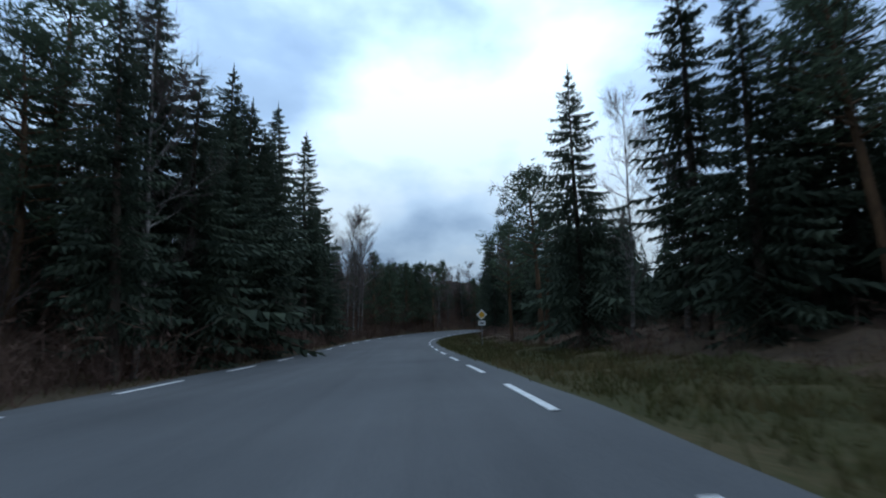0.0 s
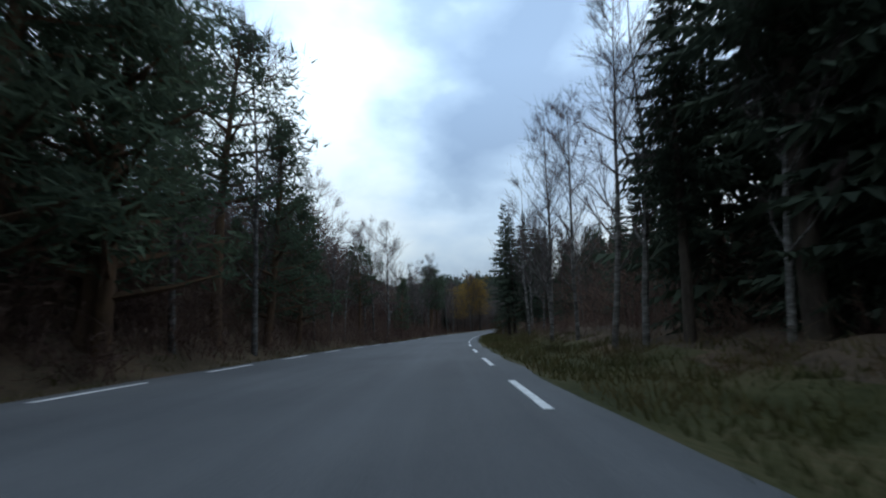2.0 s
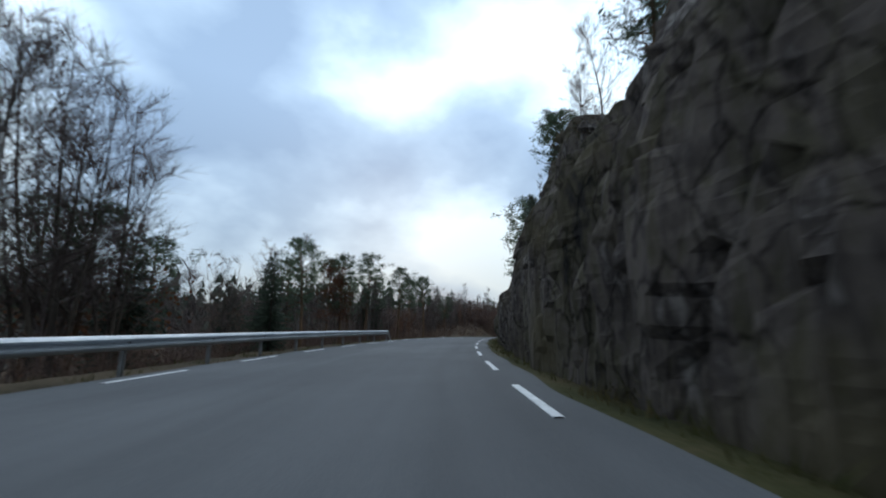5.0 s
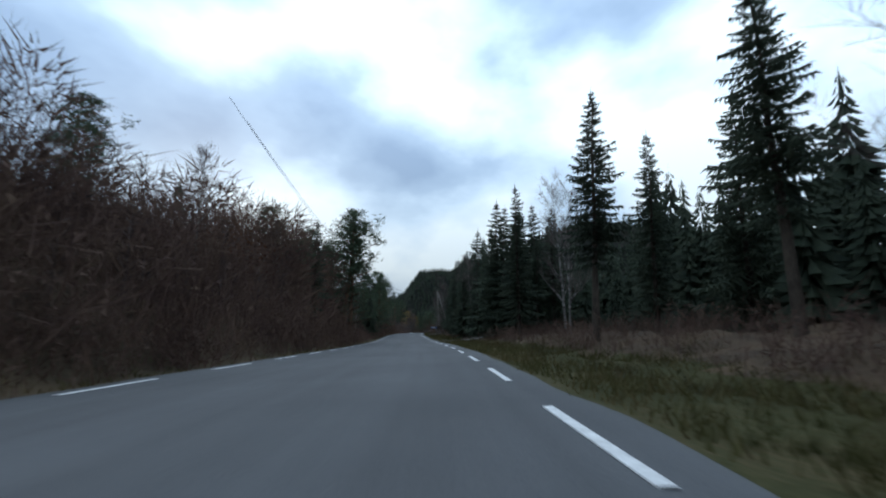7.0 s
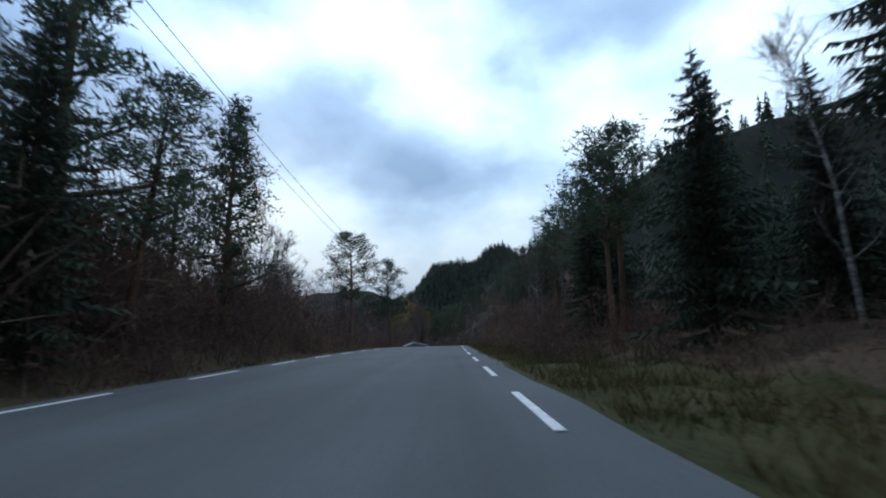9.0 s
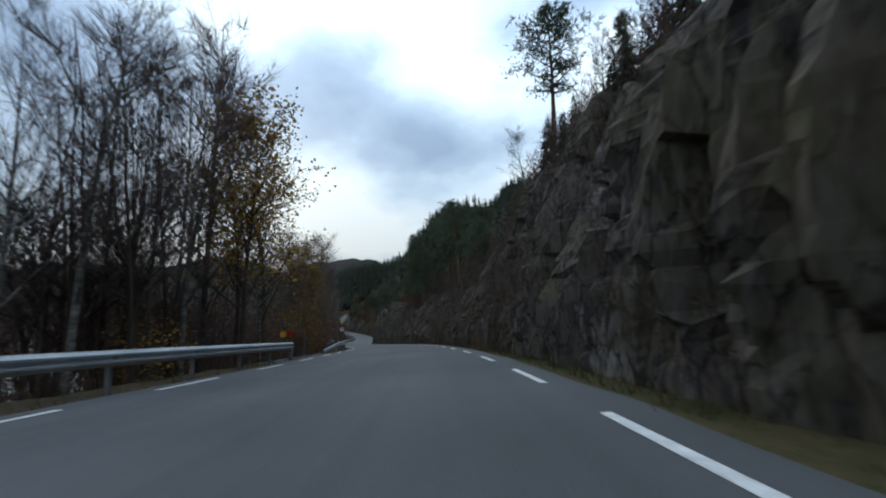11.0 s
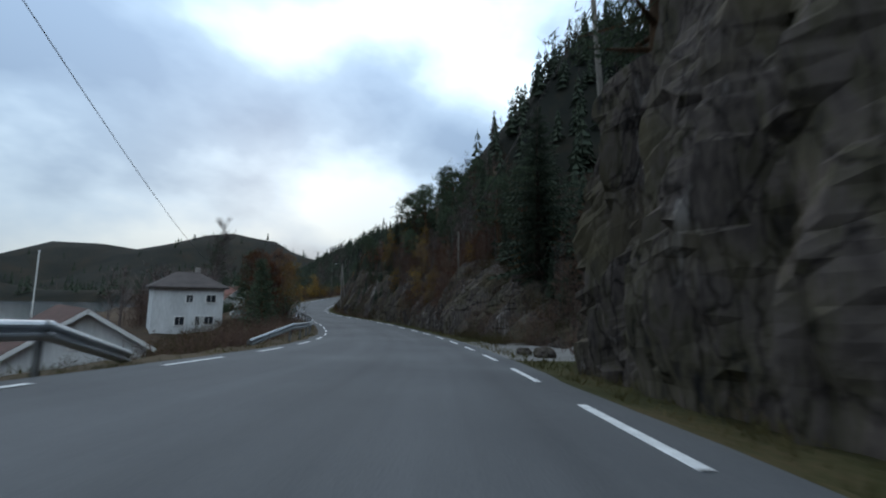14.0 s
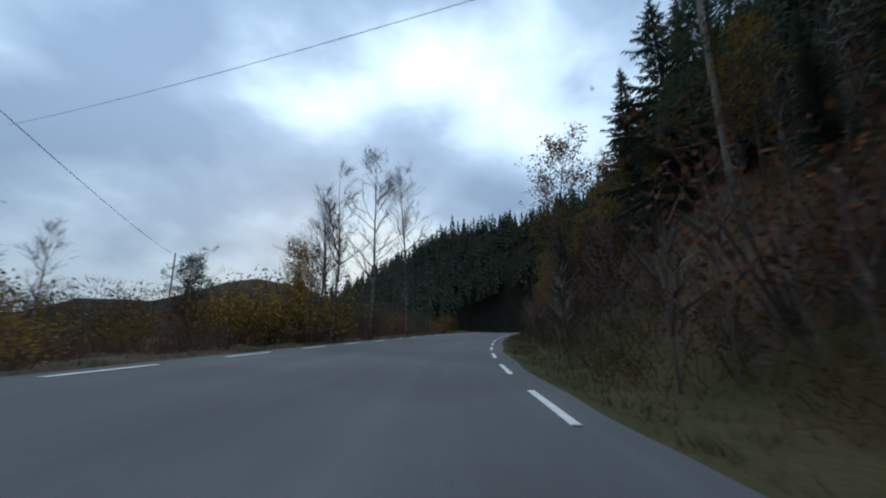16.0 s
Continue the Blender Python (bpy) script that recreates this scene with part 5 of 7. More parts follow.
# the lay-by before the houses: pale kerb stones and a white board fence
KERB = box(bmesh.new(), (0.16, 0.96, 0.16), (0, 0, 0.0), bevel=0.02)
kerb = thing("kerb", "pale concrete kerb stones along the lay-by", "kerb", spot(584.0, -10.7))
KERB_ME = bpy.data.meshes.new("kerb_stone")
KERB.to_mesh(KERB_ME)
KERB.free()
KERB_ME.materials.append(M_KERB)
for k in range(10):
    stone = part("kerb_stone", KERB_ME, None, kerb)
    stone.matrix_world = spot(580.0 + k, -10.7 + 0.02 * (k % 3), 0.04)
for k in range(3):
    fence = thing("fence_panel", "low white fence panel of upright boards", "fence", spot(584.9 + 0.5 * k, -12.6 - 0.1 * k, 0.0, 30), group="white fence panels")
    for q in range(4):
        part("board", box(bmesh.new(), (0.12, 0.03, 0.62), (-0.21 + 0.14 * q, 0, 0.34), bevel=0.006), M_SIGNW, fence)
    for q in (0.16, 0.5):
        part("rail", box(bmesh.new(), (0.60, 0.03, 0.06), (0, 0.03, q), bevel=0.005), M_SIGNW, fence)

LX, LY, _lz = flat(600.0, -46.0)
boat = thing("motor_boat", "white cabin boat moored on the lake", "boat", Matrix.Translation((LX, LY, LAKE_Z)) @ Matrix.Rotation(0.3, 4, "Z"))
bm = bmesh.new()
rings = []
for q in range(9):
    f = q / 8
    half = 0.85 * math.sqrt(max(0.02, 1 - max(0, f - 0.35) ** 2 / 0.43))
    rings.append([bm.verts.new((-2.6 + 5.2 * f, y * half, z)) for y, z in ((-1, 0.75 + 0.25 * f), (-0.85, 0.1), (0, -0.25 + 0.3 * f * f), (0.85, 0.1), (1, 0.75 + 0.25 * f))])
for a, b in zip(rings, rings[1:]):
    for i in range(4):
        bm.faces.new((a[i], b[i], b[i + 1], a[i + 1]))
    bm.faces.new((a[0], a[4], b[4], b[0]))
bm.faces.new(rings[0])
bm.faces.new(rings[-1][::-1])
bmesh.ops.recalc_face_normals(bm, faces=bm.faces)
part("hull", bm, M_SIGNW, boat)
cabin = part("cabin", box(bmesh.new(), (2.3, 1.2, 0.8), (-0.2, 0, 1.2), bevel=0.12), M_SIGNW, boat)
part("window", box(bmesh.new(), (1.9, 1.23, 0.25), (-0.2, 0, 1.35), bevel=0.03), M_GLASS, cabin)
part("flybridge", box(bmesh.new(), (1.3, 1.0, 0.4), (-0.5, 0, 1.8), bevel=0.1), M_SIGNW, boat)
part("mast", rod(bmesh.new(), 0.03, 1.9, 3.4, -0.9), M_SIGNW, boat)
FX, FY, _fz = flat(580.0, -25.0)
flag = thing("flagpole", "slender white flagpole on the lake shore", "flagpole", Matrix.Translation((FX, FY, LAKE_Z)))
part("pole", rod(bmesh.new(), 0.05, -3.0, 7.6, n=10), M_SIGNW, flag)
part("finial", rod(bmesh.new(), 0.08, 7.6, 7.75, n=10), M_SIGNW, flag)

# ---- rock faces ----
cutting(*CUTS[0][:2], "steep mossy rock cutting of dark grey stone", CUTS[0][2])
cutting(*CUTS[1][:2], "tall cracked grey rock cutting beside the road", CUTS[1][2])
cutting(*CUTS[2][:2], "weathered rock slope with moss and lichen", CUTS[2][2])

# ---- woods ----
DARK = {"spruce": 8, "birch": 1}
forest(1, -0.6, 0.3, 5.0, 14, 3.2, DARK, 8, 11)
forest(1, 0.35, 1.05, 6.0, 14, 2.8, DARK, 4.8, 6.4)
forest(1, 1.05, 2.2, 4.6, 14, 3.2, DARK, 9, 12)
forest(1, 1.25, 2.3, 4.6, 7.5, 3.5, {"spruce": 1}, 10, 13)
forest(1, 2.2, 2.95, 4.4, 13, 3.2, {"birch": 4, "spruce": 4}, 5.5, 8.5)
forest(1, 6.2, 9.4, 4.2, 13, 3.4, DARK, 7, 10)
forest(-1, -0.6, 0.65, 3.6, 14, 2.9, {"spruce": 6, "pine": 1, "birch": 2}, 7, 9.5)
forest(-1, 0.6, 1.0, 5.0, 13, 3.0, {"birch": 4, "young": 3}, 3.5, 5.0)
forest(-1, 0.9, 1.8, 3.0, 13, 2.8, {"young": 6, "rust": 4}, 2.2, 3.6)
forest(-1, 1.7, 2.25, 3.0, 13, 2.6, {"pine": 3, "young": 3, "birch": 2}, 4, 5.5)
forest(-1, 2.2, 3.0, 3.4, 13, 2.8, {"birch": 4, "young": 3, "alder": 3}, 3, 4.5)
forest(-1, 3.0, 3.45, 3.5, 13, 2.8, {"spruce": 3, "birch": 3, "alder": 3}, 3.5, 5.5)
forest(-1, 3.45, 4.6, 4.0, 14, 2.7, {"birch": 5, "alder": 4}, 4.5, 7)
forest(-1, 5.3, 6.8, 3.4, 12, 3.4, {"birch": 4, "alder": 3, "pine": 2, "rust": 2}, 3.5, 6)
forest(-1, 6.8, 7.75, 3.2, 12, 3.0, {"pine": 3, "birch": 3, "rust": 4}, 3, 5)
forest(-1, 8.8, 9.6, 3.0, 12, 3.0, {"pine": 3, "spruce": 3, "birch": 3, "rust": 2}, 3.5, 5.5)
forest(-1, 9.6, 12.1, 3.2, 9, 3.4, {"birch": 4, "alder": 5, "gold": 2, "rowan": 1}, 4.5, 6.5)
forest(1, 2.95, 3.45, 3.4, 12, 2.5, {"spruce": 7, "birch": 3, "gold": 1}, 6.5, 9)
forest(1, 3.4, 6.2, 4.8, 13, 3.0, {"pine": 3, "birch": 3, "young": 3, "rust": 3}, 2.0, 3.6)
forest(1, 9.4, 10.4, 3.8, 12, 3.2, {"spruce": 3, "birch": 3, "pine": 3}, 4, 7)
forest(1, 10.4, 12.5, 4.6, 14, 2.9, {"pine": 3, "birch": 2, "young": 4, "rust": 3, "rowan": 1}, 1.8, 3.4)
forest(1, 12.5, 14.2, 4.6, 14, 3.6, {"pine": 2, "birch": 2, "young": 3, "rust": 3}, 1.6, 2.8)
forest(1, 14.3, 15.2, 5.4, 14, 2.8, {"pine": 3, "birch": 3, "gold": 3, "rowan": 2}, 2.2, 3.8)
forest(1, 15.2, 17.3, 4.0, 14, 2.7, {"spruce": 3, "pine": 3, "gold": 2, "rust": 2}, 2.5, 4.2)
forest(-1, 5.3, 6.9, 3.2, 8, 3.0, {"birch": 3, "alder": 3, "pine": 2, "spruce": 1}, 4, 6.5)
forest(-1, 8.9, 10.9, 3.2, 8, 3.0, {"birch": 3, "alder": 4, "gold": 2, "pine": 1}, 4.5, 7)
forest(1, 8.8, 10.3, 3.6, 9, 3.0, {"spruce": 5, "birch": 3, "pine": 2}, 5, 8)
# small trees clinging to the brow of the rock
forest(1, 4.3, 6.2, 2.3, 4.2, 2.0, {"pine": 3, "birch": 4, "young": 3}, 2.0, 3.2)
forest(1, 10.4, 14.2, 2.6, 5.0, 3.2, {"young": 3, "birch": 4, "rust": 3, "pine": 1}, 1.4, 2.6)
forest(1, 14.4, 15.8, 2.8, 5.2, 2.2, {"young": 3, "birch": 4, "gold": 2, "spruce": 1}, 1.6, 2.8)
forest(1, 15.75, 17.3, 2.0, 5.0, 2.0, {"gold": 3, "spruce": 3, "rust": 3, "birch": 2, "rowan": 1}, 2.4, 4.0)
forest(-1, 15.85, 17.3, 2.8, 12, 2.6, {"bush": 5, "rust": 2, "alder": 2, "dense": 2}, 2.2, 3.6)

# trees that stand out against the sky, stretch by stretch
plant("spruce", 16.0, -7.2, 9.8, wide=1.4)
plant("spruce", 18.0, -7.2, 9.5, wide=1.4)
plant("spruce", 12.0, -7.2, 8.6, wide=1.3)
plant("spruce", 14.0, -6.6, 8.5, wide=1.3)
plant("spruce", 9.0, -7.0, 8.4)
plant("birch", 10.0, -7.2, 8.6)
plant("pine", 9.2, -9.2, 7.0)
plant("spruce", 10.2, -9.1, 7.4)
plant("birch", 31.2, -7.6, 7.0)
plant("birch", 35.2, -7.2, 10.0)
plant("spruce", 13.0, 4.5, 9.3)
plant("pine", 17.2, 4.3, 7.5)
plant("pine", 21.5, 4.2, 6.4)
plant("birch", 12.0, 5.5, 7.8)
plant("birch", 10.8, 6.4, 8.1)
plant("spruce", 7.8, 5.9, 8.3)
plant("spruce", 7.8, 7.1, 6.5)
plant("pine", 6.8, 7.4, 7.0)
plant("spruce", 25.8, -7.8, 7.4)
plant("spruce", 27.0, -8.0, 8.1)
plant("spruce", 28.0, -7.1, 8.9)
plant("spruce", 26.2, -7.2, 7.7)
plant("spruce", 31.2, -8.5, 9.3)
plant("birch", 35.0, -7.7, 10.9)
plant("birch", 36.0, -7.1, 11.2)
plant("birch", 37.2, -7.2, 10.8)
plant("birch", 33.2, -8.3, 9.3)
plant("spruce", 34.2, -8.6, 7.7)
plant("spruce", 37.2, 4.9, 8.5)
plant("spruce", 37.8, 7.1, 7.6)
plant("spruce", 35.8, 8.4, 7.8)
plant("spruce", 36.0, 9.6, 8.1)
plant("spruce", 35.2, 10.5, 6.3)
plant("spruce", 34.2, 11.2, 5.4)
plant("young", 41.2, -7.2, 8.5)
plant("young", 45.5, -7.2, 7.8)
plant("young", 50.0, -7.2, 8.4)
plant("young", 54.5, -7.2, 8.9)
plant("birch", 61.5, -7.2, 9.7)
plant("pine", 45.0, -8.4, 5.1)
plant("young", 48.2, -9.3, 6.2)
plant("birch", 50.0, -9.1, 6.9)
plant("young", 51.0, -9.2, 6.6)
plant("young", 52.0, -8.8, 7.0)
plant("young", 53.0, -8.0, 7.7)
plant("young", 55.0, -7.0, 9.2)
plant("pine", 58.0, -6.6, 9.5)
plant("birch", 60.5, -7.2, 8.9)
plant("birch", 64.0, -7.2, 9.0)
plant("young", 73.2, -7.2, 8.8)
plant("young", 83.5, -7.2, 10.9)
plant("spruce", 50.5, 3.2, 11.9)
plant("spruce", 49.5, 3.8, 11.6)
plant("spruce", 46.5, 4.0, 9.4)
plant("birch", 47.5, 4.6, 9.7)
plant("spruce", 53.0, 3.0, 8.4)
plant("pine", 63.5, -9.2, 4.9)
plant("young", 64.5, -9.0, 5.0)
plant("birch", 67.0, -8.4, 8.4)
plant("birch", 68.8, -8.6, 8.6)
plant("birch", 72.8, -7.4, 11.3)
plant("young", 72.0, -8.5, 6.5)
plant("young", 76.2, -7.2, 8.2)
plant("young", 78.2, -7.2, 9.5)
plant("young", 81.5, -7.2, 9.6)
plant("young", 83.5, -7.2, 9.3)
plant("birch", 85.8, -7.2, 10.0)
plant("birch", 90.5, -7.2, 7.2)
plant("spruce", 68.5, 3.3, 9.9)
plant("birch", 72.8, 3.4, 9.3)
plant("spruce", 66.5, 3.6, 9.4)
plant("birch", 64.5, 3.4, 7.6)
plant("birch", 63.8, 4.4, 7.0)
plant("birch", 63.8, 5.5, 6.8)
plant("spruce", 86.0, 5.9, 10.8)
plant("spruce", 86.0, 7.6, 10.7)
plant("spruce", 85.0, 8.5, 10.3)
plant("pine", 82.2, -7.6, 6.5)
plant("pine", 86.0, -8.0, 8.1)
plant("pine", 88.0, -7.3, 10.1)
plant("birch", 89.0, -6.8, 10.4)
plant("young", 90.2, -7.0, 8.3)
plant("young", 93.2, -7.2, 6.4)
plant("birch", 95.0, -7.2, 7.9)
plant("birch", 97.2, -7.2, 7.2)
plant("birch", 99.2, -7.2, 6.8)
plant("birch", 101.2, 3.4, 9.2)
plant("birch", 91.5, 3.0, 8.6)
plant("birch", 89.5, 3.4, 8.0)
plant("birch", 86.2, 3.3, 9.1)
plant("birch", 85.2, 3.6, 8.5)
plant("spruce", 84.2, 4.0, 8.0)
plant("birch", 82.5, 4.6, 6.6)
plant("spruce", 82.5, 5.7, 6.4)
plant("pine", 101.5, -7.1, 6.0)
plant("birch", 103.5, -7.2, 7.3)
plant("birch", 105.5, -7.2, 8.4)
plant("birch", 107.5, -6.7, 9.2)
plant("birch", 110.5, -7.2, 8.2)
plant("young", 114.5, -7.2, 5.7)
plant("birch", 116.5, -7.2, 6.1)
plant("spruce", 109.0, 2.6, 10.7)
plant("spruce", 108.2, 3.0, 9.6)
plant("spruce", 107.2, 3.8, 9.1)
plant("birch", 114.8, 2.2, 7.1)
plant("birch", 105.2, 4.0, 8.2)
plant("birch", 103.2, 4.5, 7.8)
plant("birch", 102.2, 4.8, 7.1)
plant("birch", 101.2, 5.3, 6.0)
plant("spruce", 106.5, 5.2, 5.5)
plant("spruce", 101.2, 5.6, 5.9)
plant("spruce", 122.2, -9.1, 5.7)
plant("birch", 121.0, -8.6, 7.3)
plant("birch", 122.0, -8.2, 7.7)
plant("spruce", 124.8, -9.5, 7.7)
plant("birch", 126.5, -8.7, 8.7)
plant("birch", 127.5, -8.3, 9.9)
plant("pine", 128.5, -8.4, 8.7)
plant("pine", 129.8, -7.7, 7.5)
plant("spruce", 136.8, -9.1, 4.3)
plant("birch", 138.2, -8.3, 8.1)
plant("gold", 137.2, -7.2, 6.6)
plant("gold", 138.2, -7.2, 6.4)
plant("birch", 135.0, -7.2, 7.2)
plant("pine", 134.2, 3.9, 4.1)
plant("birch", 130.2, 4.1, 5.5)
plant("birch", 126.8, 4.3, 7.3)
plant("spruce", 123.8, 4.4, 4.8)
plant("gold", 124.8, 4.5, 5.3)
plant("spruce", 120.5, 3.8, 5.0)
plant("spruce", 120.0, 4.8, 4.0)
plant("birch", 140.8, -10.0, 8.2)
plant("birch", 141.8, -10.0, 8.6)
plant("birch", 142.8, -9.7, 8.3)
plant("birch", 145.5, -7.9, 10.4)
plant("gold", 145.5, -7.7, 9.5)
plant("gold", 146.8, -6.6, 8.7)
plant("gold", 147.8, -7.2, 8.6)
plant("gold", 145.5, -9.1, 8.6)
plant("birch", 152.0, -7.2, 6.9)
plant("birch", 157.8, -7.2, 7.9)
plant("spruce", 158.2, -7.2, 5.7)
plant("birch", 162.2, -7.2, 7.0)
plant("birch", 175.2, -7.2, 8.1)
plant("pine", 148.5, 4.0, 7.8)
plant("spruce", 153.5, 4.0, 6.6)
plant("birch", 142.0, 3.8, 2.3)
plant("young", 141.0, 3.9, 2.2)
plant("birch", 159.0, -8.6, 7.7)
plant("birch", 159.8, -7.7, 8.3)
plant("birch", 161.5, -7.7, 9.5)
plant("spruce", 164.0, -6.6, 6.3)
plant("pine", 165.8, -7.2, 7.0)
plant("birch", 167.8, -7.2, 7.5)
plant("birch", 170.8, -7.2, 7.3)
plant("birch", 173.0, -7.2, 6.6)
plant("birch", 178.8, -7.2, 5.7)
plant("spruce", 167.5, -7.2, 2.8)
plant("pine", 162.2, 3.8, 4.5)
plant("pine", 160.0, 4.2, 3.6)
plant("pine", 160.0, 5.0, 3.5)
plant("gold", 167.5, 3.3, 2.2)
plant("birch", 166.5, 3.5, 2.3)
plant("birch", 173.8, 2.4, 1.4)
plant("birch", 177.5, -9.0, 8.4)
plant("birch", 178.5, -8.3, 8.7)
plant("birch", 179.2, -8.2, 9.8)
plant("birch", 181.2, -8.3, 9.2)
plant("birch", 182.2, -7.1, 9.6)
plant("birch", 186.5, -7.2, 7.4)
plant("birch", 190.0, -7.2, 6.0)
plant("pine", 206.5, -7.2, 4.6)
plant("spruce", 204.2, -7.2, 3.7)
plant("spruce", 192.5, -7.2, 2.0)
plant("spruce", 186.0, 2.3, 3.6)
plant("birch", 184.0, 2.9, 3.3)
plant("pine", 182.0, 3.5, 3.9)
plant("young", 181.0, 3.9, 3.5)
plant("birch", 196.8, -9.2, 7.5)
plant("birch", 197.8, -9.8, 8.0)
plant("alder", 199.5, -10.3, 9.0)
plant("spruce", 201.2, -9.8, 4.8)
plant("pine", 202.5, -14.4, 6.5)
plant("birch", 213.5, -13.2, 6.8)
plant("birch", 213.8, -11.1, 7.1)
plant("spruce", 210.5, -12.8, 4.0)
plant("rowan", 210.8, -7.4, 4.3)
plant("pine", 211.0, -7.2, 4.8)
plant("birch", 215.2, -7.2, 3.9)
plant("pine", 221.0, -7.2, 5.6)
plant("pine", 227.5, -7.2, 5.7)
plant("birch", 198.8, 2.8, 3.6)
plant("birch", 200.0, 2.7, 1.9)
plant("pine", 205.2, 3.0, 3.9)
plant("birch", 202.8, 2.7, 1.7)
plant("pine", 232.2, 2.5, 13.0)
plant("birch", 233.0, 2.6, 11.6)
plant("spruce", 293.2, -7.9, 6.8)
plant("spruce", 293.5, -9.2, 4.1)
plant("young", 296.5, -9.2, 4.7, wide=1.3)
plant("young", 294.5, -9.6, 3.5, wide=1.3)
plant("young", 299.5, -8.8, 4.9)
plant("pine", 292.5, -8.6, 4.3)
plant("spruce", 294.5, -8.9, 4.7)
plant("pine", 298.2, -9.5, 5.5)
plant("pine", 301.2, -8.2, 7.3)
plant("pine", 302.0, -6.9, 11.3)
plant("young", 302.0, -7.1, 10.3, wide=1.2)
plant("young", 301.5, -8.5, 6.6, wide=1.2)
plant("birch", 303.0, -7.2, 10.8)
plant("young", 329.8, -6.8, 9.3)
plant("young", 332.8, -7.2, 7.9)
plant("spruce", 295.8, 4.9, 9.7)
plant("spruce", 294.0, 5.6, 8.0)
plant("spruce", 293.0, 6.6, 6.6)
plant("spruce", 308.2, 3.6, 7.8)
plant("spruce", 304.2, 4.5, 7.0)
plant("spruce", 301.2, 5.0, 6.7)
plant("birch", 308.2, 4.6, 8.1)
plant("spruce", 312.5, 3.0, 7.0)
plant("pine", 312.8, -8.8, 4.9)
plant("alder", 314.8, -9.3, 5.1)
plant("alder", 314.5, -8.4, 6.0)
plant("spruce", 321.0, -8.3, 5.0)
plant("spruce", 320.8, -7.3, 5.7)
plant("spruce", 320.8, -7.2, 6.0)
plant("spruce", 321.8, -7.2, 5.8)
plant("spruce", 321.8, -7.2, 6.1)
plant("pine", 325.8, -7.2, 5.6)
plant("spruce", 323.0, 3.8, 7.7)
plant("spruce", 320.2, 4.1, 6.8)
plant("spruce", 316.8, 4.6, 9.3)
plant("spruce", 314.8, 5.1, 9.2)
plant("spruce", 312.8, 5.4, 7.8)
plant("birch", 319.8, 4.5, 8.5)
plant("birch", 310.2, 4.8, 5.8)
plant("spruce", 329.8, -7.1, 7.5)
plant("spruce", 331.8, -7.4, 7.3)
plant("pine", 337.5, -6.6, 9.1)
plant("spruce", 336.8, -8.9, 4.8)
plant("pine", 342.0, -7.0, 6.7)
plant("spruce", 341.0, -7.2, 7.4)
plant("spruce", 342.0, -7.2, 6.7)
plant("spruce", 348.2, -7.2, 6.3)
plant("pine", 350.5, -7.2, 6.3)
plant("rust", 339.5, -7.2, 4.0)
plant("spruce", 333.0, 4.8, 8.7)
plant("spruce", 333.0, 5.9, 8.4)
plant("birch", 332.2, 6.7, 7.6)
plant("spruce", 332.2, 7.4, 6.8)
plant("spruce", 330.2, 7.3, 6.8)
plant("birch", 338.5, 2.8, 7.0)
plant("birch", 336.2, 3.2, 7.1)
plant("birch", 335.0, 3.7, 9.0)
plant("birch", 425.8, -7.7, 8.7)
plant("alder", 426.8, -7.1, 8.8)
plant("birch", 428.0, -6.9, 7.8)
plant("gold", 431.0, -6.7, 8.3)
plant("gold", 432.0, -7.2, 8.6)
plant("birch", 434.2, -7.2, 6.6)
plant("bush", 427.5, -7.2, 1.9)
plant("bush", 438.8, -7.2, 3.5)
plant("birch", 424.8, -8.2, 7.0)
plant("pine", 433.5, 3.9, 7.1)
plant("birch", 430.0, 4.3, 3.9)
plant("young", 428.0, 4.0, 2.7)
plant("birch", 437.2, 4.1, 5.2)
plant("birch", 444.0, -8.6, 7.2)
plant("birch", 445.0, -8.6, 8.0)
plant("gold", 446.0, -8.5, 7.5)
plant("gold", 447.0, -8.7, 8.0)
plant("birch", 450.2, -9.0, 8.7)
plant("birch", 452.2, -8.2, 9.5)
plant("birch", 454.5, -7.8, 9.0)
plant("birch", 462.0, -7.6, 8.1)
plant("rust", 447.2, -7.9, 3.5)
plant("birch", 451.2, 4.7, 4.9)
plant("pine", 449.0, 4.5, 5.2)
plant("young", 468.0, 4.3, 6.9)
plant("birch", 464.2, -8.5, 8.1)
plant("gold", 468.2, -10.1, 8.8)
plant("birch", 468.0, -7.1, 9.1)
plant("birch", 469.0, -8.5, 9.4)
plant("birch", 471.0, -7.1, 8.2)
plant("gold", 469.2, -8.0, 7.1)
plant("birch", 476.0, -7.2, 7.7)
plant("pine", 469.2, -10.7, 9.5)
plant("pine", 470.2, 4.0, 7.6)
plant("birch", 468.2, 4.5, 6.6)
plant("young", 473.0, 3.4, 5.8)
plant("pine", 474.5, 2.7, 4.0)
plant("young", 478.2, 2.2, 1.4)
plant("pine", 465.2, 4.7, 4.0)
plant("spruce", 463.2, 4.5, 2.9)
plant("alder", 481.8, -8.2, 8.0, wide=1.3)
plant("alder", 483.8, -8.6, 9.1, wide=1.2)
plant("birch", 484.8, -10.2, 9.4)
plant("alder", 486.8, -9.5, 9.1, wide=1.2)
plant("alder", 488.8, -11.4, 8.2)
plant("alder", 490.8, -11.1, 9.2)
plant("alder", 492.8, -10.6, 9.1)
plant("alder", 494.8, -9.5, 9.4)
plant("alder", 496.5, -8.8, 9.5)
plant("birch", 489.8, -10.9, 8.4)
plant("birch", 492.8, -11.4, 9.4)
plant("birch", 492.8, -9.9, 8.8)
plant("birch", 498.5, -7.9, 9.4)
plant("birch", 500.5, -7.0, 8.8)
plant("birch", 504.5, -6.8, 8.3)
plant("pine", 494.2, 2.2, 5.0, wide=1.6)
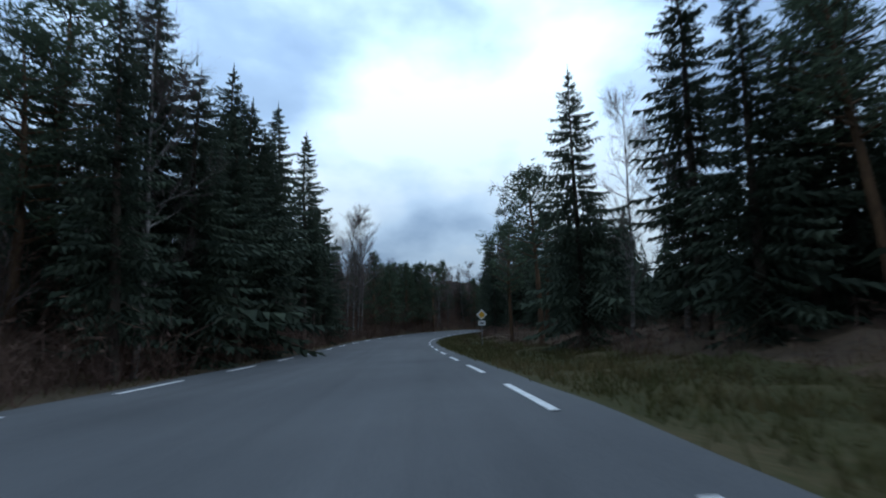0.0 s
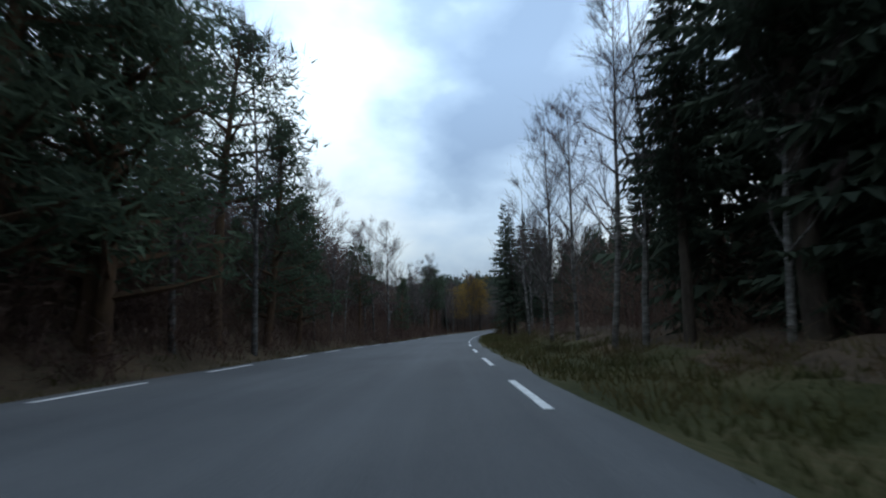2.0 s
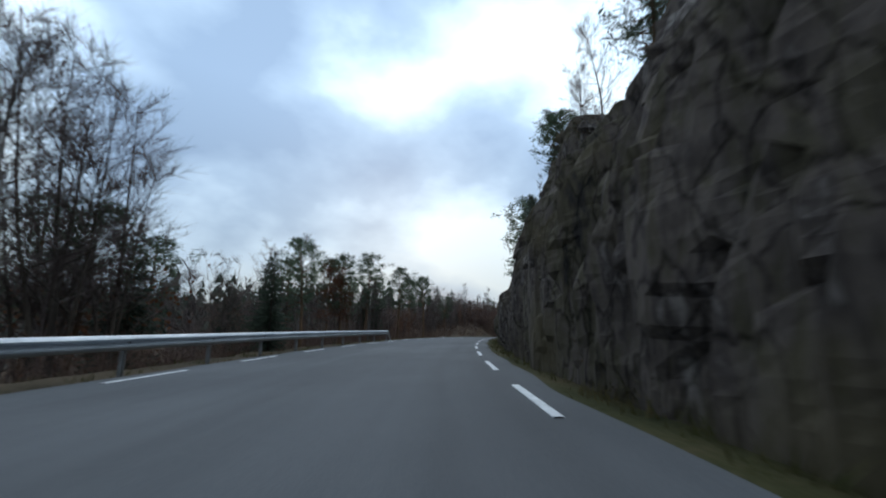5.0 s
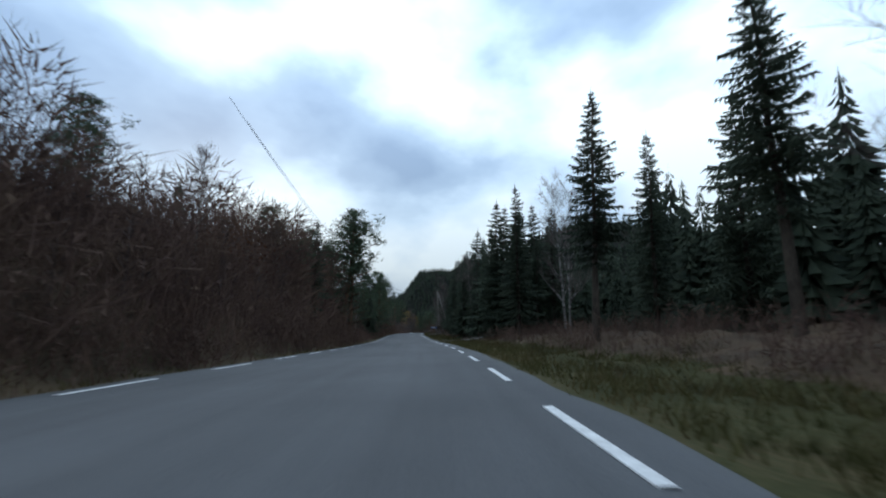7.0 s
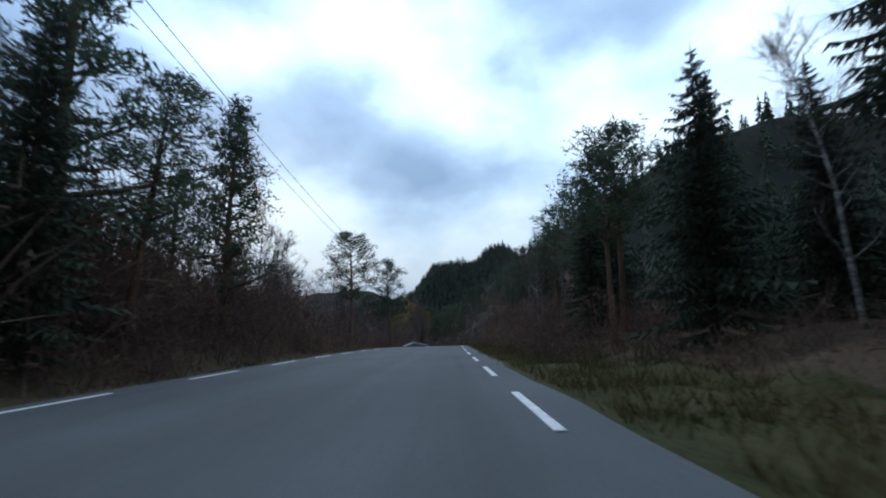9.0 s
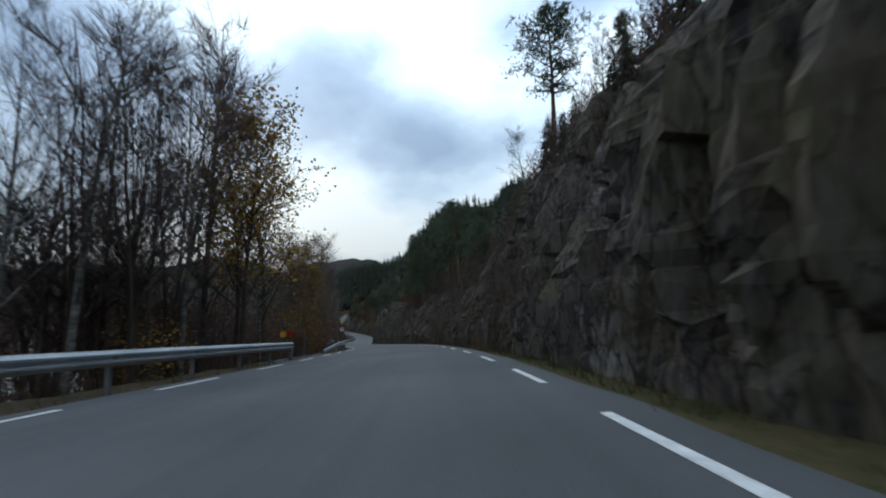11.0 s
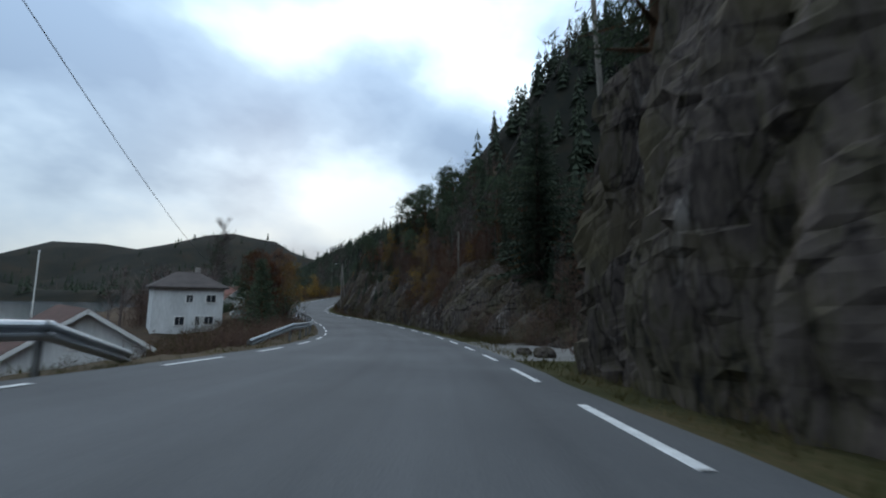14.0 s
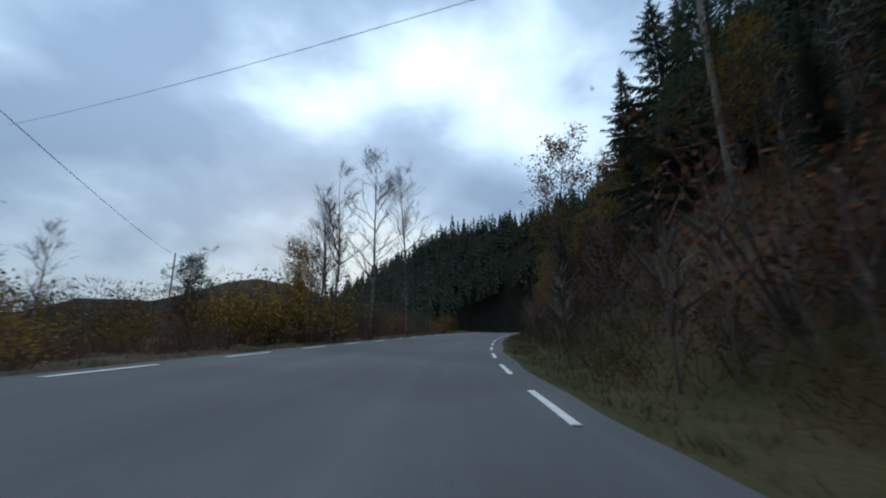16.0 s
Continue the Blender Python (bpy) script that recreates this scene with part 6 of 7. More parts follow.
plant("birch", 482.5, 2.1, 2.4)
plant("alder", 501.5, -8.8, 8.7, wide=1.2)
plant("alder", 503.5, -8.8, 9.4, wide=1.2)
plant("alder", 506.2, -9.5, 10.6)
plant("birch", 500.8, -8.2, 7.2)
plant("birch", 501.5, -8.2, 7.9)
plant("birch", 502.5, -8.4, 8.6)
plant("birch", 504.5, -8.6, 9.4)
plant("birch", 505.2, -8.5, 10.0)
plant("birch", 507.2, -8.6, 9.8)
plant("birch", 509.2, -8.5, 9.8)
plant("alder", 512.2, -7.9, 9.7)
plant("alder", 513.2, -7.5, 8.4)
plant("pine", 505.2, 2.3, 2.2)
plant("pine", 502.5, 2.8, 2.9)
plant("pine", 523.5, 3.8, 1.8)
plant("young", 522.5, 4.0, 1.4)
plant("gold", 575.8, 3.7, 4.6)
plant("gold", 571.2, 4.4, 1.8)
plant("birch", 560.5, 4.3, 5.0)
plant("birch", 558.5, 5.3, 2.8)
plant("birch", 557.8, 5.7, 1.9)
plant("birch", 559.5, 4.6, 4.5)
plant("young", 559.8, -8.8, 4.7)
plant("rowan", 562.0, -8.8, 5.4)
plant("rowan", 563.0, -8.4, 5.4)
plant("gold", 571.0, -7.3, 4.9)
plant("gold", 573.0, -6.8, 5.0)
plant("birch", 568.8, -8.5, 5.9)
plant("dense", 560.0, -8.8, 3.2)
plant("rust", 561.2, -8.9, 2.8)
plant("rust", 563.5, -8.5, 2.7)
plant("rowan", 565.5, -8.6, 5.3)
plant("rust", 565.8, -7.9, 2.7)
plant("bush", 570.0, -7.5, 3.4)
plant("young", 561.2, -9.1, 4.1)
plant("rust", 571.0, -7.2, 3.1)
plant("dense", 564.5, -7.6, 2.9)
plant("birch", 581.5, -12.0, 8.0)
plant("birch", 582.8, -11.9, 7.5)
plant("young", 584.5, -12.2, 8.4, wide=0.7)
plant("birch", 585.0, -12.3, 10.3)
plant("young", 588.5, -8.8, 7.1, wide=1.7)
plant("young", 589.2, -9.0, 6.7, wide=1.6)
plant("young", 589.2, -9.2, 6.0, wide=1.7)
plant("birch", 594.0, -8.5, 5.9)
plant("bush", 591.0, -8.1, 2.1)
plant("young", 580.5, 3.4, 2.3)
plant("pine", 579.0, 3.3, 1.5)
plant("birch", 578.8, 3.8, 2.6)
plant("pine", 576.8, 3.8, 1.4)
plant("birch", 607.0, -7.2, 5.9)
plant("birch", 602.0, -11.9, 5.8)
plant("pine", 600.5, 5.0, 3.5)
plant("pine", 608.2, 5.4, 5.0)
plant("young", 599.0, 5.0, 2.2)
plant("gold", 631.2, 3.5, 10.0)
plant("gold", 612.5, -7.2, 3.1)
plant("birch", 631.0, -7.2, 11.5)
plant("bush", 613.8, -7.0, 1.2)
plant("dense", 608.8, -9.9, 2.6)
plant("pine", 596.5, 4.6, 2.3)
plant("gold", 624.5, -7.9, 4.3)
plant("bush", 622.8, -9.0, 2.9)
plant("bush", 622.8, -10.1, 2.7)
plant("bush", 623.8, -8.4, 3.2)
plant("bush", 624.8, -7.5, 3.8)
plant("bush", 626.8, -7.3, 2.8)
plant("rust", 623.8, -8.9, 2.3)
plant("bush", 622.0, -9.1, 2.1)
plant("bush", 622.0, -10.0, 2.0)
plant("rust", 629.0, -6.6, 2.4)
plant("rust", 621.0, -10.2, 1.4)
plant("birch", 625.8, -7.7, 7.0)
plant("birch", 618.0, -11.9, 3.7)
plant("pine", 623.2, -12.0, 3.8)
plant("birch", 626.0, -7.2, 8.3)
plant("birch", 638.5, -7.2, 13.0)
plant("pine", 622.2, 5.5, 4.7)

plant("young", 537.5, 5.2, 5.0, wide=1.25)
for _sa, _oa, _ha in ((533.0, 3.6, 3.2), (534.6, 4.4, 3.6), (530.5, 3.4, 3.0), (526.0, 3.2, 2.8), (528.4, 4.0, 3.2)):
    plant("birch", _sa, _oa, _ha, wide=1.3)
plant("pine", 524.5, 3.0, 2.6, wide=1.3)
for _sa, _oa, _ha, _ka in ((561.5, 2.2, 3.4, "gold"), (563.5, 3.0, 4.4, "birch"), (565.0, 2.4, 3.4, "gold"), (566.8, 3.4, 4.2, "gold"), (568.5, 2.8, 4.0, "birch"), (570.0, 3.6, 4.4, "pine"),
                           (564.2, 4.4, 4.6, "pine"), (567.5, 4.8, 4.6, "birch"), (571.5, 2.6, 3.0, "gold"), (562.5, 4.2, 4.6, "birch"), (565.8, 5.4, 5.0, "pine"), (560.4, 4.6, 4.4, "birch")):
    plant(_ka, _sa, _oa, _ha)
for _sa, _oa, _ha, _ka in ((573, 6.5, 7.2, "pine"), (570, 8, 7.2, "pine"), (566, 7, 6.8, "birch"), (568, 10, 7.6, "spruce"), (563.5, 9, 7.2, "spruce"), (560, 6.5, 6.0, "birch"), (576, 7, 6.8, "pine"),
                           (578.5, 9, 6.8, "pine"), (581, 6.5, 5.6, "spruce"), (575, 10, 7.6, "pine"), (558, 8, 7.0, "spruce"), (561, 11, 7.6, "spruce"), (572, 12, 7, "pine"), (579, 12, 7, "spruce")):
    plant(_ka, _sa, _oa, _ha, wide=1.2)
for _sa, _oa in ((586.0, -11.8), (586.8, -11.7), (587.6, -11.6), (588.4, -11.5), (589.2, -11.4), (590.0, -11.3)):
    plant("dense", _sa, _oa, 1.35, wide=1.15)
for _sa, _oa, _ha, _ka in ((588.4, -8.3, 1.5, "rust"), (589.3, -8.6, 1.5, "rust"), (587.8, -8.9, 1.3, "dense"), (592.4, -8.0, 2.0, "bush"), (594.0, -8.0, 1.9, "bush"), (595.6, -8.2, 1.7, "bush"), (591.0, -8.8, 1.6, "rust")):
    plant(_ka, _sa, _oa, _ha, wide=1.4)
plant("spruce", 331.8, -8.8, 9.6, wide=1.5, which=3)
plant("spruce", 551.0, 4.7, 9.0, wide=1.25, which=2)
plant("young", 538.2, 2.1, 6.0, wide=1.15)
plant("young", 553.5, 6.0, 6.5, wide=1.1)

# tall trees that close the gaps in the skyline
for _ka, _sa, _oa, _ha, _wa in (
        ("spruce", 16.8, -8.2, 11.6, 1.2), ("spruce", 21.6, -8.0, 12.8, 1.1), ("spruce", 25.6, -7.6, 13.2, 1.1), ("spruce", 12.0, -8.4, 11.0, 1.2), ("spruce", 19.4, -9.0, 11.5, 1.2),
        ("spruce", 23.6, -9.2, 12.0, 1.1), ("spruce", 29.8, -8.4, 10.6, 1.0), ("spruce", 31.8, -9.0, 9.0, 1.1), ("young", 38.2, -8.2, 7.2, 1.0), ("young", 45.8, -7.8, 6.4, 0.9),
        ("spruce", 48.8, -8.4, 6.4, 1.0), ("young", 54.2, -8.2, 7.4, 1.0), ("spruce", 59.6, -8.4, 9.0, 1.0), ("young", 64.6, -8.4, 9.6, 0.9), ("spruce", 70.8, -8.6, 8.6, 1.0),
        ("pine", 24.2, 6.8, 7.0, 1.2), ("birch", 70.6, -7.8, 9.8, 1.0), ("birch", 77.8, -7.8, 9.6, 1.0), ("young", 79.8, -8.8, 7.0, 0.9), ("spruce", 67.4, 3.6, 10.5, 1.0),
        ("pine", 128.8, -8.2, 8.4, 1.2), ("gold", 150.8, -8.2, 9.4, 1.4), ("birch", 136.0, -8.4, 7.4, 1.1), ("spruce", 124.8, 4.2, 6.6, 1.1), ("spruce", 127.6, 3.4, 5.4, 1.1),
        ("spruce", 130.8, 3.0, 4.2, 1.2), ("birch", 128.0, 4.8, 6.4, 1.1), ("gold", 133.0, 3.2, 3.4, 1.2), ("pine", 145.0, 3.4, 7.0, 0.9), ("birch", 121.4, 3.2, 6.4, 1.0),
        ("birch", 163.2, -8.4, 11.6, 1.1), ("young", 166.8, -7.9, 7.4, 1.25), ("birch", 168.4, -9.6, 10.2, 1.1), ("birch", 171.6, -8.6, 10.0, 1.1), ("birch", 175.0, -9.4, 11.0, 1.1),
        ("birch", 178.8, -8.4, 11.6, 1.1), ("birch", 183.0, -8.8, 10.4, 1.2), ("gold", 186.2, -8.8, 12.6, 1.0), ("birch", 187.6, -8.4, 11.0, 1.1), ("birch", 191.2, -9.2, 10.5, 1.1),
        ("birch", 197.4, -9.4, 9.4, 1.1), ("alder", 198.4, -8.8, 9.2, 1.1), ("alder", 200.0, -9.0, 8.2, 1.2), ("pine", 219.6, -9.2, 6.8, 1.1),
        ("spruce", 207.6, -9.4, 4.8, 1.2), ("pine", 196.0, 2.7, 2.8, 1.3), ("pine", 203.4, 2.8, 3.2, 1.3), ("young", 208.0, 2.6, 2.6, 1.3), ("birch", 193.0, 2.9, 2.6, 1.3),
        ("spruce", 296.2, 4.7, 10.2, 1.1), ("spruce", 294.6, 5.7, 9.0, 1.2), ("spruce", 316.0, 5.2, 10.1, 1.1), ("spruce", 314.6, 5.8, 9.6, 1.1), ("spruce", 318.4, 5.2, 10.2, 1.0),
        ("spruce", 312.4, 6.2, 10.8, 1.2), ("spruce", 310.6, 5.6, 11.4, 1.2), ("spruce", 327.6, 4.8, 9.0, 1.0), ("spruce", 337.8, 6.2, 12.4, 1.0), ("spruce", 337.0, 7.2, 11.4, 1.0),
        ("spruce", 339.8, 5.8, 12.6, 0.9), ("birch", 339.0, 3.8, 8.4, 1.2), ("birch", 344.2, 3.8, 6.6, 1.2), 
        ("pine", 341.0, -8.2, 9.8, 1.1), ("young", 349.8, -8.2, 9.4, 0.9), ("young", 356.0, -8.2, 8.6, 0.9), ("young", 323.2, -9.2, 4.8, 1.3), ("young", 328.0, -8.8, 5.8, 1.2),
        ("alder", 426.4, -8.4, 8.8, 1.2), ("alder", 427.6, -8.2, 10.2, 1.2), ("alder", 430.0, -8.4, 11.6, 1.1), ("birch", 432.0, -8.4, 12.0, 1.2), ("gold", 438.4, -8.4, 11.8, 1.1),
        ("birch", 446.6, -8.4, 8.2, 1.2), ("gold", 448.6, -8.6, 7.0, 1.0), ("birch", 453.8, -8.4, 10.2, 1.1), ("birch", 457.0, -9.0, 10.0, 1.1), ("birch", 466.6, -8.6, 9.4, 1.0),
        ("pine", 455.2, 4.2, 9.0, 1.1), ("pine", 460.2, 4.7, 8.4, 1.2), ("pine", 465.8, 4.7, 9.2, 1.1), ("young", 479.0, 4.7, 8.6, 1.0), ("pine", 470.4, 4.2, 7.4, 1.1),
        ("alder", 514.4, -8.6, 10.4, 1.1), ("birch", 509.0, -9.2, 9.6, 1.2), ("pine", 372.0, -8.2, 8.5, 1.1), ("pine", 390.0, -8.6, 10.5, 1.1),
        ("spruce", 561.2, 6.4, 7.4, 1.0), ("pine", 567.6, 6.4, 6.6, 1.1), ("pine", 577.2, 6.4, 6.4, 1.1), ("pine", 557.5, 5.6, 5.2, 1.2), ("pine", 556.0, 6.6, 5.6, 1.2), ("birch", 558.8, 5.2, 5.2, 1.2), ("spruce", 555.2, 7.4, 6.2, 1.1), ("birch", 553.6, 5.4, 5.0, 1.2),
        ("spruce", 82.5, 5.0, 12.0, 1.1), ("spruce", 84.0, 7.0, 12.6, 1.1), ("spruce", 81.4, 6.4, 11.4, 1.1), ("pine", 449.0, 3.8, 4.6, 1.2), ("pine", 446.6, 3.7, 4.2, 1.2), ("young", 444.6, 3.5, 3.6, 1.2), ("birch", 603.4, -12.0, 6.2, 1.1),
        ("pine", 599.0, 4.2, 3.4, 1.2), ("gold", 627.6, -9.4, 5.0, 1.4), ("birch", 629.6, -9.2, 8.0, 1.1), ("spruce", 622.0, 5.2, 6.6, 1.2), ("spruce", 618.0, 4.7, 6.6, 1.2),
        ("spruce", 620.0, 6.4, 7.0, 1.2), ("young", 615.6, 4.6, 5.2, 1.2), ("spruce", 589.0, 3.8, 2.8, 1.3), ("spruce", 592.0, 4.2, 3.2, 1.3), ("young", 586.0, 4.4, 2.4, 1.3),
        ("spruce", 594.6, 4.6, 3.4, 1.3), ("young", 583.0, 4.6, 2.4, 1.3), ("spruce", 597.0, 4.4, 3.2, 1.3), ("pine", 590.4, 5.4, 4.2, 1.3)):
    plant(_ka, _sa, _oa, _ha, wide=_wa)

scatter("undergrowth", "tangled red-brown brushwood on the bank", "brushwood", M_BRUSH, BRUSH, -1, -0.5, 3.5, 1.1, 9, 2300, 0.9)
scatter("undergrowth", "brown brushwood and saplings below the birches", "brushwood", M_BRUSH, BRUSH, -1, 3.4, 6.8, 1.8, 9, 1500, 0.95)
scatter("undergrowth", "brown brushwood on the roadside bank", "brushwood", M_BRUSH, BRUSH, -1, 6.7, 9.8, 0.9, 7, 2000, 1.0)
scatter("undergrowth", "brown brushwood behind the guard rail", "brushwood", M_BRUSH, BRUSH, -1, 9.8, 13.2, 1.8, 8, 1300, 0.9)
scatter("undergrowth", "low autumn brushwood beside the road", "brushwood", M_BRUSH, BRUSH, -1, 15.5, 17.3, 2.0, 9, 900, 0.8)
scatter("undergrowth", "dark brushwood under the spruces", "brushwood", M_BRUSH, BRUSH, 1, -0.5, 3.5, 3.2, 10, 1200, 0.8)
scatter("undergrowth", "brushwood over the rock edge", "brushwood", M_BRUSH, BRUSH, 1, 3.3, 6.6, 2.6, 8, 1100, 0.8)
scatter("undergrowth", "dark brushwood under the spruces", "brushwood", M_BRUSH, BRUSH, 1, 6.5, 7.86, 2.9, 9, 420, 0.8)
scatter("undergrowth", "dark brushwood under the spruces", "brushwood", M_BRUSH, BRUSH, 1, 8.07, 10.4, 2.9, 9, 720, 0.8)
scatter("undergrowth", "red-brown brushwood over the rock edge", "brushwood", M_BRUSH, BRUSH, 1, 10.3, 17.3, 2.4, 9, 1700, 0.8)
scatter("rock_growth", "moss, heather and dead leaves on the rock", "undergrowth", M_MOSS, BRUSH, 1, 3.15, 4.5, 0.7, 4.0, 1500, 0.5)
scatter("rock_growth", "moss and brown shrubs on the rock", "undergrowth", M_MOSS, BRUSH, 1, 4.4, 6.1, 0.6, 2.6, 900, 0.36)
scatter("rock_growth", "brown shrubs and moss on the rock slope", "undergrowth", M_MOSS, BRUSH, 1, 10.2, 12.5, 0.9, 4.0, 900, 0.5)
scatter("rock_growth", "red-brown shrubs on the rock slope", "undergrowth", M_BRUSH, BRUSH, 1, 11.4, 12.5, 0.9, 4.2, 1300, 0.7)
scatter("rock_growth", "sparse moss and shrubs on the rock", "undergrowth", M_MOSS, BRUSH, 1, 12.5, 14.2, 0.8, 3.0, 900, 0.32)
scatter("rock_growth", "dead grass and shrubs hanging on the rock", "undergrowth", M_BRUSH, BRUSH, 1, 12.5, 14.2, 0.9, 3.0, 700, 0.35)
scatter("rock_growth", "moss and brown shrubs on the rock slope", "undergrowth", M_MOSS, BRUSH, 1, 14.4, 17.3, 1.0, 4.6, 1200, 0.55)
scatter("grass", "dry yellow-green grass tufts on the verge", "grass", M_BLADE, TUFTS, 1, -0.3, 3.4, 0.22, 4.0, 11000, 1.15)
scatter("grass", "dry yellow-green grass tufts on the verge", "grass", M_BLADE, TUFTS, 1, 6.4, 7.88, 0.22, 3.0, 3300, 1.15)
scatter("grass", "dry yellow-green grass tufts on the verge", "grass", M_BLADE, TUFTS, 1, 8.05, 10.3, 0.22, 3.0, 4900, 1.15)
scatter("grass", "dry grass tufts at the foot of the rock", "grass", M_BLADE, TUFTS, 1, 3.4, 6.4, 0.18, 0.7, 900, 1.0)
scatter("grass", "dry grass tufts at the foot of the rock", "grass", M_BLADE, TUFTS, 1, 10.3, 17.3, 0.18, 1.0, 4200, 0.9)
scatter("grass", "dry grass tufts along the road's edge", "grass", M_BLADE, TUFTS, -1, -0.3, 14.95, 0.18, 1.6, 4800, 0.9)
scatter("grass", "dry grass tufts along the road's edge", "grass", M_BLADE, TUFTS, -1, 15.5, 17.3, 0.18, 1.6, 700, 0.9)


# thickets behind the first trees, and woods on the hills
scatter("thicket", "dense dark young spruces behind the verge", "woods", M_SPRUCE, FIRS, 1, -0.6, 3.1, 9.5, 16, 300, 5.0)
scatter("thicket", "dense dark young spruces behind the verge", "woods", M_SPRUCE, FIRS, 1, 6.2, 9.5, 9.0, 16, 280, 5.0)
scatter("thicket", "dense dark spruces on the bank", "woods", M_SPRUCE, FIRS, -1, -0.6, 0.75, 7.5, 16, 150, 5.5)
scatter("thicket", "dense young pines and spruces on the slope", "woods", M_SPRUCE, FIRS, -1, 0.7, 2.3, 5.0, 15, 260, 2.6)
scatter("thicket", "bare saplings crowding the bank", "woods", M_TWIG, BARES, -1, -0.4, 3.5, 2.5, 14, 520, 3.2)
scatter("thicket", "bare saplings below the road", "woods", M_TWIG, BARES, -1, 3.4, 6.9, 3.0, 16, 480, 4.0)
scatter("thicket", "bare saplings on the bank", "woods", M_TWIG, BARES, -1, 6.8, 7.9, 2.0, 14, 200, 2.8)
scatter("thicket", "bare saplings on the bank", "woods", M_TWIG, BARES, -1, 8.75, 9.8, 2.0, 14, 160, 2.8)
scatter("thicket", "young spruces on the bank", "woods", M_SPRUCE, FIRS, -1, 6.4, 7.8, 6.0, 15, 90, 3.2)
scatter("thicket", "young spruces on the bank", "woods", M_SPRUCE, FIRS, -1, 8.85, 9.8, 5.0, 15, 90, 3.0)
scatter("thicket", "bare saplings between road and lake", "woods", M_TWIG, BARES, -1, 9.8, 13.1, 2.8, 9, 420, 3.2)
scatter("thicket", "bare saplings along the rock's brow", "woods", M_TWIG, BARES, 1, 3.2, 6.4, 3.5, 14, 320, 2.4)
scatter("thicket", "young pines along the rock's brow", "woods", M_SPRUCE, FIRS, 1, 3.2, 6.4, 4.0, 14, 200, 2.4)
scatter("thicket", "bare saplings along the rock's brow", "woods", M_TWIG, BARES, 1, 9.5, 17.3, 3.5, 18, 700, 2.4)
scatter("thicket", "young pines along the rock's brow", "woods", M_SPRUCE, FIRS, 1, 9.5, 17.3, 4.2, 18, 520, 2.4)
scatter("thicket", "orange-brown saplings on the wooded slope", "woods", M_RUST, BARES, 1, 10.4, 17.3, 3.5, 16, 320, 2.4)
scatter("thicket", "dark saplings crowding the steep bank", "woods", M_TWIG, BARES, 1, 15.7, 17.3, 1.2, 9, 320, 2.4)
scatter("undergrowth", "high brown brushwood on the steep bank", "brushwood", M_MOSS, BRUSH, 1, 15.7, 17.3, 1.6, 7, 1300, 0.75)
scatter("undergrowth", "high tangled brushwood on the bank", "brushwood", M_BRUSH, BRUSH, -1, 6.7, 7.95, 1.6, 8, 900, 1.9)
scatter("undergrowth", "high tangled brushwood on the bank", "brushwood", M_BRUSH, BRUSH, -1, 8.5, 9.5, 1.6, 8, 650, 1.8)
scatter("undergrowth", "high tangled brushwood on the bank", "brushwood", M_BRUSH, BRUSH, -1, 0.9, 3.2, 2.0, 9, 800, 1.6)
scatter("undergrowth", "high red-brown brushwood below the birches", "brushwood", M_BRUSH, BRUSH, -1, 3.2, 4.4, 3.0, 10, 500, 1.6)

scatter("thicket", "dense brown saplings and scrub on the bank", "woods", M_BRUSH, COPSE, -1, -0.3, 1.0, 3.5, 11, 90, 2.8)
scatter("thicket", "dense brown saplings and scrub on the bank", "woods", M_BRUSH, COPSE, -1, 0.8, 3.2, 3.0, 11, 330, 3.3)
scatter("thicket", "dense saplings and scrub below the road", "woods", M_BRUSH, COPSE, -1, 3.0, 4.8, 4.0, 12, 220, 3.6)
scatter("thicket", "dense saplings and scrub below the road", "woods", M_BRUSH, COPSE, -1, 4.8, 6.7, 4.0, 12, 130, 2.6)
scatter("thicket", "dense brown saplings and scrub on the bank", "woods", M_BRUSH, COPSE, -1, 6.7, 7.85, 2.6, 10, 190, 3.2)
scatter("thicket", "dense brown saplings and scrub on the bank", "woods", M_BRUSH, COPSE, -1, 8.75, 9.8, 2.6, 10, 170, 3.0)
scatter("thicket", "brown saplings between road and lake", "woods", M_BRUSH, COPSE, -1, 9.8, 12.6, 2.4, 8, 260, 2.2)
scatter("thicket", "dense saplings under the spruces", "woods", M_BRUSH, COPSE, 1, 2.2, 3.5, 4.5, 11, 110, 3.2)
scatter("thicket", "red-brown saplings over the rock edge", "woods", M_BRUSH, COPSE, 1, 10.3, 14.2, 3.4, 12, 330, 2.0)
scatter("thicket", "red-brown saplings on the wooded slope", "woods", M_BRUSH, COPSE, 1, 14.35, 17.4, 4.0, 13, 300, 2.3)
scatter("thicket", "orange and brown scrub beside the road", "woods", M_RUST, COPSE, -1, 15.9, 17.4, 3.0, 12, 150, 1.9)
scatter("thicket", "tall dark spruces deep in the wood", "woods", M_SPRUCE, TALL_FIRS, 1, 0.9, 2.25, 11, 17, 90, 9.0)
scatter("thicket", "tall dark spruces deep in the wood", "woods", M_SPRUCE, TALL_FIRS, 1, 6.9, 8.9, 10.5, 17, 110, 7.0)
scatter("thicket", "tall dark spruces deep in the wood", "woods", M_SPRUCE, TALL_FIRS, 1, 2.9, 3.4, 8.0, 15, 40, 7.0)
scatter("thicket", "tall dark spruces deep in the wood", "woods", M_SPRUCE, TALL_FIRS, -1, -0.5, 0.7, 8.5, 16, 80, 6.5)
scatter("thicket", "dark young spruces on the steep bank", "woods", M_SPRUCE, FIRS, 1, 15.6, 17.4, 4.0, 14, 150, 3.6)

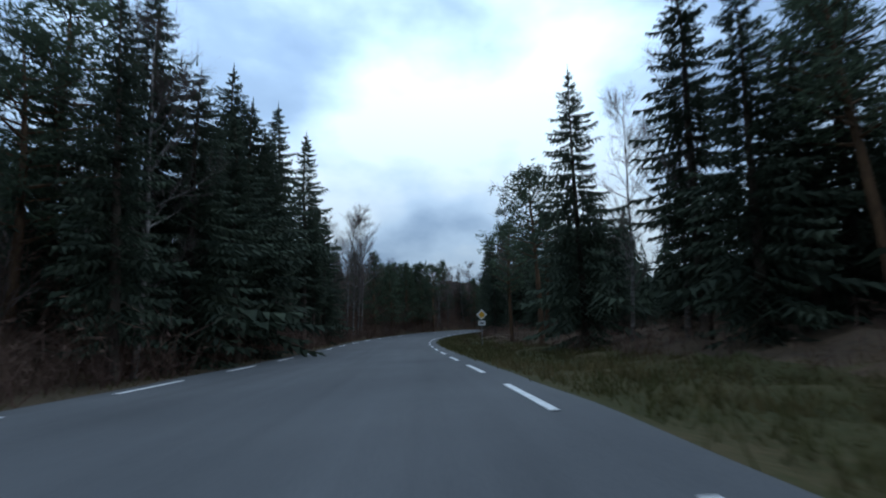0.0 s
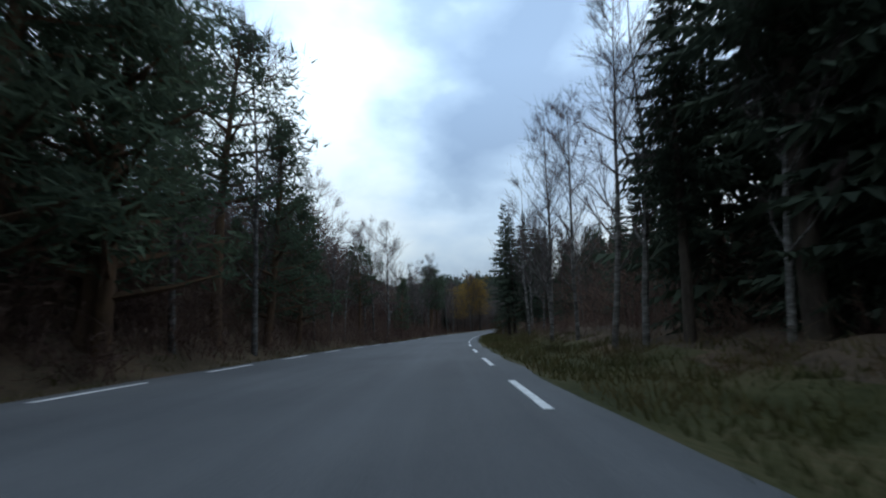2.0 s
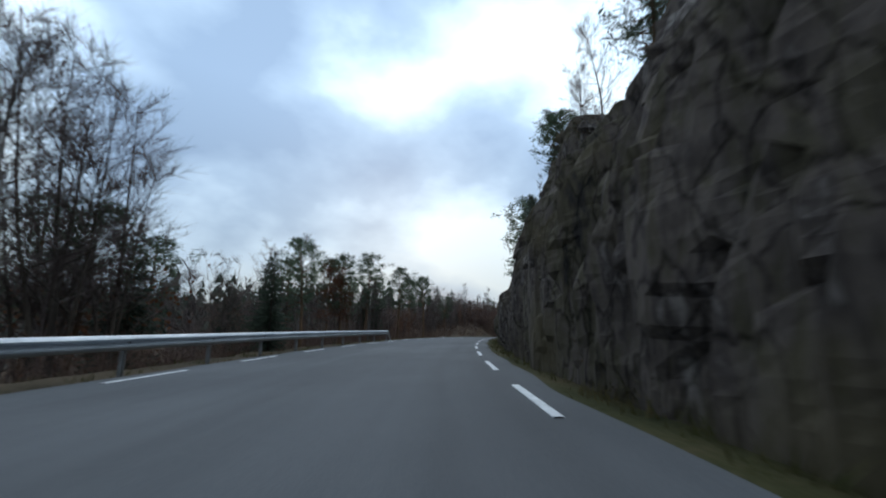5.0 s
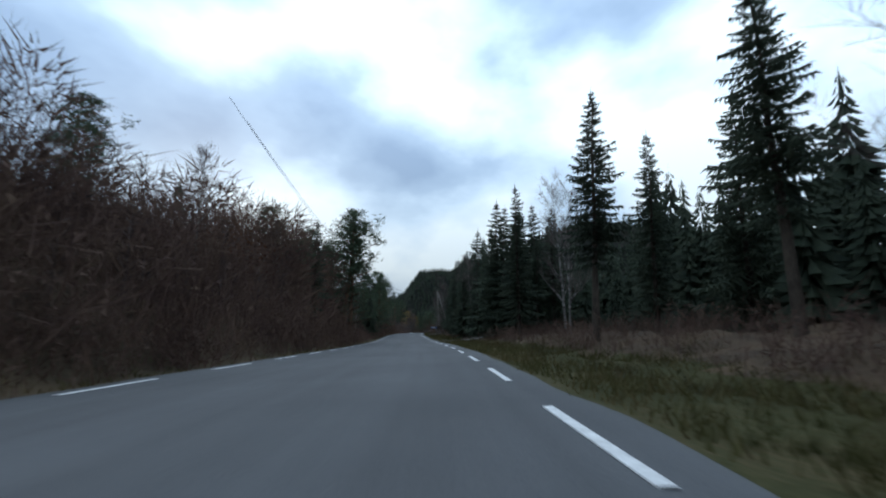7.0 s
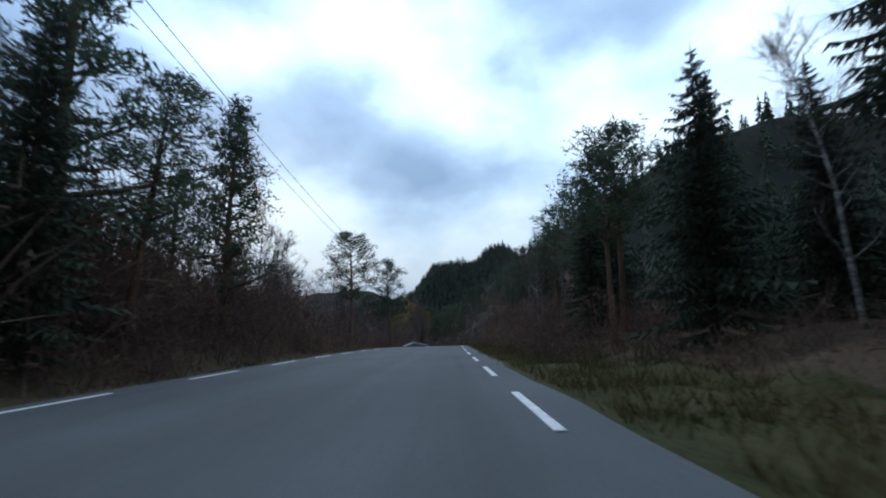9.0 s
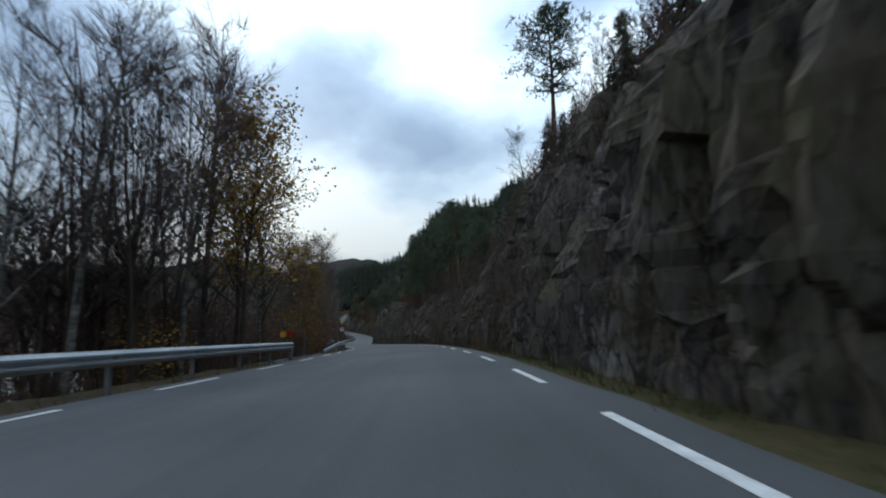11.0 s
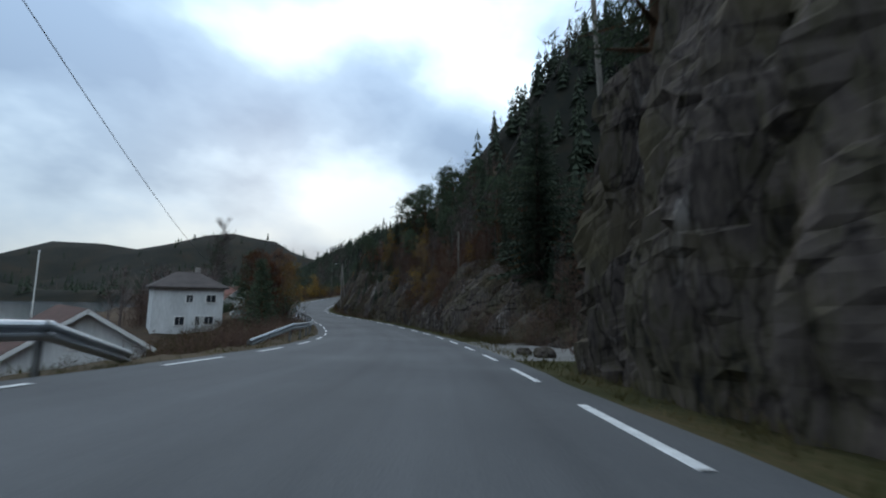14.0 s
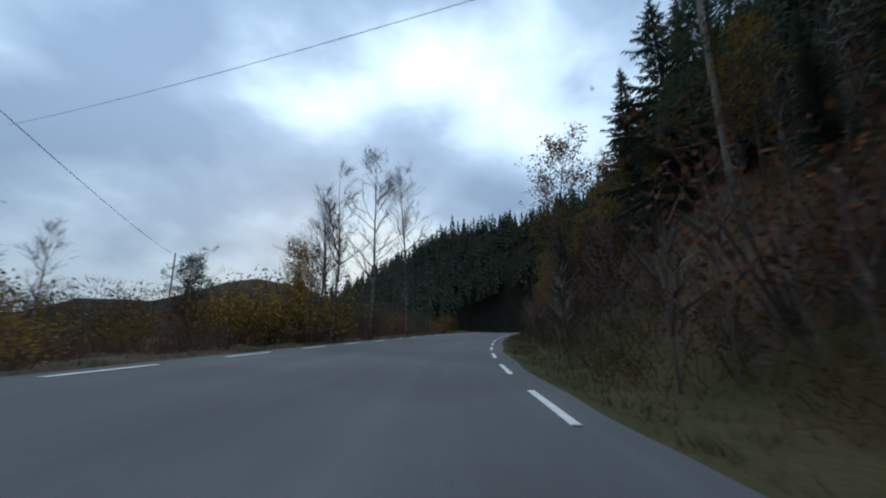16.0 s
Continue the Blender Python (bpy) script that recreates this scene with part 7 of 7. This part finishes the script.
scatter("thicket", "tall tangled saplings on the bank", "woods", M_BRUSH, COPSE, -1, 7.5, 8.02, 2.8, 9, 110, 4.4)
scatter("thicket", "tall tangled saplings on the bank", "woods", M_BRUSH, COPSE, -1, 2.5, 3.25, 3.0, 10, 140, 4.4)
scatter("thicket", "tall tangled saplings on the bank", "woods", M_BRUSH, COPSE, -1, 1.0, 2.5, 3.4, 10, 150, 4.4)
scatter("thicket", "tall tangled saplings by the lake", "woods", M_BRUSH, COPSE, -1, 10.9, 11.9, 2.6, 8, 130, 3.4)
scatter("thicket", "bare saplings by the lake", "woods", M_TWIG, BARES, -1, 10.8, 12.6, 2.6, 9, 260, 4.4)
scatter("thicket", "orange and brown saplings on the slope", "woods", M_RUST, COPSE, 1, 14.66, 15.02, 1.5, 7, 70, 2.2)
scatter("thicket", "brown saplings on the slope", "woods", M_BRUSH, COPSE, 1, 14.66, 15.02, 1.4, 7, 80, 2.4)
scatter("rock_growth", "red-brown shrubs clinging to the rock", "undergrowth", M_BRUSH, BRUSH, 1, 10.7, 12.5, 0.9, 3.6, 1100, 0.6)
scatter("rock_growth", "orange and brown shrubs clinging to the rock", "undergrowth", M_RUST, BRUSH, 1, 10.7, 12.5, 1.2, 4.0, 260, 0.55)
scatter("rock_growth", "moss and dead leaves on the rock", "undergrowth", M_MOSS, BRUSH, 1, 14.4, 14.75, 0.9, 4.5, 500, 0.4)
scatter("heath", "low brown heather and dead bracken on the verge", "undergrowth", M_MOSS, BRUSH, 1, -0.3, 3.3, 1.4, 4.5, 1300, 0.34)
scatter("heath", "low brown heather and dead bracken on the verge", "undergrowth", M_MOSS, BRUSH, 1, 6.4, 7.87, 1.2, 4.0, 650, 0.34)
scatter("heath", "low brown heather and dead bracken on the verge", "undergrowth", M_MOSS, BRUSH, 1, 8.06, 10.2, 1.2, 4.0, 800, 0.34)

scatter("thicket", "young spruces beside the road", "woods", M_SPRUCE, FIRS, -1, 3.05, 3.5, 6.0, 13, 60, 4.2)
scatter("thicket", "tall bare saplings below the road", "woods", M_TWIG, BARES, -1, 3.2, 4.8, 3.5, 13, 330, 6.0)
scatter("thicket", "tall bare saplings on the bank", "woods", M_TWIG, BARES, -1, 2.2, 3.2, 4.0, 12, 160, 4.6)
scatter("undergrowth", "low scrub between guard rail and lake", "brushwood", M_BRUSH, BRUSH, -1, 12.3, 14.1, 1.5, 6, 800, 0.7)
scatter("undergrowth", "low scrub behind the guard rail", "brushwood", M_BRUSH, BRUSH, -1, 14.3, 14.95, 1.3, 6, 380, 0.9)

scatter("rock_growth", "mossy scrub covering the rock slope", "undergrowth", M_MOSS, COPSE, 1, 3.2, 4.45, 0.8, 3.8, 330, 1.1)
scatter("rock_growth", "mossy scrub along the rock edge", "undergrowth", M_MOSS, COPSE, 1, 4.6, 5.7, 1.0, 3.2, 150, 1.0)
scatter("rock_growth", "red-brown scrub covering the rock slope", "undergrowth", M_BRUSH, COPSE, 1, 10.6, 12.5, 1.0, 3.8, 380, 1.1)
scatter("rock_growth", "brown scrub on the rock slope", "undergrowth", M_MOSS, COPSE, 1, 14.45, 15.95, 1.3, 4.2, 260, 0.9)
scatter("rock_growth", "brown scrub on ledges of the rock", "undergrowth", M_MOSS, COPSE, 1, 12.5, 14.2, 1.2, 3.2, 170, 0.7)


scatter("undergrowth", "dense brown brushwood down to the road's edge", "brushwood", M_BRUSH, BRUSH, -1, -0.4, 3.3, 0.9, 6, 1500, 1.25)
scatter("undergrowth", "dense brown brushwood down to the road's edge", "brushwood", M_BRUSH, BRUSH, -1, 6.7, 7.95, 0.9, 6, 600, 1.3)
scatter("rock_growth", "mossy scrub on the steep slope", "undergrowth", M_MOSS, COPSE, 1, 3.1, 4.3, 0.9, 4.6, 300, 1.7)
scatter("rock_growth", "brown saplings on the steep slope", "undergrowth", M_BRUSH, COPSE, 1, 3.1, 4.2, 1.6, 5.0, 140, 2.2)
scatter("rock_growth", "dark young spruces on the rock's upper ledges", "woods", M_SPRUCE, FIRS, 1, 15.0, 15.75, 1.7, 5.0, 90, 1.9)
scatter("rock_growth", "brown saplings on the rock's upper ledges", "undergrowth", M_BRUSH, COPSE, 1, 14.95, 15.75, 1.5, 4.6, 170, 1.4)
scatter("rock_growth", "red-brown saplings and brush covering the rock slope", "undergrowth", M_BRUSH, COPSE, 1, 10.6, 12.45, 1.0, 4.6, 420, 1.7)
scatter("rock_growth", "thin grey stems on the rock slope", "undergrowth", M_TWIG, BARES, 1, 10.6, 12.45, 1.2, 4.6, 320, 2.4)
scatter("rock_growth", "dark young spruces on the rock slope", "undergrowth", M_SPRUCE, FIRS, 1, 10.7, 12.4, 2.6, 6.0, 110, 2.2)
scatter("rock_growth", "mossy scrub down the rock face", "undergrowth", M_MOSS, COPSE, 1, 15.1, 15.95, 0.9, 2.8, 220, 0.95)
scatter("rock_growth", "brown brushwood down the rock face", "undergrowth", M_BRUSH, BRUSH, 1, 15.1, 15.95, 0.9, 3.0, 350, 0.7)
scatter("thicket", "dense brown scrub along the foot of the bank", "woods", M_BRUSH, COPSE, -1, -0.1, 0.75, 2.4, 4.4, 70, 1.9)
scatter("thicket", "dense brown scrub along the foot of the bank", "woods", M_BRUSH, COPSE, -1, 0.75, 2.5, 1.7, 3.6, 210, 2.3)
scatter("thicket", "dense brown scrub along the foot of the bank", "woods", M_BRUSH, COPSE, -1, 8.4, 9.3, 1.7, 3.8, 100, 2.2)
scatter("rock_growth", "brown scrub and moss on the rocky slope", "undergrowth", M_BRUSH, COPSE, 1, 14.4, 15.0, 1.3, 4.8, 170, 1.1)
scatter("thicket", "brown thicket behind the lay-by", "woods", M_BRUSH, COPSE, -1, 15.0, 15.36, 6.8, 12, 120, 2.3)
scatter("thicket", "bare saplings behind the lay-by", "woods", M_TWIG, BARES, -1, 15.0, 15.40, 6.8, 13, 100, 4.2)
scatter("undergrowth", "garden scrub between the houses and the road", "brushwood", M_MOSS, BRUSH, -1, 14.3, 14.98, 2.2, 9, 420, 0.8)
scatter("thicket", "garden bushes by the white house", "woods", M_MOSS, COPSE, -1, 14.35, 14.95, 3.0, 7.5, 60, 1.1)
for _ta, _tb in ((5.85, 6.75), (9.25, 10.4)):
    scatter("undergrowth", "brown scrub on the slope beside the road", "brushwood", M_BRUSH, BRUSH, 1, _ta, _tb, 0.9, 7, 420, 0.9)
    scatter("thicket", "brown saplings and scrub on the slope", "woods", M_BRUSH, COPSE, 1, _ta, _tb, 1.6, 8, 130, 1.7)
    scatter("heath", "heather and dead bracken on the slope", "undergrowth", M_MOSS, BRUSH, 1, _ta, _tb, 0.7, 5, 420, 0.45)
scatter("thicket", "conifers on the hillside above the road", "woods", M_SPRUCE, FIRS, 1, 13.4, 15.3, 8, 19.5, 330, 3.6)
scatter("thicket", "bare and brown trees on the hillside above the road", "woods", M_BRUSH, COPSE, 1, 13.4, 15.3, 7, 19.5, 200, 3.0)


def far_woods(count, seed, stamps, mat, size, label, near_d=16, far_d=280, power=1.8):
    r = np.random.RandomState(seed)
    k = r.randint(0, len(px), count * 3)
    d = near_d + far_d * r.uniform(0, 1, count * 3) ** power
    a = r.uniform(0, 2 * np.pi, count * 3)
    x, y = px[k] + d * np.cos(a), py[k] + d * np.sin(a)
    z, dist = terrain(x, y)
    s, o, _d = nearest(x, y)
    t = s / SPEED
    ok = (dist > 16) & (z > LAKE_Z + 0.4) & ~((o < 0) & (t > 12.5) & (t < 17) & (dist < 60)) & ~((o < 0) & (t > 3.8) & (t < 5.6) & (dist < 30))
    x, y, z = (q[ok][:count] for q in (x, y, z))
    return stamp("far_woods", label, "woods", mat, stamps, x, y, z - 0.2, size)


far_woods(6500, 5, FAR_FIRS, M_SPRUCE, 4.6, "dark wooded hillsides of spruce and pine")
far_woods(6500, 8, FAR_FIRS, M_SPRUCE, 6.0, "dark spruce woods on the distant hills", 80, 360, 0.8)
far_woods(2500, 6, BARES, M_TWIG, 4.2, "bare birch woods on the hillsides")
far_woods(900, 7, BARES, M_RUST, 4.0, "orange-brown autumn trees on the hillsides")


def lake_woods(count, stamps, mat, size, label, seed):
    """Woods on the hills across the lake."""
    r = np.random.RandomState(seed)
    s, o = r.uniform(11.5, 17.5, count) * SPEED, -r.uniform(185, 620, count)
    x, y, _z0 = flat(s, o)
    z, dist = terrain(x, y)
    ok = z > LAKE_Z + 0.8
    return stamp("lake_woods", label, "woods", mat, stamps, x[ok], y[ok], z[ok] - 0.3, size)


lake_woods(8000, FAR_FIRS, M_SPRUCE, 7.5, "dark conifers on the hills across the lake", 31)
lake_woods(2200, BARES, M_TWIG, 7.0, "bare trees on the hills across the lake", 32)


def ridge_woods(count, stamps, mat, size, label, seed):
    r = np.random.RandomState(seed)
    x, y = r.uniform(480, 745, count), r.uniform(60, 275, count)
    off = np.full(count, 1e9)
    for (xa, ya, za), (xb, yb, zb) in zip(RIDGE, RIDGE[1:]):
        q = np.clip(((x - xa) * (xb - xa) + (y - ya) * (yb - ya)) / ((xb - xa) ** 2 + (yb - ya) ** 2), 0, 1)
        off = np.minimum(off, np.hypot(x - xa - q * (xb - xa), y - ya - q * (yb - ya)))
    z, dist = terrain(x, y)
    ok = (off < 55) & (dist > 16)
    return stamp("ridge_woods", label, "woods", mat, stamps, x[ok], y[ok], z[ok] - 0.3, size)


ridge_woods(16000, FAR_FIRS, M_SPRUCE, 4.6, "dense dark conifers on the wooded ridge", 21)
ridge_woods(3000, BARES, M_TWIG, 4.0, "bare trees among the conifers on the ridge", 22)

# ---- dashed edge lines, piece by piece ----
DASH, PERIOD = 1.72, 3.44


def dash_mesh():
    bm = bmesh.new()
    rows = []
    for k in range(5):
        y = -DASH / 2 + DASH * k / 4
        rows.append([bm.verts.new((x, y, z)) for x, z in ((-0.042, 0.0), (-0.038, 0.007), (0.038, 0.007), (0.042, 0.0))])
    for a, b in zip(rows, rows[1:]):
        for i in range(3):
            bm.faces.new((a[i], a[i + 1], b[i + 1], b[i]))
    bmesh.ops.recalc_face_normals(bm, faces=bm.faces)
    me = bpy.data.meshes.new("edge_dash")
    bm.to_mesh(me)
    bm.free()
    me.materials.append(M_LINE)
    return me


DASH_ME = dash_mesh()


def dash(s, o):
    a, b = Vector(flat(s - 0.6, o)), Vector(flat(s + 0.6, o))
    d = (b - a).normalized()
    right = Vector((math.cos(float(road(s)[3])), math.sin(float(road(s)[3])), -float(road(s)[4])))
    right = (right - d * right.dot(d)).normalized()
    up = right.cross(d)
    m = Matrix((right, d, up)).transposed().to_4x4()
    m.translation = Vector(flat(s, o)) + up * 0.004
    ob = new("edge_dash", DASH_ME)
    ob.parent = carriageway
    ob.matrix_local = m


# the rhythm of the dashes was never quite even: known dashes, and equal steps between them
RIGHT_MARKS = [4.1, 23.4, 42.7, 62.3, 80.0, 98.2, 117.9, 137.6, 156.3, 175.2, 193.9, 288.9, 306.8, 328.6, 423.5, 441.8, 459.1, 478.0, 499.5, 518.9, 534.9, 554.5, 573.7, 594.2, 612.0, 660.0]
LEFT_MARKS = [7.1, 25.2, 43.2, 61.7, 84.6, 102.2, 123.2, 139.7, 160.2, 177.9, 196.3, 292.4, 309.8, 329.8, 425.1, 443.8, 462.2, 480.0, 501.2, 520.1, 539.0, 556.8, 576.6, 595.8, 613.2, 660.0]
for marks, o in ((RIGHT_MARKS, 0.0), (LEFT_MARKS, -WIDE)):
    for a, b in zip([marks[0] - 10.3] + marks, marks):
        n = max(1, round((b - a) / PERIOD))
        for k in range(n):
            dash(a + (b - a) * k / n, o)

for stock in STOCK.values():
    for ob, _tall in stock:
        if ob.name not in _used:
            for q in (*ob.children_recursive, ob):
                bpy.data.objects.remove(q)
